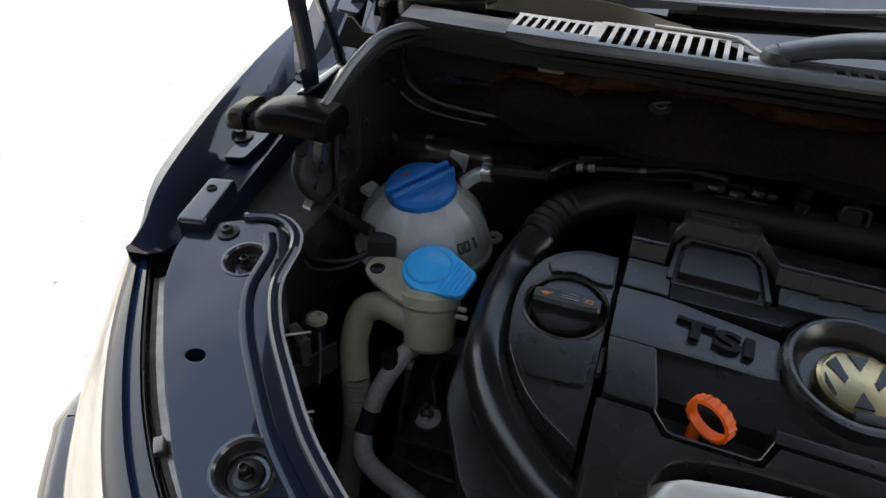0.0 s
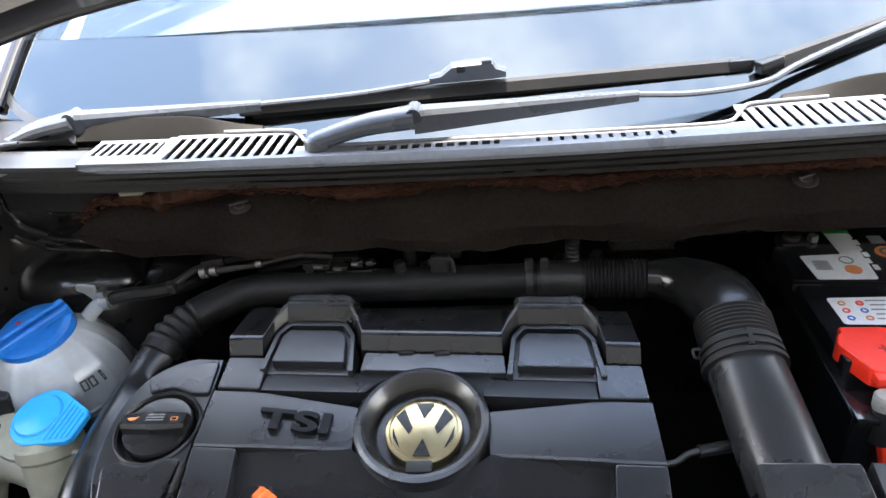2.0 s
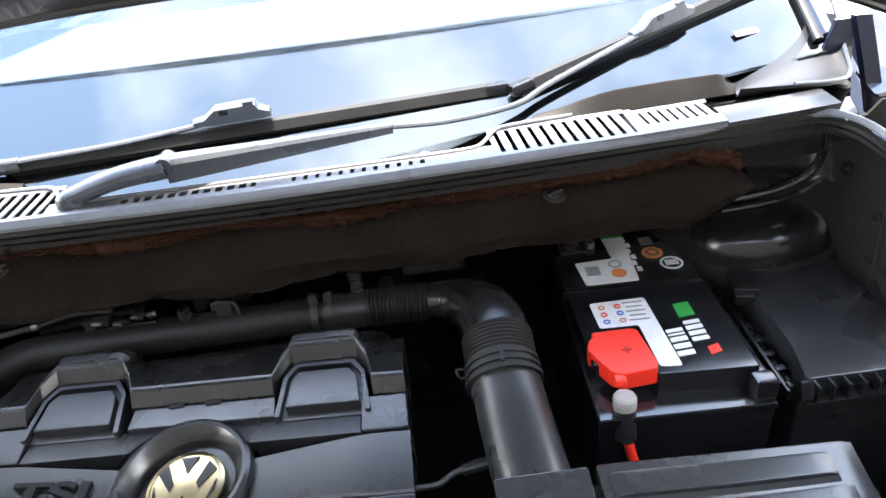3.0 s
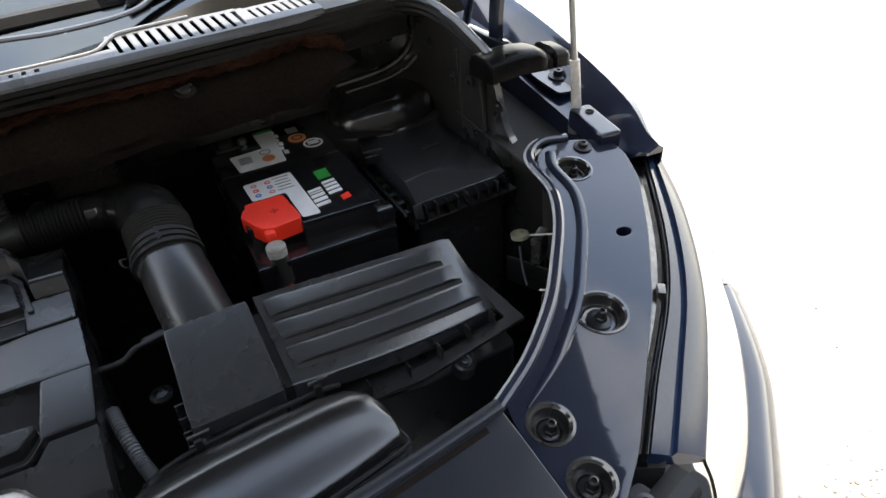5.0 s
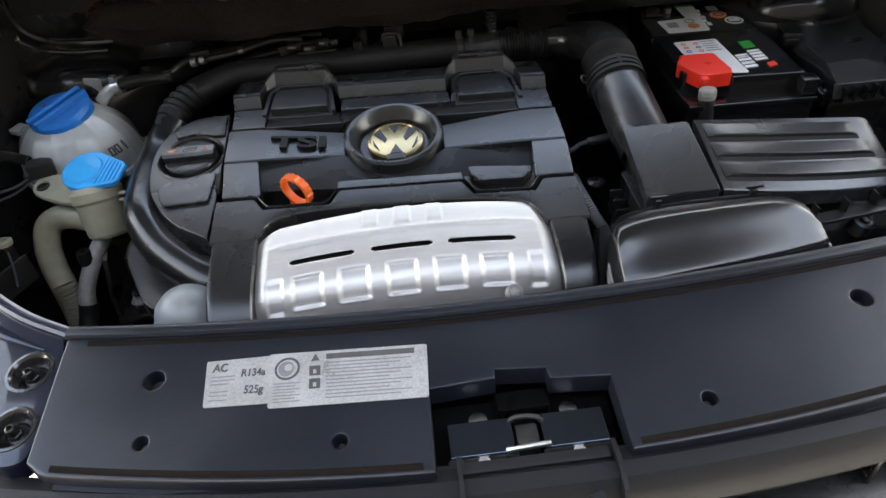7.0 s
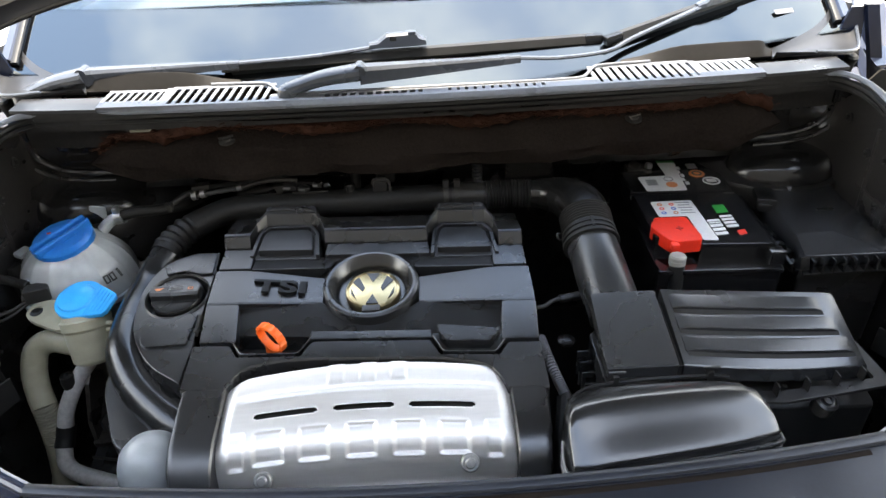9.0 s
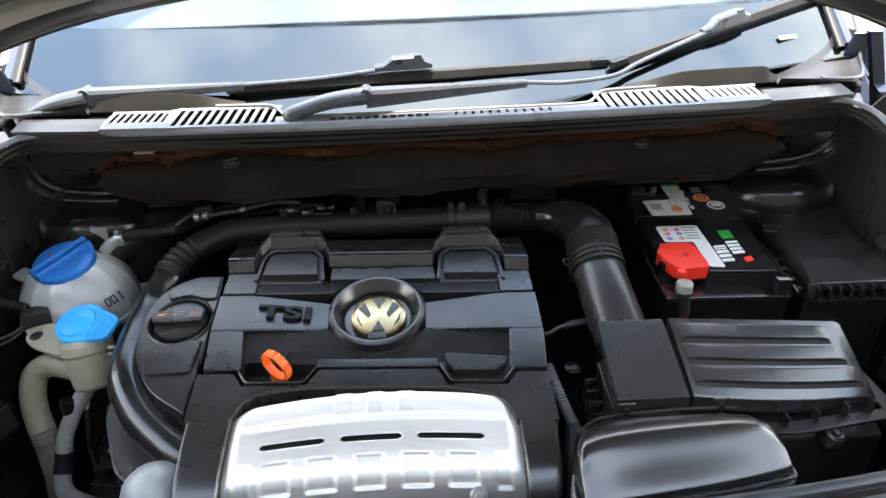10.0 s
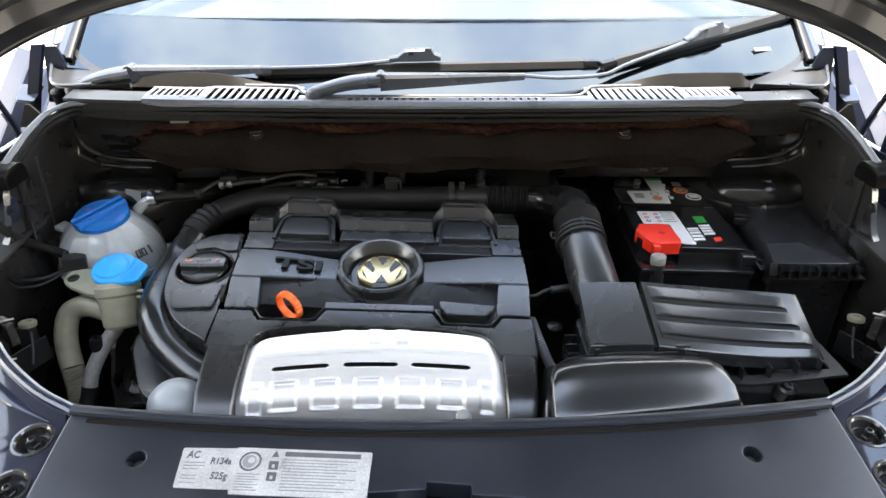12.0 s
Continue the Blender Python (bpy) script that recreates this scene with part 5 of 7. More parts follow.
# badge and its surround
ring = lathe([(0.0655, -0.05), (0.0655, -0.005), (0.064, -0.0006), (0.0605, 0.0014), (0.057, 0.0010), (0.0515, -0.005), (0.0465, -0.014), (0.0445, -0.019), (0.0, -0.020)], (-0.100, -0.004, 0.838 + CS * -0.004), tilt(CS), 64)
part("badge_surround", ring, GRAIN, cover)
part("badge_notch", box((-0.098, -0.052, 0.828), (0.024, 0.012, 0.008), 0.002, tilt(CS)), PLASTIC, cover)
badge_m = Matrix.Translation((-0.0980, -0.0065, 0.8265)) @ tilt(CS)
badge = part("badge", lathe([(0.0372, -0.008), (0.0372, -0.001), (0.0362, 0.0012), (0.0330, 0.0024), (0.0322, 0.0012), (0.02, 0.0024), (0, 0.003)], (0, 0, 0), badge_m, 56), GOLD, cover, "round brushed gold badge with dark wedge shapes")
INK_GLOSS = material("badge_black", (0.01, 0.01, 0.01), 0.3)
for wedge in ([(-0.0085, 0.0285), (0.0085, 0.0285), (0.0, 0.011)], [(-0.0275, 0.0135), (-0.0195, 0.0225), (-0.0105, 0.001), (-0.0135, -0.006)], [(0.0275, 0.0135), (0.0195, 0.0225), (0.0105, 0.001), (0.0135, -0.006)],
              [(-0.0295, 0.002), (-0.0285, -0.009), (-0.021, -0.0205)], [(0.0295, 0.002), (0.0285, -0.009), (0.021, -0.0205)], [(-0.008, -0.0285), (0.008, -0.0285), (0.0, -0.011)]):
    bm = plate(wedge, flat(0.0036), 0.0025)
    bmesh.ops.transform(bm, matrix=badge_m, verts=bm.verts)
    part("wedge", bm, INK_GLOSS, badge)
part("lettering", lettering("TSI", 0.0355, (-0.2590, -0.0165, 0.838 + CS * -0.0165 - 0.0002), Matrix.Rotation(radians(4.9), 4, "Y") @ tilt(CS) @ Matrix.Rotation(radians(-3.2), 4, "Z") @ Matrix.Diagonal((1.56, 0.86, 1, 1)), 0.0045, 0.0012), LETTER, cover, "raised black letters TSI")
# sloped step up to the rear, running round two tabs
edge = [(-0.214, 0.0705), (-0.177, 0.0715), (-0.171, 0.100), (-0.160, 0.1185), (-0.088, 0.1185), (-0.077, 0.100), (-0.070, 0.081), (0.078, 0.081), (0.085, 0.100), (0.096, 0.1185), (0.165, 0.1185), (0.176, 0.100), (0.181, 0.0705), (0.214, 0.0695)]
line = []
for (u0, v0), (u1, v1) in zip(edge, edge[1:]):
    line += [(u0 + (u1 - u0) * f, v0 + (v1 - v0) * f) for f in (0.0, 0.12, 0.5, 0.88)]
line.append(edge[-1])
rows = []
for u, v in line:
    lift = 0.004 * max(0.0, (v - 0.09) / 0.03)
    ring = []
    for dv, dz in ((0, -0.05), (0, -0.001), (0.001, 0.001), (0.0085, 0.0115), (0.011, 0.0128), (0.014, 0.013)):
        (x, y), = on_cover([(u, v + dv)])
        ring.append((x, y, 0.838 + CS * y + dz + lift * dz / 0.013))
    (x, y), = on_cover([(u, 0.152)])
    ring += [(x, y, 0.838 + CS * y - 0.010), (x, y + 0.004, 0.838 + CS * y - 0.016), (x, y + 0.006, 0.79)]
    rows.append(ring)
part("rear_top", loft(rows), GRAIN, cover, smooth=20)
for u0, u1 in ((-0.160, -0.088), (0.096, 0.165)):
    # tab, its raised frame and the hump behind it
    part("tab_frame", plate(fillet(on_cover([(u0 - 0.014, 0.049), (u0 - 0.0085, 0.099), (u0 + 0.003, 0.1165), (u1 - 0.003, 0.1165), (u1 + 0.0085, 0.099), (u1 + 0.014, 0.049), (u1 + 0.008, 0.049), (u1 + 0.0035, 0.097), (u1 - 0.006, 0.1105), (u0 + 0.006, 0.1105), (u0 - 0.0035, 0.097), (u0 - 0.008, 0.049)]), 0.002, 2), cov(0.0035), down, bevel=0.0012), GRAIN, cover)
    part("tab_floor", plate(on_cover([(u0 - 0.008, 0.050), (u0 - 0.0035, 0.097), (u0 + 0.006, 0.1105), (u1 - 0.006, 0.1105), (u1 + 0.0035, 0.097), (u1 + 0.008, 0.050)]), cov(-0.004), down), PLASTIC, cover)
    part("tab", plate(fillet(on_cover([(u0 - 0.0035, 0.058), (u0 + 0.0005, 0.094), (u0 + 0.008, 0.1035), (u1 - 0.008, 0.1035), (u1 - 0.0005, 0.094), (u1 + 0.0035, 0.058)]), 0.003), cov(0.005), 0.02, bevel=0.002), GRAIN, cover)
    rows = []
    for v, w, dz in ((0.1300, 0.000, 0.012), (0.133, 0.002, 0.019), (0.140, 0.004, 0.0195), (0.156, 0.004, 0.008), (0.168, 0.0, -0.008)):
        ring = []
        for u, z in ((u0 - w, -0.03), (u0 - w, dz - 0.009), (u0 - w + 0.004, dz - 0.0025), (u0 - w + 0.010, dz), (u1 + w - 0.010, dz), (u1 + w - 0.004, dz - 0.0025), (u1 + w, dz - 0.009), (u1 + w, -0.03)):
            (x, y), = on_cover([(u, v)])
            ring.append((x, y, 0.838 + CS * y + z))
        rows.append(ring)
    part("hump", loft(rows), GRAIN, cover)
# ridge between the dipstick's recess and the front tab
part("front_ridge", plate(fillet(on_cover([(-0.071, -0.0900), (0.079, -0.0900), (0.080, -0.1030), (-0.072, -0.1030)]), 0.002), cov(0.0005), 0.03, bevel=0.0015), GRAIN, cover)
# frame round the metal shield: zigzag rear edge, arched opening
REAR_EDGE = [(-0.2155, -0.1115), (-0.171, -0.1115), (-0.159, -0.1295), (-0.081, -0.1290), (-0.068, -0.1065), (0.076, -0.1065), (0.088, -0.1290), (0.160, -0.1300), (0.172, -0.1115), (0.2105, -0.1115)]
rows = []
for u in sorted([p[0] for p in REAR_EDGE] + [-0.19, -0.162, -0.16, -0.156, -0.15, -0.14, -0.12, -0.10, -0.09, -0.04, 0.0, 0.04, 0.06, 0.10, 0.12, 0.14, 0.15, 0.156, 0.162, 0.1635, 0.19]):
    vr = float(np.interp(u, *zip(*REAR_EDGE)))
    k = min(abs(u) / 0.163, 1.0)
    vf = -0.1335 - 0.020 * k**4 - (0.022 * max(0, (k - 0.86) / 0.14) ** 2) if abs(u) < 0.163 else -0.178
    ring = []
    for v, dz in ((vr, -0.03), (vr, -0.0008), (vr - 0.0012, 0.001), (0.5 * (vr + vf), 0.001), (vf + 0.0016, 0.0005), (vf, -0.0015), (vf - 0.002, -0.03)):
        (x, y), = on_cover([(u, v)])
        ring.append((x, y, 0.838 + CS * y + dz))
    rows.append(ring)
part("front_frame", loft(rows), GRAIN, cover, smooth=20)
for x0, x1, x2, yb in ((-0.318, -0.300, -0.262, -0.155), (0.112, 0.098, 0.066, -0.168)):
    rings = []
    for k, (y, zt) in enumerate(((yb, 0.838 + CS * yb + 0.0005), (-0.20, 0.8075), (-0.235, 0.801), (-0.258, 0.790), (-0.280, 0.765), (-0.292, 0.73), (-0.295, 0.68))):
        f = k / 6
        sg = 1 if x0 < 0 else -1
        xo = x0 + sg * (0.0022 + 0.008 * f + 0.022 * f**4)
        rings.append([(xo - sg * 0.008 * f, y, zt - 0.10), (xo, y, zt - 0.008), (xo + sg * 0.003, y, zt - 0.002), (xo + sg * 0.009, y, zt), (x2 - sg * 0.002, y, zt - 0.0005), (x2, y, zt - 0.003), (x2, y, zt - 0.10)])
    part("front_cheek", loft(rings), GRAIN, cover)
part("dip_recess", plate(on_cover([(-0.170, -0.074), (-0.070, -0.078), (-0.070, -0.130), (-0.168, -0.130)]), cov(-0.038), 0.02), PLASTIC, cover)
lip = [(-0.1675, -0.1045, 0.0), (-0.1655, -0.1095, 0.0), (-0.1555, -0.1235, 0.0005), (-0.150, -0.1250, 0.0005), (-0.088, -0.1245, 0.0005), (-0.0830, -0.1220, 0.0005), (-0.0725, -0.1020, 0.0005), (-0.0715, -0.088, 0.0005)]
part("recess_lip", loft([[(x, y - q * 0.0013, 0.838 + CS * y + dz + w) for q, w in ((-1, -0.02), (-1, 0.0), (0, 0.0008), (1, 0.0), (1, -0.02))] for (x, y), dz in zip(on_cover([(a, b) for a, b, c in lip]), [c for a, b, c in lip])]), GRAIN, cover)
lip = [(0.0775, -0.086), (0.080, -0.101), (0.0915, -0.1235), (0.096, -0.1255), (0.153, -0.1265), (0.157, -0.1235), (0.169, -0.106)]
part("tab_lip", loft([[(x, y - q * 0.0014, 0.838 + CS * y + 0.002 + w) for q, w in ((-1, -0.02), (-1, 0.0), (0, 0.0008), (1, 0.0), (1, -0.02))] for x, y in on_cover(lip)]), GRAIN, cover)
part("front_tab", plate(fillet(on_cover([(0.0865, -0.0855), (0.0885, -0.100), (0.098, -0.1125), (0.149, -0.1135), (0.160, -0.100), (0.164, -0.0925)]), 0.003), cov(0.005), 0.025, bevel=0.002), GRAIN, cover)
part("tab_floor", plate(on_cover([(0.078, -0.088), (0.082, -0.102), (0.092, -0.124), (0.155, -0.126), (0.168, -0.106), (0.170, -0.09)]), cov(-0.008), 0.02), PLASTIC, cover)
# section round the oil filler
OIL = [(-0.322, 0.082), (-0.360, 0.082), (-0.395, 0.060), (-0.412, 0.015), (-0.408, -0.045), (-0.392, -0.085), (-0.365, -0.120), (-0.322, -0.150)]
oil_out = spline(OIL, 5) + [(-0.3205, -0.10), (-0.3205, 0.05)]
part("oil_section", plate(oil_out, cov(-0.006), down, [circle(-0.362, -0.003, 0.040, 28)], 0.006, 3), GRAIN, cover)
part("oil_pad", plate(fillet([(-0.324, 0.076), (-0.322, 0.034), (-0.338, 0.034), (-0.362, 0.042), (-0.386, 0.036), (-0.392, 0.050), (-0.375, 0.068), (-0.355, 0.075)], 0.004), cov(-0.0020), 0.01, bevel=0.0022), GRAIN, cover)
part("oil_pad", plate(fillet([(-0.324, -0.040), (-0.338, -0.040), (-0.362, -0.048), (-0.386, -0.042), (-0.398, -0.050), (-0.386, -0.088), (-0.378, -0.094), (-0.328, -0.092)], 0.004), cov(-0.0020), 0.01, bevel=0.0022), GRAIN, cover)
part("oil_well", lathe([(0.0415, -0.02), (0.0430, 0.0010), (0.0412, 0.0026), (0.0395, 0.0), (0.0385, -0.02), (0, -0.021)], (-0.362, -0.003, 0.832), tilt(CS), 40), PLASTIC, cover)
part("clip_slot", box((-0.3185, -0.062, 0.826), (0.004, 0.03, 0.01), 0.001, tilt(CS)), DARK, cover)

# oil filler cap
cap = thing("oil_filler_cap", (-0.362, -0.003, 0.82), "black ridged oil filler cap with orange symbols", "oil cap")
cm = Matrix.Translation((-0.362, -0.003, 0.8335)) @ tilt(CS)
part("cap_body", lathe([(0.034, -0.02), (0.0345, -0.002), (0.033, 0.001), (0.026, 0.002), (0, 0.002)], (0, 0, 0), cm, 36), SATIN, cap)
bm = bmesh.new()
bm = loft([[Vector((x, y * w, z)) for y, z in ((-0.011, 0.001), (-0.0095, 0.009), (-0.006, 0.012), (0.006, 0.012), (0.0095, 0.009), (0.011, 0.001))] for x, w in ((-0.0325, 0.75), (-0.031, 0.95), (-0.015, 1.05), (0, 1.08), (0.015, 1.05), (0.031, 0.95), (0.0325, 0.75))])
bmesh.ops.transform(bm, matrix=cm, verts=bm.verts)
grip = part("grip", bm, SATIN, cap)
for pts in ([(-0.0265, 0.0004), (-0.0235, -0.0022), (-0.0190, -0.0022), (-0.0175, -0.0004), (-0.0145, 0.0022), (-0.0155, 0.0026), (-0.0185, 0.0012), (-0.0195, 0.0018), (-0.0235, 0.0014)], ):
    bm = plate(pts, flat(0.0125), 0.0008)
    bmesh.ops.transform(bm, matrix=cm, verts=bm.verts)
    part("oil_symbol", bm, ORANGE_INK, grip, "orange oil can symbol")
bm = plate([(0.0180, -0.0022), (0.0250, -0.0022), (0.0250, 0.0022), (0.0180, 0.0022)], flat(0.0125), 0.0008, [[(0.0190, -0.0014), (0.0240, -0.0014), (0.0240, 0.0014), (0.0190, 0.0014)]])
bmesh.ops.transform(bm, matrix=cm, verts=bm.verts)
part("book_symbol", bm, ORANGE_INK, grip, "orange book symbol")
for k in range(3):
    bm = box((0.002, 0.0045 - 0.003 * k, 0.0124), (0.018, 0.0012, 0.0006), 0)
    bmesh.ops.transform(bm, matrix=cm, verts=bm.verts)
    part("text_bar", bm, GREY_INK, grip)

# heat shield
shield = thing("heat_shield", (-0.1, -0.2, 0.72), "pressed aluminium heat shield with three slots and embossed pads", "heat shield")


def shield_profile(v):
    """y, z of the shield's middle line, v from the rear edge down its front."""
    pts = SHIELD_LINE
    i = min(int(v * (len(pts) - 1)), len(pts) - 2)
    f = v * (len(pts) - 1) - i
    return pts[i][0] * (1 - f) + pts[i + 1][0] * f, pts[i][1] * (1 - f) + pts[i + 1][1] * f


SHIELD_LINE = spline([(-0.1385, 0.8105), (-0.1420, 0.8170), (-0.165, 0.8145), (-0.200, 0.8085), (-0.227, 0.8008), (-0.2405, 0.7900), (-0.2480, 0.7740), (-0.2520, 0.7560), (-0.2555, 0.7420), (-0.2680, 0.7260), (-0.2740, 0.700)], 12)
bm = bmesh.new()
NU, NV = 330, 220
SLOTS = [(-0.224, -0.153), (-0.135, -0.067), (-0.050, 0.024)]
PADS = [-0.205, -0.155, -0.103, -0.0515, -0.001]
grid = []
for j in range(NV + 1):
    v = j / NV
    y, z = shield_profile(v)
    ya, za = shield_profile(max(0.0, v - 0.01))
    yb, zb = shield_profile(min(1.0, v + 0.01))
    span = math.hypot(yb - ya, zb - za)
    ny, nz = (zb - za) / span, -(yb - ya) / span
    row = []
    for i in range(NU + 1):
        u = i / NU * 2 - 1
        inset = 0.055 * max(0.0, 1 - v / 0.20) ** 2.2
        half = 0.165 - inset - 0.010 * max(0.0, (v - 0.62) / 0.38) ** 2
        x = -0.099 + half * u
        dz = -0.028 * max(0.0, abs(u) - 0.90) ** 1.5 * 8 - 0.006 * u * u
        yy = y - 0.012 * u * u * (1 - v)
        # five pressed pans, steep at the rear and with a lip at the foot
        press = 0.0
        for px in PADS:
            ax = abs(x - px) / 0.0165
            if ax < 1.5 and 0.35 < v < 0.62:
                across = min(1.0, max(0.0, (1.10 - ax) / 0.30))
                press += 0.0032 * across * min(1.0, max(0.0, (v - 0.366) / 0.012)) * min(1.0, max(0.0, (0.572 - v) / 0.014))
                press -= 0.0010 * across * math.exp(-(((v - 0.580) / 0.008) ** 2))
        for ex in (-0.2405, 0.0425):
            if 0.36 < v < 0.6:
                press += 0.0026 * min(1.0, max(0.0, (1.0 - abs(x - ex) / 0.010) / 0.3)) * min(1.0, (v - 0.36) / 0.02, (0.6 - v) / 0.03)
        # flat ribs on the rear strip, ending at a crease
        for rx in (-0.135, -0.098, -0.062):
            if v < 0.225:
                press -= 0.0012 * min(1.0, max(0.0, (1.0 - abs(x - rx) / 0.0105) / 0.25)) * min(1.0, (0.225 - v) / 0.03)
        press -= 0.0022 * math.exp(-(((v - 0.232) / 0.009) ** 2)) * min(1.0, max(0.0, (0.93 - abs(u)) / 0.1))
        yy, dz = yy - press * ny, dz - press * nz
        row.append(bm.verts.new((x, yy, z + dz)))
    grid.append(row)


def in_slot(x, v):
    return any((x - min(max(x, a + 0.0034), b - 0.0034)) ** 2 + ((v - 0.302) * 0.36) ** 2 < 0.0034**2 for a, b in SLOTS)


for j in range(NV):
    for i in range(NU):
        q = (grid[j][i], grid[j][i + 1], grid[j + 1][i + 1], grid[j + 1][i])
        if not in_slot((q[0].co.x + q[2].co.x) / 2, (j + 0.5) / NV):
            bm.faces.new(q)
bmesh.ops.delete(bm, geom=[v for v in bm.verts if not v.link_faces], context="VERTS")
ob = part("shield_sheet", bm, ALU, shield, smooth=50)
solid = ob.modifiers.new("thickness", "SOLIDIFY")
solid.thickness, solid.offset = 0.0012, -1
part("slot_backing", box((-0.10, -0.20, 0.795), (0.27, 0.035, 0.004), 0.001, tilt(0.15)), DARK, shield)
for x, y, z in ((-0.212, -0.258, 0.762), (0.014, -0.258, 0.771), (-0.090, -0.266, 0.732)):
    t = Matrix.Rotation(radians(50), 4, "X")
    b = part("shield_bolt", lathe([(0.0105, -0.006), (0.0100, 0.0), (0.0085, 0.0015), (0, 0.0015)], (x, y, z), t, 24), DULL_STEEL, shield)
    part("bolt_head", lathe([(0.0058, 0), (0.0058, 0.002), (0.0045, 0.0034), (0, 0.0036)], (x, y - 0.001, z + 0.001), t, 18), DULL_STEEL, b)

# dipstick loop
dip = thing("dipstick", (-0.222, -0.09, 0.80), "orange ribbed plastic dipstick loop", "dipstick")
dm = Matrix.Translation((-0.2215, -0.090, 0.822)) @ Vector((-0.56, -0.80, -0.12)).to_track_quat("Z", "Y").to_matrix().to_4x4()
rings = []
for a in np.linspace(0, 2 * math.pi, 73)[:-1]:
    r0 = 0.0212 + (0.0013 if int(a / (2 * math.pi) * 36) % 2 else 0)
    rings.append([dm @ Vector((r * math.cos(a) * 0.95, r * math.sin(a), z)) for r, z in ((r0, -0.0048), (r0, 0.0048), (0.0182, 0.0052), (0.0172, 0.0), (0.0182, -0.0052))])
rings.append(rings[0])
part("loop", loft(rings, cap=False), ORANGE, dip)
part("stem", tube([(-0.228, -0.082, 0.803), (-0.229, -0.082, 0.79), (-0.229, -0.085, 0.76)], 0.006, 10, 4), ORANGE, dip)

# ---- intake pipes ----
def ribbed(r, lo, hi, n, amp):
    """A pipe's radius with n ribs between two fractions of its length."""
    def f(t):
        if lo < t < hi:
            return r + amp * math.sin((t - lo) / (hi - lo) * n * 2 * math.pi)
        return r
    return f


pipe = thing("intake_pipe", (0.2, 0.1, 0.76), "black plastic air intake pipe with ribbed bellows", "pipe")
part("rear_pipe", tube([(-0.372, 0.185, 0.842), (-0.33, 0.208, 0.846), (-0.25, 0.212, 0.846), (-0.10, 0.212, 0.846), (0.03, 0.212, 0.846)], 0.021, 16, 8), RUBBER, pipe)
part("side_bellows", tube([(-0.418, 0.112, 0.826), (-0.410, 0.138, 0.832), (-0.395, 0.163, 0.838), (-0.372, 0.186, 0.842)], ribbed(0.0215, 0.15, 0.75, 4, 0.002), 16, 16), RUBBER, pipe)
part("bellows", tube([(0.072, 0.211, 0.846), (0.11, 0.210, 0.846), (0.152, 0.2075, 0.846)], ribbed(0.0225, 0.05, 0.95, 15, 0.0016), 20, 60), RUBBER, pipe)
part("coupling", tube([(0.022, 0.212, 0.846), (0.074, 0.211, 0.846)], 0.0225, 18, 3), PLASTIC, pipe)
for x in (0.012, 0.030):
    part("band", lathe([(0.0238, -0.004), (0.0245, -0.004), (0.0245, 0.004), (0.0238, 0.004)], (x, 0.212, 0.846), Matrix.Rotation(radians(90), 4, "Y"), 28), CAST, pipe, "dull metal band")
    part("band_screw", box((x, 0.205, 0.872), (0.010, 0.008, 0.016), 0.002), CAST, pipe)
part("elbow", tube([(0.150, 0.2075, 0.846), (0.172, 0.203, 0.847), (0.194, 0.186, 0.850), (0.209, 0.158, 0.854), (0.2155, 0.128, 0.855), (0.2160, 0.108, 0.852)], lambda t: 0.0225 + 0.0140 * min(1, t * 1.5) ** 1.2, 28, 8), SATIN, pipe, "glossy black elbow")
BEL = [(0.2160, 0.114, 0.8525), (0.2155, 0.088, 0.844), (0.2150, 0.062, 0.835)]
part("wide_bellows", tube(BEL, ribbed(0.0372, 0.02, 0.60, 7, 0.0013), 36, 48), RUBBER, pipe)
for f, r in ((0.64, 0.0395), (0.80, 0.0400), (0.97, 0.0408)):
    c0 = Vector(BEL[0]).lerp(Vector(BEL[2]), f)
    part("clamp_ring", tube([c0, c0 + Vector((0.0, -0.0045, -0.0016))], r, 36, 2), RUBBER, pipe)
part("clip_eye", tube([(0.177, 0.074, 0.838), (0.170, 0.072, 0.840), (0.168, 0.076, 0.847), (0.175, 0.078, 0.846)], 0.0016, 6, 6), CAST, pipe)
part("clamp_bridge", box((0.214, 0.062, 0.8745), (0.005, 0.020, 0.004), 0.001, tilt(0.32)), RUBBER, pipe)
part("inlet", tube([(0.2150, 0.064, 0.835), (0.2190, 0.010, 0.8185), (0.2240, -0.056, 0.7965)], 0.0365, 36, 6), FADED, pipe)
hose = thing("charge_hose", (-0.40, 0, 0.75), "thick glossy black hose curving round the engine cover", "hose")
part("hose_body", tube([(-0.414, 0.115, 0.824), (-0.430, 0.075, 0.803), (-0.432, 0.01, 0.796), (-0.423, -0.060, 0.790), (-0.396, -0.108, 0.778), (-0.360, -0.145, 0.770), (-0.318, -0.176, 0.764), (-0.27, -0.19, 0.755)], 0.0245, 20, 8), SATIN, hose)
part("under_tray", plate(fillet([(-0.47, 0.05), (-0.46, -0.08), (-0.41, -0.18), (-0.31, -0.24), (-0.30, -0.15), (-0.40, 0.0)], 0.02), flat(0.745), 0.02, bevel=0.004), PLASTIC, hose)

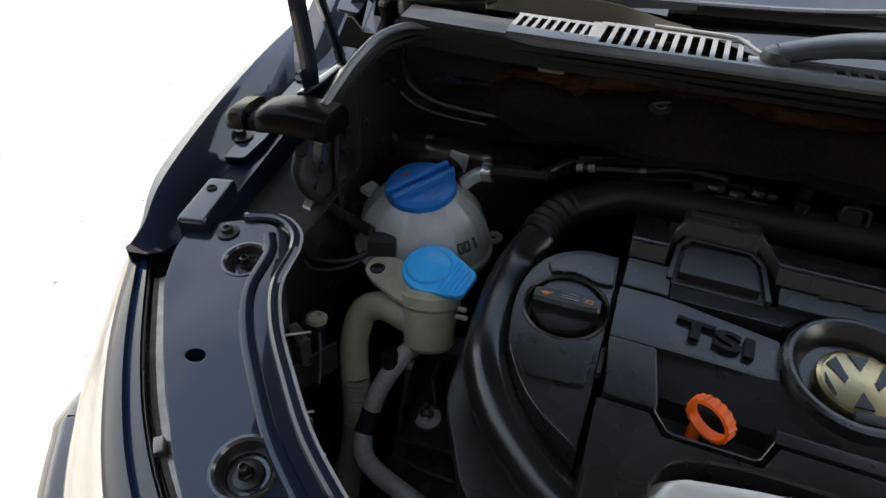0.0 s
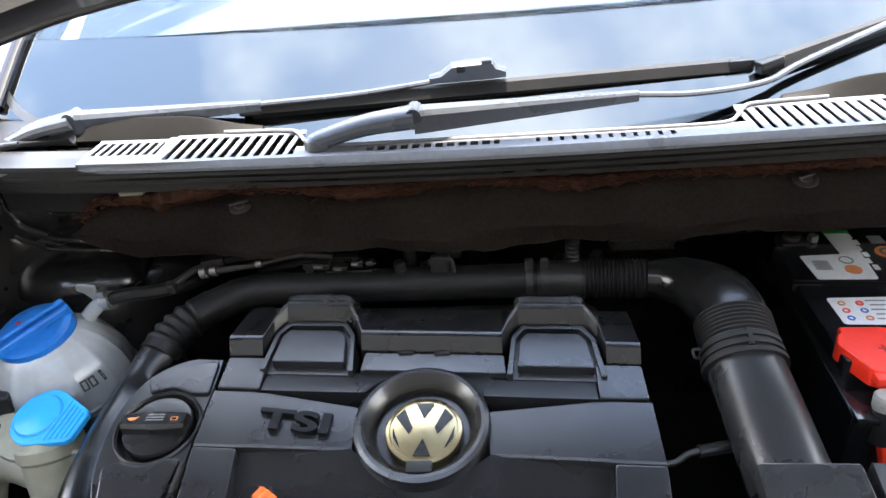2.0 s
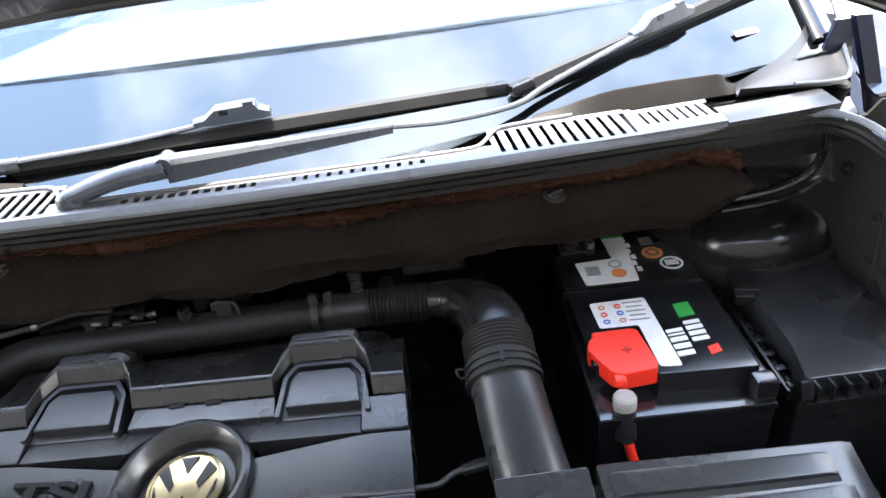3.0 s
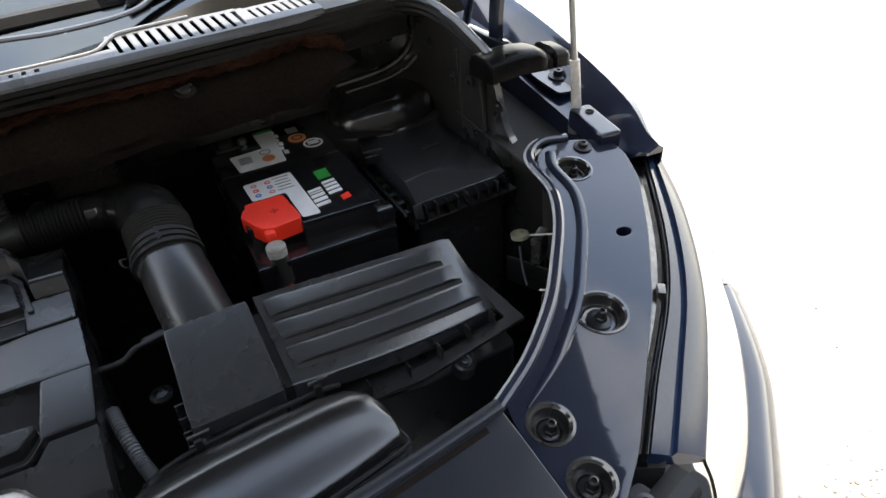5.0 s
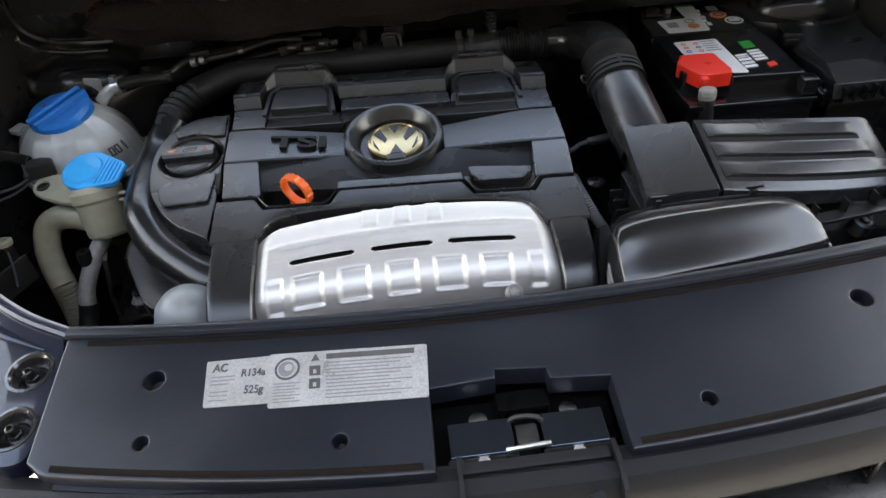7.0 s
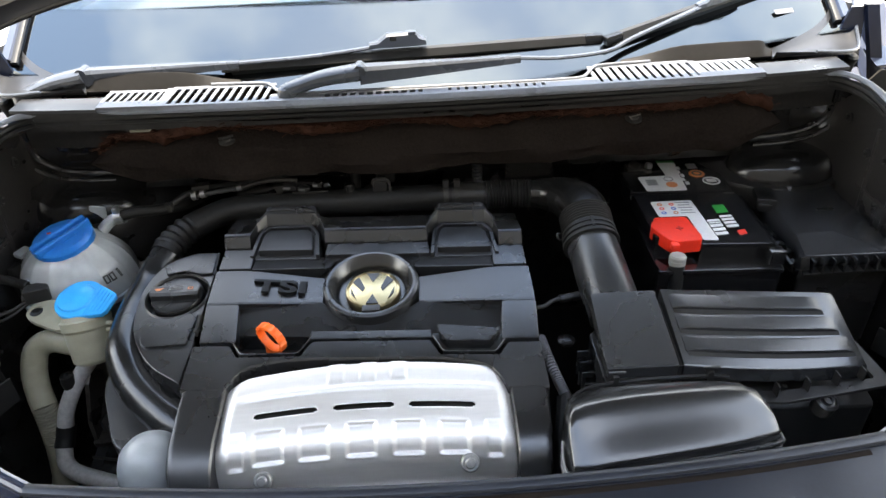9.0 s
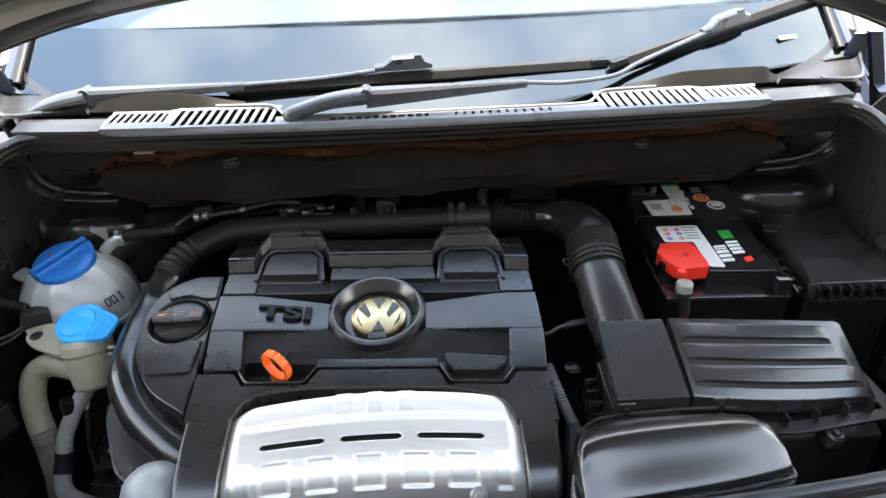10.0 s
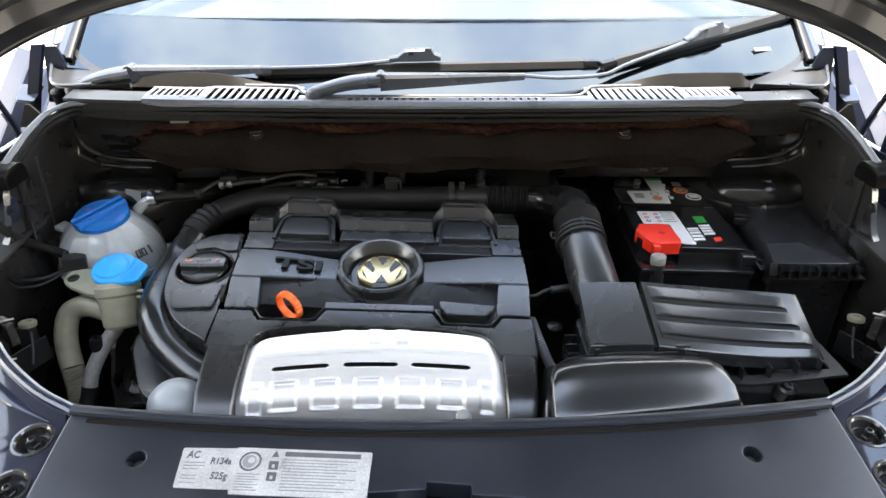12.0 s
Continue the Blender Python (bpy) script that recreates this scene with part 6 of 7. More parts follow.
# fuel and vacuum lines behind the cover
lines = thing("fuel_lines", (-0.3, 0.25, 0.80), "thin dark fuel lines and connectors behind the cover", "pipe")
part("line", tube([(-0.432, 0.21, 0.858), (-0.40, 0.235, 0.868), (-0.33, 0.25, 0.872), (-0.24, 0.262, 0.876), (-0.20, 0.27, 0.872)], 0.0048, 10, 8), PLASTIC, lines)
part("line", tube([(-0.33, 0.24, 0.855), (-0.28, 0.25, 0.858), (-0.235, 0.25, 0.866)], 0.005, 10, 8), PLASTIC, lines)
part("connector", box((-0.385, 0.238, 0.874), (0.028, 0.016, 0.012), 0.002, Matrix.Rotation(0.25, 4, "Z")), CAST, lines)
part("connector", box((-0.432, 0.205, 0.858), (0.014, 0.014, 0.014), 0.003), CAST, lines)
part("connector", box((-0.215, 0.238, 0.872), (0.036, 0.012, 0.008), 0.002), CAST, lines)
part("connector", box((-0.245, 0.235, 0.868), (0.012, 0.016, 0.016), 0.002), CAST, lines)
part("connector", box((-0.205, 0.225, 0.860), (0.06, 0.03, 0.02), 0.004), PLASTIC, lines)
part("connector", lathe([(0.008, -0.015), (0.008, 0.012), (0.006, 0.014), (0, 0.014)], (-0.135, 0.25, 0.868), None, 14), CAST, lines)
part("connector", box((-0.085, 0.25, 0.872), (0.030, 0.018, 0.022), 0.003), PLASTIC, lines)
rail = part("metal_rail", tube([(-0.396, 0.222, 0.866), (-0.352, 0.221, 0.873), (-0.317, 0.220, 0.878), (-0.285, 0.220, 0.886), (-0.258, 0.220, 0.889), (-0.224, 0.220, 0.886)], 0.0040, 10, 8), CAST, lines, "dull metal rail behind the cover")
for x, z, r in ((-0.392, 0.868, 0.0072), (-0.378, 0.870, 0.0066), (-0.318, 0.878, 0.0052)):
    part("rail_collar", lathe([(0.0042, -0.004), (r, -0.004), (r, 0.004), (0.0042, 0.004)], (x, 0.221, z), Matrix.Rotation(radians(80), 4, "Y"), 16), DULL_STEEL, rail)
part("rail_bracket", loft([[(x, 0.212 + d, z) for x, z in ((-0.262, 0.880), (-0.246, 0.881), (-0.247, 0.872), (-0.254, 0.862), (-0.268, 0.860), (-0.266, 0.866), (-0.258, 0.869))] for d in (0.0, 0.003)]), CAST, rail)
for x, z, w in ((-0.236, 0.880, 0.020), (-0.213, 0.876, 0.018), (-0.191, 0.882, 0.014)):
    plug_part = part("connector", box((x, 0.210, z), (w, 0.014, 0.0085), 0.002, Matrix.Rotation(0.08, 4, "Y")), PLASTIC, lines)
    part("connector_clip", box((x - 0.003, 0.2025, z + 0.0012), (w * 0.55, 0.003, 0.0032), 0.0008, Matrix.Rotation(0.08, 4, "Y")), DULL_STEEL, plug_part)
part("connector_knob", lathe([(0.0045, -0.004), (0.0045, 0.004), (0.002, 0.006), (0, 0.006)], (-0.176, 0.208, 0.881), Matrix.Rotation(radians(80), 4, "Y"), 14), PLASTIC, lines)
part("vacuum_stub", lathe([(0.0085, -0.03), (0.0085, 0.008), (0.006, 0.010), (0, 0.010)], (-0.142, 0.215, 0.868), None, 16), PLASTIC, lines)
valve = part("valve_block", box((-0.093, 0.214, 0.872), (0.022, 0.018, 0.022), 0.003), PLASTIC, lines)
part("valve_arch", tube([(-0.104, 0.205, 0.878), (-0.101, 0.204, 0.8865), (-0.085, 0.204, 0.8865), (-0.078, 0.205, 0.8815), (-0.076, 0.205, 0.866)], 0.0022, 8, 4), CAST, valve)
part("corrugated_stub", lathe([p for k in range(6) for p in ((0.0075, 0.006 * k), (0.0090, 0.006 * k + 0.002), (0.0075, 0.006 * k + 0.004))] + [(0, 0.036)], (0.064, 0.222, 0.866), None, 16), RUBBER, lines)
guard = part("mesh_guard", box((0.158, 0.284, 0.868), (0.080, 0.003, 0.060), 0.001), DARK, lines, "woven metal heat guard")
bm = bmesh.new()
for k in range(17):
    for d in (1, -1):
        x0 = 0.118 + 0.005 * k
        p = [(min(max(x0 + d * f, 0.118), 0.198), 0.281 - 0.001 * ((k + i) % 2), 0.840 + f * 0.9) for i, f in enumerate(np.linspace(0, 0.062, 7)) if 0.116 < x0 + d * f < 0.200]
        if len(p) > 1:
            bm = tube(p, 0.0011, 4, 2, bm=bm)
part("weave", bm, CAST, guard)

# ---- coolant expansion tank ----
tank = thing("coolant_tank", (-0.566, 0.135, 0.69), "milky round coolant expansion tank with a blue cap", "coolant tank")
prof = spline([(0.0, 0.853), (0.030, 0.852), (0.046, 0.845), (0.062, 0.830), (0.074, 0.810), (0.0795, 0.788), (0.081, 0.772)], 5)
prof += [(0.0855, 0.771), (0.0855, 0.764), (0.081, 0.763), (0.078, 0.74), (0.066, 0.712), (0.04, 0.695), (0, 0.692)]
rings = []
for r, z in prof:
    ring = []
    for j in range(120):
        a = 2 * math.pi * j / 120
        k = 1 + (0.024 * abs(math.sin(a * 7 + 0.4)) ** 14 if 0.772 < z < 0.848 else 0)
        ring.append((-0.566 + max(r, 1e-4) * k * math.cos(a) * 1.05, 0.135 + max(r, 1e-4) * k * math.sin(a) * 0.96, z))
    rings.append(ring)
cut = next(i for i, p in enumerate(prof) if p[1] < 0.766)
part("vessel", loft(rings[: cut + 1]), TANK, tank)
part("lower_vessel", loft(rings[cut:]), TANK_LOW, tank, "darker lower half, full of coolant")
part("ear", plate(fillet([(-0.650, 0.128), (-0.632, 0.118), (-0.628, 0.142), (-0.642, 0.150)], 0.003), flat(0.835, 0, 0.4 * 0), 0.006, bevel=0.001), TANK, tank)
part("ear", box((-0.545, 0.205, 0.852), (0.026, 0.006, 0.030), 0.003, Matrix.Rotation(0.15, 4, "Y")), TANK, tank)
part("seam_lug", lathe([(0.012, 0), (0.012, 0.004), (0.005, 0.004), (0.005, 0.0)], (-0.482, 0.168, 0.772), None, 16), TANK, tank)
part("spout", tube([(-0.525, 0.168, 0.845), (-0.510, 0.172, 0.858), (-0.492, 0.175, 0.863)], 0.009, 12, 4), TANK, tank)
clampm = Matrix.Rotation(radians(80), 4, "Y") @ Matrix.Rotation(0.1, 4, "X")
cl = part("hose_clamp", lathe([(0.0098, -0.006), (0.0112, -0.006), (0.0112, 0.006), (0.0098, 0.006)], (-0.496, 0.174, 0.863), clampm, 22), STEEL, tank, "bright steel hose clamp")
part("clamp_screw", box((-0.497, 0.170, 0.8765), (0.009, 0.012, 0.010), 0.002), STEEL, cl)
part("overflow_hose", tube([(-0.500, 0.174, 0.863), (-0.475, 0.180, 0.866), (-0.445, 0.195, 0.860), (-0.42, 0.235, 0.845), (-0.40, 0.30, 0.83)], 0.0085, 12, 8), RUBBER, tank)
capm = Matrix.Translation((-0.567, 0.129, 0.851)) @ tilt(0.22)
tcap = part("cap", lathe([(0.0435, -0.007), (0.044, 0.001), (0.042, 0.006), (0.035, 0.0085), (0.031, 0.008), (0.0, 0.008)], (0, 0, 0), capm, 44), BLUE, tank, "bright blue screw cap")
rot = capm @ Matrix.Rotation(radians(52), 4, "Z")
bm = loft([[rot @ Vector((x, y * w, z)) for y, z in ((-0.0125, 0.004), (-0.0115, 0.0145), (-0.0095, 0.0165), (-0.006, 0.0165), (-0.0035, 0.0145), (-0.0025, 0.0085), (0.0025, 0.0085), (0.0035, 0.0145), (0.006, 0.0165), (0.0095, 0.0165), (0.0115, 0.0145), (0.0125, 0.004))] for x, w in ((-0.0435, 0.8), (-0.041, 1), (0, 1.05), (0.041, 1), (0.0435, 0.8))])
part("cap_grip", bm, BLUE, tcap)
part("cap_symbol", box((-0.589, 0.137, 0.8612), (0.006, 0.005, 0.0006), 0, Matrix.Rotation(0.5, 4, "Z")), RED, tcap, "small red warning mark")
part("cap_symbol", box((-0.545, 0.128, 0.8612), (0.002, 0.012, 0.0006), 0, Matrix.Rotation(0.5, 4, "Z")), BLUE, tcap)
# printed marks on the vessel's side
for a, dz, w, h in ((-0.66, 0.804, 0.008, 0.013), (-0.54, 0.804, 0.008, 0.013), (-0.38, 0.804, 0.003, 0.014)):
    n_ = Vector((math.cos(a), math.sin(a), 0.55)).normalized()
    c_ = Vector((-0.566 + 0.0815 * math.cos(a), 0.135 + 0.0750 * math.sin(a), dz))
    t_ = n_.to_track_quat("Z", "Y").to_matrix().to_4x4()
    bm = plate([(-w / 2, -h / 2), (w / 2, -h / 2), (w / 2, h / 2), (-w / 2, h / 2)], flat(0.001), 0.0012, [[(-w / 4, -h / 3), (w / 4, -h / 3), (w / 4, h / 3), (-w / 4, h / 3)]])
    bmesh.ops.transform(bm, matrix=Matrix.Translation(c_) @ t_, verts=bm.verts)
    part("printed_mark", bm, INK, tank)
conduit = thing("wiring_conduit", (-0.65, 0.05, 0.75), "ribbed black wiring conduit running into the tank's plug", "conduit")
part("conduit_pipe", tube([(-0.655, 0.015, 0.94), (-0.672, 0.03, 0.90), (-0.672, 0.05, 0.865), (-0.655, 0.066, 0.838), (-0.625, 0.070, 0.822), (-0.605, 0.068, 0.815)], ribbed(0.0066, 0.02, 0.98, 60, 0.0008), 12, 70), RUBBER, conduit)
part("plug", box((-0.590, 0.062, 0.806), (0.034, 0.024, 0.022), 0.003, Matrix.Rotation(0.3, 4, "Z")), PLASTIC, conduit)
part("upper_plug", lathe([(0.014, -0.03), (0.014, 0.01), (0.011, 0.02), (0, 0.02)], (-0.657, 0.125, 0.795), None, 18), PLASTIC, conduit)
part("wire", tube([(-0.600, 0.058, 0.800), (-0.62, 0.03, 0.797), (-0.65, 0.015, 0.80), (-0.668, 0.02, 0.80)], 0.0025, 6, 8), RUBBER, conduit)
part("wire", tube([(-0.600, 0.055, 0.796), (-0.622, 0.025, 0.790), (-0.65, 0.005, 0.793), (-0.668, 0.01, 0.80)], 0.002, 6, 8), RUBBER, conduit)

# ---- washer filler ----
washer = thing("washer_filler", (-0.512, 0.01, 0.70), "yellowed washer fluid neck with a light blue flip cap", "washer filler")
ax = (Vector((-0.517, 0.034, 0.80)) - Vector((-0.508, 0.0, 0.722))).normalized()
wm = Matrix.Translation((-0.508, 0.0, 0.722)) @ ax.to_track_quat("Z", "Y").to_matrix().to_4x4()
part("neck", lathe([(0.0, 0.0), (0.024, 0.001), (0.0285, 0.006), (0.030, 0.03), (0.031, 0.050), (0.034, 0.054), (0.034, 0.066), (0.031, 0.068), (0.0285, 0.074), (0.0, 0.074)], (0, 0, 0), wm, 36), CREAM, washer)
bm = plate(fillet([(-0.535, 0.046), (-0.572, 0.056), (-0.596, 0.050), (-0.600, 0.030), (-0.585, 0.018), (-0.545, 0.0), (-0.520, 0.0)], 0.010), flat(0.783, 0.25), 0.005, [circle(-0.585, 0.036, 0.009, 18)], 0.0015)
part("bracket", bm, CREAM, washer)
part("bracket_bolt", lathe([(0.0095, -0.004), (0.0095, 0.002), (0.006, 0.004), (0, 0.004)], (-0.585, 0.036, 0.789), None, 18), BOLT, washer)
# cap: round dome that runs out into a ribbed tip
tip = radians(-14)
cm2 = Matrix.Translation((-0.518, 0.036, 0.807)) @ tilt(0.26) @ Matrix.Rotation(tip, 4, "Z")
out = [(0.0335 * math.cos(a), 0.0335 * math.sin(a)) for a in np.linspace(radians(62), radians(298), 26)] + [(0.045, -0.020), (0.050, -0.014), (0.050, 0.014), (0.045, 0.020)]
bm = plate(out, flat(0.004), 0.007, bevel=0.0025, seg=3)
bmesh.ops.transform(bm, matrix=cm2, verts=bm.verts)
wcap = part("flip_cap", bm, SKYBLUE, washer, "light blue flip-up cap")
part("dome", lathe([(0.027, 0.003), (0.024, 0.0065), (0.015, 0.0085), (0, 0.009)], (0, 0, 0), cm2 @ Matrix.Translation((-0.004, 0, 0)), 32), SKYBLUE, wcap)
for k in range(5):
    x = 0.022 + 0.0055 * k
    bm = box((x, 0, 0.0042), (0.0022, 0.048 - 0.0045 * k, 0.0022), 0.0007)
    bmesh.ops.transform(bm, matrix=cm2, verts=bm.verts)
    part("rib", bm, SKYBLUE, wcap)
part("cap_collar", lathe([(0.031, -0.012), (0.0315, 0.0), (0, 0.0)], (0, 0, 0), cm2, 32), BLUE, wcap)
part("lug", box((-0.472, 0.006, 0.775), (0.014, 0.005, 0.004), 0.001), CREAM, washer)
part("lug", box((-0.472, 0.008, 0.785), (0.010, 0.005, 0.004), 0.001), CREAM, washer)
part("hose", tube([(-0.530, 0.012, 0.745), (-0.570, 0.022, 0.748), (-0.595, 0.018, 0.738), (-0.602, 0.004, 0.715), (-0.600, -0.010, 0.69), (-0.592, -0.025, 0.665)], 0.0172, 18, 6), CREAM, washer)
part("ribbed_hose", tube([(-0.5925, -0.024, 0.667), (-0.588, -0.034, 0.63), (-0.586, -0.044, 0.60), (-0.590, -0.055, 0.55)], ribbed(0.0165, 0.02, 0.6, 14, 0.0012), 18, 30), CREAM_HOSE, washer)
part("lower_hose", tube([(-0.590, -0.054, 0.552), (-0.598, -0.075, 0.49), (-0.60, -0.09, 0.40)], lambda t: 0.0165 + 0.008 * t, 18, 6), CREAM_HOSE, washer)

# metal pipe, bracket and engine mount under the neck
mount = thing("engine_mount", (-0.5, 0, 0.5), "dark cast engine mount with a coolant pipe", "engine mount")
part("pipe", tube([(-0.525, 0.012, 0.715), (-0.545, -0.005, 0.69), (-0.562, -0.028, 0.655), (-0.569, -0.042, 0.62), (-0.570, -0.058, 0.603), (-0.557, -0.080, 0.596), (-0.525, -0.098, 0.596), (-0.47, -0.118, 0.596), (-0.40, -0.15, 0.60), (-0.35, -0.19, 0.60)], 0.0115, 14, 8), PIPE, mount, "dull aluminium coolant pipe")
part("sleeve", tube([(-0.5665, -0.036, 0.634), (-0.5695, -0.044, 0.618), (-0.5705, -0.054, 0.607)], 0.0135, 14, 4), RUBBER, mount, "black rubber sleeve")
part("mount_back", box((-0.494, 0.030, 0.662), (0.072, 0.008, 0.105), 0.002, tilt(-0.12)), MOUNT, mount)
part("mount_side", loft([[(x, y, z) for y, z in ((0.030, 0.712), (-0.012, 0.690), (-0.040, 0.640), (-0.044, 0.606), (0.034, 0.606))] for x in (-0.531, -0.525)]), MOUNT, mount)
part("mount_side", loft([[(x, y, z) for y, z in ((0.030, 0.712), (-0.004, 0.700), (-0.030, 0.650), (-0.040, 0.606), (0.034, 0.606))] for x in (-0.468, -0.458)]), MOUNT, mount)
part("mount_top", plate(fillet([(-0.530, 0.034), (-0.460, 0.034), (-0.460, 0.012), (-0.530, 0.008)], 0.004), flat(0.706, 0.3), 0.010, bevel=0.003), MOUNT, mount)
part("mount_web", box((-0.496, 0.008, 0.662), (0.005, 0.040, 0.070), 0.002, tilt(0.2)), MOUNT, mount)
part("mount_plate", plate(fillet([(-0.528, 0.030), (-0.462, 0.030), (-0.456, -0.046), (-0.532, -0.050)], 0.006), flat(0.612, 0.1), 0.008, bevel=0.002), MOUNT, mount, "dull steel mounting plate")
part("mount_foot", plate(fillet([(-0.540, -0.02), (-0.44, -0.01), (-0.42, -0.16), (-0.52, -0.16)], 0.01), flat(0.585), 0.03, bevel=0.004), PLASTIC, mount)
part("edge_rail", tube([(-0.532, -0.060, 0.590), (-0.49, -0.068, 0.590), (-0.44, -0.070, 0.588)], 0.0022, 8, 4), CAST, mount)
nut = part("mount_washer", lathe([(0.017, 0), (0.017, 0.003), (0.010, 0.004), (0, 0.004)], (-0.505, -0.010, 0.611), tilt(0.1), 22), PIPE, mount)
part("nut", hexagon((-0.505, -0.010, 0.614), 0.0090, 0.009, tilt(0.1)), STEEL, nut)
part("stud", lathe([(0.004, 0), (0.004, 0.022), (0, 0.022)], (-0.505, -0.011, 0.618), tilt(0.1), 10), STEEL, nut)
part("mount_tab", box((-0.519, -0.020, 0.622), (0.004, 0.022, 0.022), 0.001), CAST, mount)
part("grommet", lathe([(0.010, -0.012), (0.011, 0.0), (0.009, 0.010), (0.004, 0.011), (0.004, 0.006), (0, 0.006)], (-0.552, -0.01, 0.698), None, 16), RUBBER, mount)

# white bottle beside the engine cover
ball = thing("filter_bottle", (-0.343, -0.222, 0.68), "translucent white round plastic bottle beside the engine cover", "bottle")
part("bottle_body", lathe([(0.0, 0.70), (0.03, 0.705), (0.037, 0.73), (0.039, 0.755), (0.0385, 0.775), (0.036, 0.79), (0.031, 0.803), (0.0225, 0.812), (0.012, 0.8165), (0, 0.8175)], (-0.343, -0.222, -0.024), None, 40), BOTTLE, ball)
part("bottle_band", lathe([(0.0395, 0.768), (0.0402, 0.771), (0.0395, 0.774)], (-0.343, -0.222, -0.024), None, 40), BOTTLE, ball)

# ---- air filter box ----
airbox = thing("air_filter_box", (0.34, -0.1, 0.62), "black plastic air filter box with a ribbed lid", "air filter box")


def lid_z(x, y):
    f = min(max((x - 0.27) / 0.24, 0), 1)
    rear, fore = 0.842 - 0.038 * f, 0.808 - 0.043 * f
    t = (-0.055 - y) / 0.105
    return rear + (fore - rear) * t


part("smooth_lid", plate(fillet([(0.185, -0.057), (0.268, -0.058), (0.265, -0.174), (0.180, -0.173)], 0.004), flat(0.850, 0.20), 0.016, bevel=0.002), FADED, airbox)
part("lid_skirt", plate(fillet([(0.192, -0.064), (0.264, -0.066), (0.262, -0.166), (0.190, -0.166)], 0.004), flat(0.838, 0.20), flat(0.70)), PLASTIC, airbox)
part("hinge_gap", plate([(0.266, -0.066), (0.276, -0.066), (0.278, -0.160), (0.268, -0.160)], flat(0.836, 0.22), flat(0.70)), PLASTIC, airbox)
def lid_y(x, t):
    rear = -0.058 + 0.014 * (x - 0.275) / 0.235
    fore = -0.1645 + 0.018 * max(0.0, (x - 0.275) / 0.241) ** 2
    return rear + (fore - rear) * t


rings = []
for x in np.linspace(0.275, 0.516, 22):
    e = 0.004 * max(0.0, (x - 0.508) / 0.008)
    top = [(x, lid_y(x, t), lid_z(x, lid_y(x, t)) - w - e) for t, w in ((0, 0.004), (0.006, 0.0012), (0.02, 0), (0.25, 0), (0.5, 0), (0.75, 0), (0.975, 0), (0.992, 0.0012), (1.0, 0.004))]
    rings.append(top + [(x, lid_y(x, t), lid_z(x, lid_y(x, t)) - 0.020) for t in (1.0, 0.5, 0.0)])
lid_panel = part("ribbed_lid", loft(rings), FADED, airbox)
for x1, b in ((0.488, 0.285), (0.497, 0.555), (0.505, 0.83)):
    a = b - 0.20
    rings = []
    for x in np.linspace(0.283, x1, 20):
        end = min(1.0, (x1 - x) / 0.002 + 0.25, (x - 0.283) / 0.002 + 0.25)
        rings.append([(x, lid_y(x, t), lid_z(x, lid_y(x, t)) + w * end) for t, w in ((a, -0.002), (a + 0.004, 0.0010), (a + 0.03, 0.0020), (b - 0.02, 0.0048), (b - 0.008, 0.0049), (b - 0.002, 0.0040), (b, 0.003), (b, -0.002))])
    part("lid_rib", loft(rings), FADED, lid_panel)
    part("rib_groove", loft([[(x, lid_y(x, t), lid_z(x, lid_y(x, t)) + w) for t, w in ((b - 0.01, 0.0006), (b + 0.045, 0.0006), (b + 0.045, -0.002), (b - 0.01, -0.002))] for x in np.linspace(0.284, x1, 20)]), DARK, lid_panel)
part("lower_case", plate(fillet([(0.186, -0.064), (0.515, -0.05), (0.532, -0.165), (0.40, -0.176), (0.184, -0.170)], 0.01), lambda x, y: lid_z(x, y) - 0.045 if x > 0.27 else 0.78, flat(0.60), bevel=0.003), PLASTIC, airbox)
part("case_flange", plate(fillet([(0.30, -0.160), (0.40, -0.168), (0.522, -0.155), (0.518, -0.05), (0.536, -0.05), (0.541, -0.168), (0.40, -0.186), (0.30, -0.178)], 0.003), flat(0.757, 0, 0.0), 0.004, bevel=0.001), PLASTIC, airbox)
for x in (0.345, 0.39, 0.43, 0.47, 0.505):
    part("case_rib", box((x, -0.172 + 0.02 * max(0, (x - 0.4) / 0.12), 0.764), (0.0016, 0.012, 0.018), 0.0004), PLASTIC, airbox)
sc = part("case_screw_boss", lathe([(0.013, -0.02), (0.013, 0.0), (0.010, 0.002), (0.008, 0.0), (0, 0.0)], (0.452, -0.181, 0.749), tilt(0.3), 22), PLASTIC, airbox)
part("case_screw", lathe([(0.006, 0), (0.006, 0.004), (0.003, 0.005), (0.0025, 0.003), (0, 0.003)], (0.452, -0.181, 0.749), tilt(0.3), 14), BOLT, sc)
for k in range(6):
    part("side_fin", box((0.176, -0.085 - 0.016 * k, 0.745 - 0.004 * k), (0.016, 0.003, 0.04), 0.0008), PLASTIC, airbox)
part("side_clip", lathe([(0.012, 0), (0.012, 0.003), (0.007, 0.005), (0.007, 0.002), (0, 0.002)], (0.160, -0.055, 0.757), None, 18), PLASTIC, airbox)

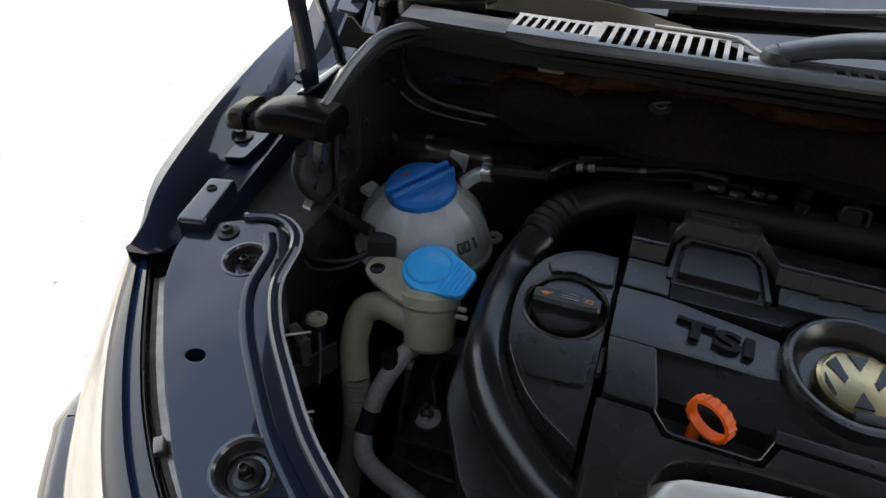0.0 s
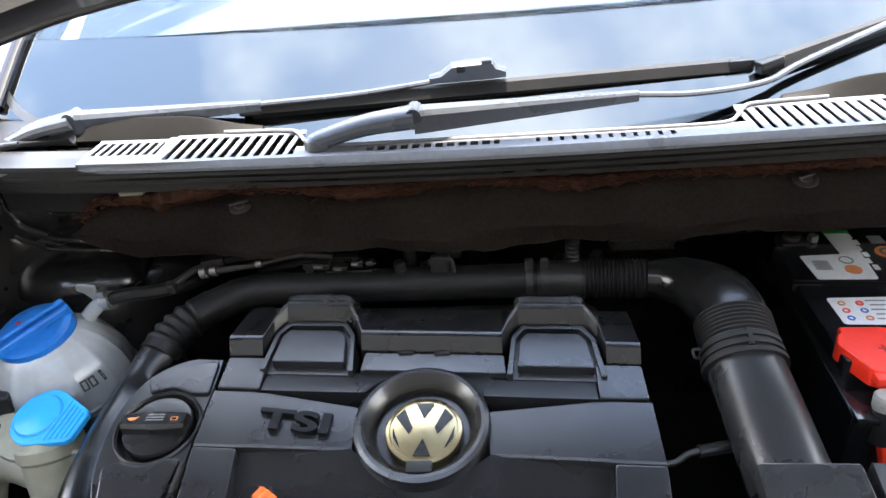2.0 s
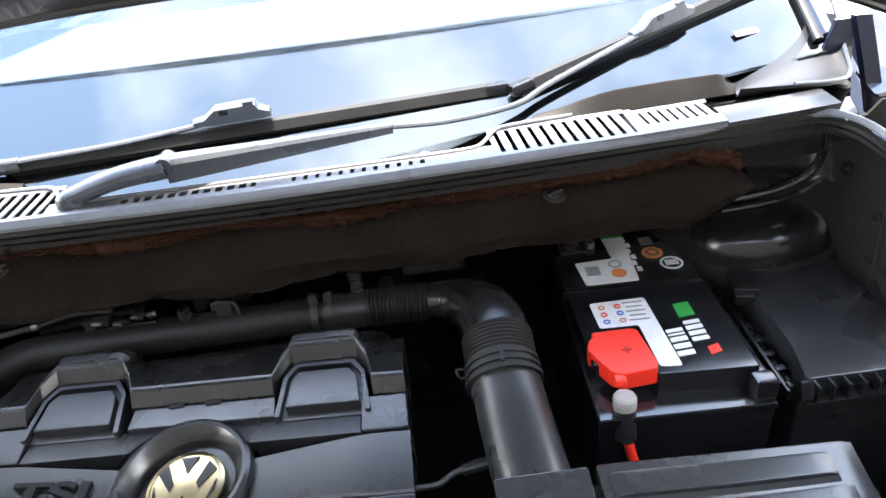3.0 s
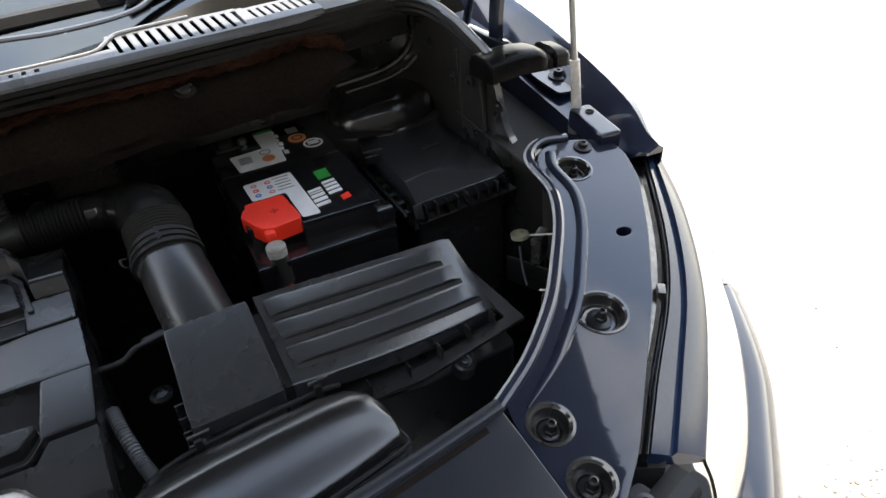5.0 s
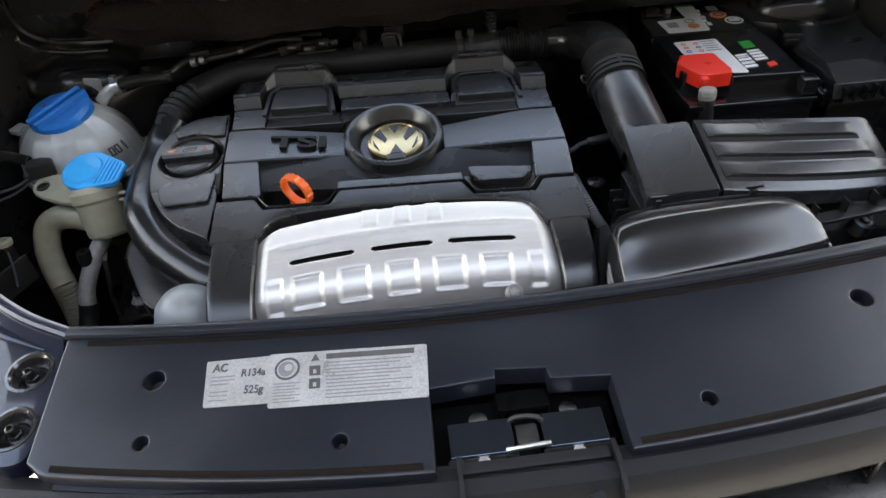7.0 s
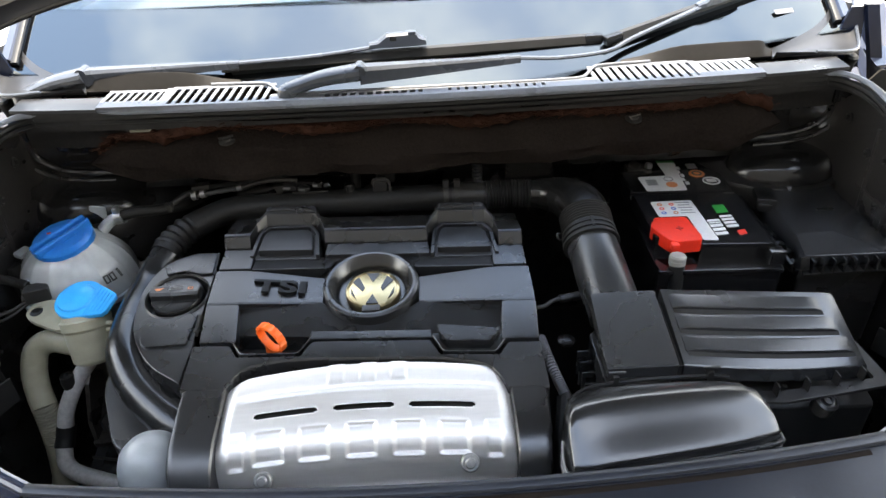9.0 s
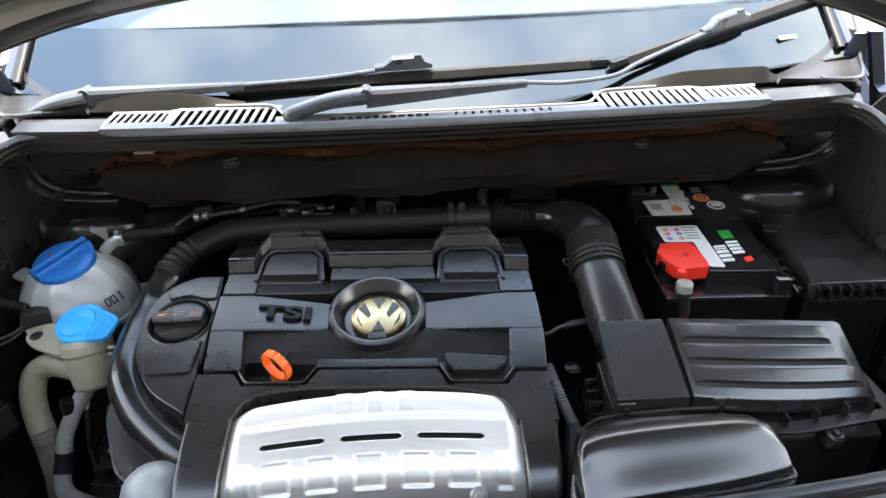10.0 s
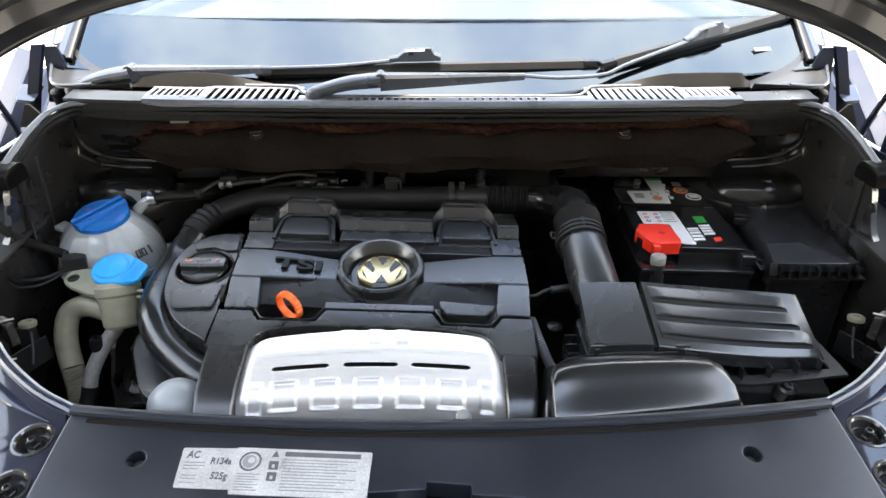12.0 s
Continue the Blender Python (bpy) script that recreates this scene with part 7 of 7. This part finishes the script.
# front resonator
reso = thing("intake_resonator", (0.22, -0.27, 0.68), "smooth black plastic intake duct with a rounded top", "air duct")
RESO = ((0.1115, -0.258, 0.818, -0.272, 0.832, -0.306, 0.811), (0.1145, -0.244, 0.826, -0.268, 0.840, -0.3085, 0.813), (0.121, -0.228, 0.826, -0.263, 0.8445, -0.3095, 0.8145), (0.135, -0.212, 0.822, -0.258, 0.846, -0.309, 0.815), (0.155, -0.203, 0.819, -0.253, 0.8455, -0.3065, 0.816), (0.19, -0.200, 0.818, -0.248, 0.844, -0.3025, 0.816),
        (0.24, -0.200, 0.818, -0.244, 0.842, -0.296, 0.815), (0.285, -0.202, 0.819, -0.242, 0.840, -0.289, 0.814), (0.308, -0.208, 0.821, -0.243, 0.837, -0.2845, 0.8135), (0.322, -0.222, 0.822, -0.246, 0.832, -0.281, 0.8125), (0.331, -0.242, 0.818, -0.254, 0.824, -0.2785, 0.8115), (0.3345, -0.258, 0.812, -0.264, 0.815, -0.277, 0.809))
rings = []
for x, yr, zr, yc, zc, yf, zf in RESO:
    sec = spline([(yr, zr - 0.006), (yr - 0.003, zr), (0.55 * yr + 0.45 * yc, 0.45 * zr + 0.55 * zc + 0.003), (yc + 0.006, zc - 0.0004), (yc - 0.006, zc - 0.0018), (0.5 * yc + 0.5 * yf, 0.5 * zc + 0.5 * zf + 0.001), (yf + 0.004, zf + 0.004), (yf, zf)], 4)
    rings.append([(x, yr, zr - 0.05)] + [(x, y, z) for y, z in sec] + [(x, yf + 0.002, zf - 0.012)])
part("duct_top", loft(rings), GLOSSY, reso, smooth=50)
for dz in (-0.006, -0.016):
    part("duct_flange", tube([(0.112, -0.262, 0.806 + dz), (0.108, -0.285, 0.806 + dz), (0.1085, -0.304, 0.809 + dz), (0.118, -0.3115, 0.812 + dz), (0.155, -0.3095, 0.814 + dz), (0.24, -0.299, 0.813 + dz), (0.308, -0.2875, 0.811 + dz), (0.333, -0.2815, 0.8085 + dz), (0.338, -0.274, 0.808 + dz), (0.336, -0.262, 0.808 + dz)], 0.0026, 8, 6), FADED, reso)
part("duct_base", box((0.222, -0.262, 0.735), (0.205, 0.065, 0.11), 0.008), PLASTIC, reso)
part("rear_lip", tube([(0.128, -0.210, 0.806), (0.155, -0.198, 0.813), (0.22, -0.1955, 0.817), (0.29, -0.1965, 0.818), (0.31, -0.200, 0.818)], 0.0026, 8, 5), SATIN, reso)
for x in (0.183, 0.290):
    clip = part("lip_clip", box((x, -0.196, 0.819), (0.007, 0.008, 0.016), 0.0012), SATIN, reso)
    part("clip_bar", box((x + 0.002, -0.1935, 0.8275), (0.019, 0.004, 0.0035), 0.001), SATIN, clip)
part("duct_tab", lathe([(0.004, 0), (0.004, 0.012), (0, 0.012)], (0.333, -0.282, 0.776), Matrix.Rotation(radians(90), 4, "Y"), 10), STEEL, reso)

# vacuum hose and rod between cover and filter box
vac = thing("vacuum_hose", (0.13, -0.1, 0.74), "thin grey sheathed hose beside the engine cover", "hose")
part("sheath", tube([(0.118, -0.085, 0.792), (0.122, -0.11, 0.787), (0.130, -0.145, 0.776), (0.136, -0.165, 0.769)], ribbed(0.0065, 0.0, 1.0, 30, 0.0006), 12, 30), SEAL, vac, "woven grey sheath")
part("hose_end", tube([(0.136, -0.165, 0.769), (0.140, -0.182, 0.764), (0.150, -0.19, 0.765), (0.18, -0.195, 0.772), (0.21, -0.20, 0.776)], 0.0075, 12, 6), RUBBER, vac)
part("lower_hose", tube([(0.136, -0.168, 0.768), (0.126, -0.21, 0.74), (0.118, -0.25, 0.70), (0.115, -0.27, 0.62)], 0.011, 12, 6), RUBBER, vac)
rod = thing("support_rod", (0.15, 0.0, 0.77), "thin steel rod fixing the cover to the filter box", "rod")
part("rod_bar", tube([(0.112, -0.012, 0.785), (0.135, -0.010, 0.783), (0.150, -0.003, 0.787), (0.168, 0.0, 0.789)], 0.0032, 10, 6), CAST, rod)
part("rod_end", tube([(0.160, -0.001, 0.788), (0.195, 0.004, 0.790)], 0.006, 12, 2), PLASTIC, rod)

# ---- battery ----
bat = thing("battery", (0.385, 0.16, 0.655), "black car battery with pale labels and red terminal cover", "battery")
bt = Matrix.Translation((0.384, 0.0, 0)) @ Matrix.Rotation(radians(-3.0), 4, "Z")


def on_bat(bm):
    bmesh.ops.transform(bm, matrix=bt, verts=bm.verts)
    return bm


BATCASE = material("battery_case", (0.0085, 0.0085, 0.0092), 0.16, vary=0.2, spec=0.7, dust=0.015)
part("case", on_bat(plate(fillet([(-0.087, 0.005), (0.087, 0.005), (0.087, 0.312), (-0.087, 0.312)], 0.006), flat(0.818), 0.165, bevel=0.003)), BATCASE, bat)
lid = part("front_lid", on_bat(plate(fillet([(-0.084, 0.185), (-0.080, 0.055), (-0.022, 0.052), (-0.020, 0.033), (0.078, 0.030), (0.080, 0.180)], 0.004), flat(0.843), 0.03, bevel=0.002)), BATCASE, bat)
part("rear_lid", on_bat(plate(fillet([(-0.084, 0.195), (0.080, 0.190), (0.080, 0.308), (-0.030, 0.310), (-0.034, 0.272), (-0.082, 0.270)], 0.004), flat(0.842), 0.03, bevel=0.002)), BATCASE, bat)
part("lid_groove", on_bat(box((-0.002, 0.187, 0.836), (0.165, 0.008, 0.006), 0.001)), PLASTIC, bat)
part("handle_rail", on_bat(box((0.083, 0.11, 0.829), (0.010, 0.16, 0.008), 0.002)), BATCASE, bat)
part("front_ledge", on_bat(box((0.0, 0.010, 0.816), (0.172, 0.018, 0.008), 0.002)), BATCASE, bat)
part("corner_lug", on_bat(box((0.076, 0.016, 0.832), (0.022, 0.020, 0.022), 0.003)), BATCASE, bat)


def label(outline, mat, name="label", z=0.8436, holes=()):
    return part(name, on_bat(plate(outline, flat(z), 0.0008, holes)), mat, bat)


label(fillet([(-0.062, 0.158), (0.002, 0.160), (0.006, 0.042), (-0.016, 0.044), (-0.018, 0.112), (-0.060, 0.112)], 0.004), WHITE)
label(fillet([(-0.060, 0.246), (-0.012, 0.249), (-0.014, 0.300), (0.014, 0.300), (0.008, 0.196), (-0.056, 0.196)], 0.003), WHITE, z=0.8426)
part("seal_disc", on_bat(lathe([(0.013, 0.8425), (0.013, 0.8436), (0, 0.8436)], (0.040, 0.252, 0), None, 24)), ORANGE_INK, bat)
part("disc_centre", on_bat(lathe([(0.0085, 0.8434), (0.0085, 0.8440), (0.0055, 0.8440), (0.0055, 0.8434)], (0.040, 0.252, 0), None, 20)), SOFT_INK, bat)
part("seal_disc", on_bat(lathe([(0.009, 0.8432), (0.009, 0.8442), (0, 0.8442)], (-0.012, 0.214, 0), None, 20)), ORANGE_INK, bat)
part("ring_mark", on_bat(plate(circle(0.056, 0.226, 0.014, 28), flat(0.8428), 0.0008, [circle(0.056, 0.226, 0.0115, 24)])), WHITE, bat)
part("ring_mark", on_bat(plate(circle(-0.012, 0.235, 0.008, 20), flat(0.8436), 0.0006, [circle(-0.012, 0.235, 0.0065, 18)])), GREY_INK, bat)
for k in range(3):
    part("text_bar", on_bat(box((0.056, 0.222 + 0.004 * k, 0.8432), (0.016, 0.0024, 0.0006), 0)), WHITE, bat)
part("code_patch", on_bat(box((-0.042, 0.224, 0.8432), (0.018, 0.020, 0.0006), 0)), SILVER_LABEL, bat)
for k in range(5):
    part("text_bar", on_bat(box((-0.043 + 0.002 * (k % 2), 0.216 + 0.004 * k, 0.8438), (0.014, 0.0022, 0.0006), 0)), GREY_INK, bat)
# makers' lettering as plain blocks
def slanted(cx, cy, w, h, mat, name, lean=0.004, tag=""):
    """A leaning block; h runs across the battery, w along it."""
    return part(name, on_bat(plate([(cx - h / 2, cy + w / 2 - lean), (cx + h / 2, cy + w / 2 + lean), (cx + h / 2, cy - w / 2 + lean), (cx - h / 2, cy - w / 2 - lean)], flat(0.8442), 0.0008)), mat, bat, tag)


slanted(0.037, 0.130, 0.024, 0.018, GREEN, "green_block", 0.001, "green name block")
for cy, w in ((0.1075, 0.0075), (0.0985, 0.0085), (0.0890, 0.0085), (0.0795, 0.0085)):
    slanted(0.0375, cy, w * 0.72, 0.018, WHITE, "white_block", 0.001)
for cy, w in ((0.0960, 0.0070), (0.0895, 0.0036), (0.0815, 0.0095), (0.0705, 0.0100), (0.0595, 0.0095)):
    slanted(0.0155, cy, w * 0.72, 0.018, WHITE, "white_block", 0.001)
slanted(0.0450, 0.0610, 0.012, 0.012, RED, "red_patch", 0.002)
rnd = random.Random(3)
for i in range(3):
    for j in range(2):
        part("warning_mark", on_bat(lathe([(0.0040, 0.8436), (0.0040, 0.8442), (0.0022, 0.8442), (0.0022, 0.8436)], (-0.050 + 0.018 * j, 0.148 - 0.013 * i, 0), None, 12)), (ORANGE_INK, RED, material("blue_ink", (0.03, 0.12, 0.45), 0.4))[(i + j) % 3], bat)
for j in range(5):
    part("text_bar", on_bat(box((-0.014, 0.153 - 0.008 * j, 0.8438), (0.022 - 0.004 * (j % 2), 0.0018, 0.0006), 0)), GREY_INK, bat)
for k in range(6):
    part("text_bar", on_bat(box((0.012 + 0.003 * (k % 2), 0.290 - 0.014 * k, 0.8426), (0.006, 0.010, 0.0006), 0)), WHITE, bat)
part("white_glyph", on_bat(box((0.040, 0.282, 0.8426), (0.016, 0.018, 0.0006), 0)), GREY_INK, bat)
part("green_corner", on_bat(box((0.0, 0.301, 0.8434), (0.03, 0.008, 0.0006), 0)), GREEN, bat)
# terminals
neg = part("negative_post", on_bat(lathe([(0.011, 0.818), (0.010, 0.848), (0.007, 0.850), (0, 0.850)], (-0.056, 0.287, 0), None, 20)), CAST, bat)
part("post_clamp", on_bat(box((-0.054, 0.287, 0.836), (0.034, 0.028, 0.014), 0.003)), CAST, neg)
part("clamp_nut", on_bat(hexagon((-0.033, 0.282, 0.842), 0.007, 0.008)), STEEL, neg)
redcap = part("terminal_cover", on_bat(plate(fillet([(-0.078, 0.088), (-0.073, 0.091), (-0.073, 0.100), (-0.032, 0.101), (-0.024, 0.098), (-0.018, 0.046), (-0.021, 0.035), (-0.056, 0.031), (-0.066, 0.036), (-0.072, 0.048), (-0.083, 0.074)], 0.003), flat(0.850), 0.020, bevel=0.003)), RED, bat, "bright red plastic terminal cover")
part("cover_plus", on_bat(box((-0.044, 0.066, 0.8503), (0.010, 0.0022, 0.0008), 0)), material("dark_red", (0.4, 0.01, 0.01), 0.5), redcap)
part("cover_plus", on_bat(box((-0.044, 0.066, 0.8503), (0.0022, 0.010, 0.0008), 0)), material("darker_red", (0.42, 0.012, 0.01), 0.5), redcap)
part("cover_hinge", on_bat(box((-0.060, 0.030, 0.843), (0.012, 0.012, 0.010), 0.003)), RED, redcap)
lead = thing("battery_lead", (0.325, 0.01, 0.70), "white battery fuse cap with a red cable below", "battery lead")
part("cap_top", lathe([(0.0108, -0.010), (0.0115, -0.007), (0.0115, -0.003), (0.0108, -0.0025), (0.0115, -0.002), (0.0115, 0.003), (0.0098, 0.0055), (0, 0.006)], (0.325, 0.016, 0.834), tilt(-0.1), 26), material("white_cap", (0.26, 0.25, 0.23), 0.4, dust=0.15), lead)
part("cap_body", tube([(0.325, 0.014, 0.825), (0.325, 0.008, 0.79)], 0.0105, 18, 3), RUBBER, lead)
part("cable", tube([(0.326, 0.008, 0.792), (0.330, 0.0, 0.77), (0.338, -0.008, 0.74), (0.345, -0.01, 0.68)], 0.005, 10, 6), RED, lead, "red cable")

# ---- fuse box beside the battery ----
fuse = thing("fuse_box", (0.58, 0.12, 0.66), "large black plastic fuse box with a chamfered ribbed lid", "fuse box")
part("box_body", plate(fillet([(0.512, 0.026), (0.646, 0.026), (0.652, 0.10), (0.60, 0.235), (0.532, 0.205)], 0.006), flat(0.806), 0.20, bevel=0.003), PLASTIC, fuse)
bm = bmesh.new()
top = [bm.verts.new(p) for p in ((0.514, 0.060, 0.8340), (0.569, 0.066, 0.8335), (0.618, 0.128, 0.8345), (0.640, 0.200, 0.8355), (0.600, 0.240, 0.8365), (0.535, 0.210, 0.8360), (0.520, 0.140, 0.8350))]
rim = [bm.verts.new(p) for p in ((0.511, 0.022, 0.8205), (0.630, 0.021, 0.8195), (0.652, 0.030, 0.8165), (0.660, 0.200, 0.8180), (0.608, 0.254, 0.8220), (0.525, 0.216, 0.8240), (0.508, 0.140, 0.8220))]
low = [bm.verts.new((v.co.x, v.co.y, v.co.z - 0.016)) for v in rim]
bm.faces.new(top)
for a, b in ((0, 1), (1, 2), (2, 3), (3, 4), (4, 5), (5, 6), (6, 0)):
    if a == 1:
        bm.faces.new((top[1], rim[1], rim[2])), bm.faces.new((top[1], rim[2], rim[3], top[2]))
    elif a == 2:
        bm.faces.new((top[2], rim[3], top[3]))
    else:
        bm.faces.new((top[a], rim[a], rim[b], top[b]))
    bm.faces.new((rim[a], low[a], low[b], rim[b]))
bm.faces.new(low[::-1])
bmesh.ops.recalc_face_normals(bm, faces=bm.faces)
bmesh.ops.bevel(bm, geom=bm.edges[:], offset=0.0012, segments=2, affect="EDGES", profile=0.5)
lid = part("box_lid", bm, FADED, fuse, smooth=20)
part("lid_mark", box((0.590, 0.124, 0.8348), (0.026, 0.008, 0.002), 0.0006, Matrix.Rotation(0.1, 4, "Z")), PLASTIC, lid)
for k in range(9):
    x = 0.518 + 0.0155 * k
    part("lid_rib", box((x, 0.0155, 0.809 - 0.0003 * k), (0.0028, 0.013, 0.021), 0.0007), SATIN, lid)
part("lid_flange", loft([[(x, 0.011 + u, 0.799 + w) for u, w in ((-0.002, 0.0), (0.014, 0.0), (0.014, -0.003), (-0.002, -0.003))] for x in (0.508, 0.58, 0.655)]), PLASTIC, lid)
part("side_wall", loft([[(x, y, z) for x, z in ((0.500, 0.790), (0.502, 0.806), (0.506, 0.806), (0.506, 0.790))] for y in (0.012, 0.08, 0.14, 0.215)]), PLASTIC, fuse)
for k in range(8):
    part("side_lug", box((0.5015, 0.195 - 0.024 * k, 0.803), (0.012, 0.010, 0.020), 0.002, Matrix.Rotation(0.1, 4, "Z")), SATIN, fuse)
part("side_rail", tube([(0.4985, 0.210, 0.818), (0.497, 0.14, 0.814), (0.496, 0.08, 0.810), (0.496, 0.022, 0.806)], 0.0028, 8, 5), SATIN, fuse)
part("corner_clip", box((0.507, 0.020, 0.812), (0.014, 0.020, 0.022), 0.003, Matrix.Rotation(radians(-20), 4, "X")), SATIN, fuse)
part("latch_tab", box((0.516, 0.168, 0.838), (0.030, 0.044, 0.012), 0.003, Matrix.Rotation(-0.25, 4, "Z")), SATIN, fuse)
part("latch_step", box((0.508, 0.150, 0.832), (0.022, 0.020, 0.014), 0.003, Matrix.Rotation(-0.25, 4, "Z")), SATIN, fuse)

# ---- label on the slam cover ----
sticker1 = thing("service_label", (-0.18, -0.39, 0.84), "silver air-conditioning service label stuck on the black cover", "label")


def on_slam(outline, mat, name, lift, parent, holes=(), tag=""):
    return part(name, plate(outline, lambda x, y: SLAM_Z(x, y) + lift, 0.0007, holes), mat, parent, tag)


def quad(a, b, u0, v0, u1, v1):
    """A rectangle given in fractions along and across a label between the corners of a (near edge) and b (far edge)."""
    def pt(u, v):
        p = Vector(a[0]).lerp(Vector(a[1]), u)
        q = Vector(b[0]).lerp(Vector(b[1]), u)
        return tuple(p.lerp(q, v))
    return [pt(u0, v0), pt(u1, v0), pt(u1, v1), pt(u0, v1)]


LA = (((-0.271, -0.4095), (-0.217, -0.4125)), ((-0.273, -0.366), (-0.218, -0.3675)))
LB = (((-0.2175, -0.4175), (-0.0865, -0.4245)), ((-0.219, -0.3665), (-0.084, -0.3745)))
on_slam(fillet(quad(*LA, 0, 0, 1, 1), 0.002), SILVER_LABEL, "label_sheet", 0.0008, sticker1)
on_slam(fillet(quad(*LB, 0, 0, 1, 1), 0.002), SILVER_LABEL, "label_sheet", 0.0013, sticker1)
lt = tilt(0.15) @ Matrix.Rotation(radians(-3), 4, "Z")
for text, size, x, y in (("AC", 0.0112, -0.267, -0.3795), ("R134a", 0.0100, -0.2425, -0.3865), ("525g", 0.0104, -0.2390, -0.4030)):
    part("print", lettering(text, size, (x, y, SLAM_Z(x, y) + 0.0011), lt @ Matrix.Diagonal((0.82, 1, 1, 1)), 0.0003, 0.0001), SOFT_INK, sticker1)
for v in (0.62, 0.54, 0.46, 0.30, 0.22, 0.12):
    on_slam(quad(*LA, 0.08, v, 0.36 + 0.1 * (v > 0.5), v + 0.018), GREY_INK, "text_bar", 0.0011, sticker1)
c = quad(*LB, 0.115, 0.70, 0.115, 0.70)[0]
on_slam(circle(c[0], c[1], 0.0108, 28), SOFT_INK, "ring_symbol", 0.0016, sticker1, [circle(c[0], c[1], 0.0088, 24)])
on_slam(circle(c[0] - 0.001, c[1], 0.0068, 20, 0.0072), GREY_INK, "fan_symbol", 0.0016, sticker1, [circle(c[0] + 0.001, c[1] + 0.001, 0.0035, 14)])
on_slam(quad(*LB, 0.36, 0.84, 0.92, 0.94), SOFT_INK, "heading_bar", 0.0016, sticker1)
on_slam([quad(*LB, 0.265, 0.82, 0.265, 0.82)[0], quad(*LB, 0.32, 0.82, 0.32, 0.82)[0], quad(*LB, 0.292, 0.95, 0.292, 0.95)[0]], SOFT_INK, "warning_triangle", 0.0016, sticker1)
for v in (0.54, 0.30):
    on_slam(quad(*LB, 0.255, v, 0.325, v + 0.18), SOFT_INK, "symbol_box", 0.0016, sticker1)
    on_slam(quad(*LB, 0.280, v + 0.03, 0.300, v + 0.10), SILVER_LABEL, "symbol_figure", 0.0021, sticker1)
for k in range(11):
    v = 0.76 - 0.065 * k
    on_slam(quad(*LB, 0.36, v, 0.90 - 0.07 * (k % 3), v + 0.016), GREY_INK, "text_bar", 0.0016, sticker1)
for k in range(7):
    v = 0.42 - 0.055 * k
    on_slam(quad(*LB, 0.03, v, 0.20 - 0.03 * (k % 2), v + 0.014), GREY_INK, "text_bar", 0.0016, sticker1)

# ---- hooks and clips on the headlight carriers ----
for s in (1, -1):
    hook = thing("carrier_clip", (s * 0.635, -0.028, 0.70), "black plastic headlight carrier bracket with a pale plug", "bracket", "headlight carrier brackets")
    part("plug", lathe([(0.012, 0), (0.0125, 0.006), (0.010, 0.008), (0.006, 0.008), (0.005, 0.004), (0, 0.004)], (s * 0.635, -0.028, 0.746), tilt(-0.2), 20), CREAM, hook, "cream plastic plug")
    part("arm", box((s * 0.640, -0.028, 0.725), (0.02, 0.02, 0.045), 0.003), PLASTIC, hook)
    part("edge_rail", tube([(s * 0.622, -0.045, 0.746), (s * 0.606, -0.075, 0.735), (s * 0.596, -0.098, 0.728)], 0.0018, 8, 4), BOLT, hook)
    part("web", box((s * 0.622, -0.085, 0.72), (0.004, 0.09, 0.04), 0.001, Matrix.Rotation(s * 0.45, 4, "Z")), PLASTIC, hook)
    for y, dx in ((-0.115, 0.0), (-0.20, -0.05), (-0.235, -0.08)):
        part("tooth", box((s * (0.600 + dx), y, 0.80), (0.03, 0.012, 0.035), 0.002, Matrix.Rotation(s * 0.6, 4, "Z")), PLASTIC, hook)
        part("tooth_edge", tube([(s * (0.588 + dx), y + 0.004, 0.818), (s * (0.610 + dx), y - 0.012, 0.820)], 0.0012, 6, 2), PIPE, hook)
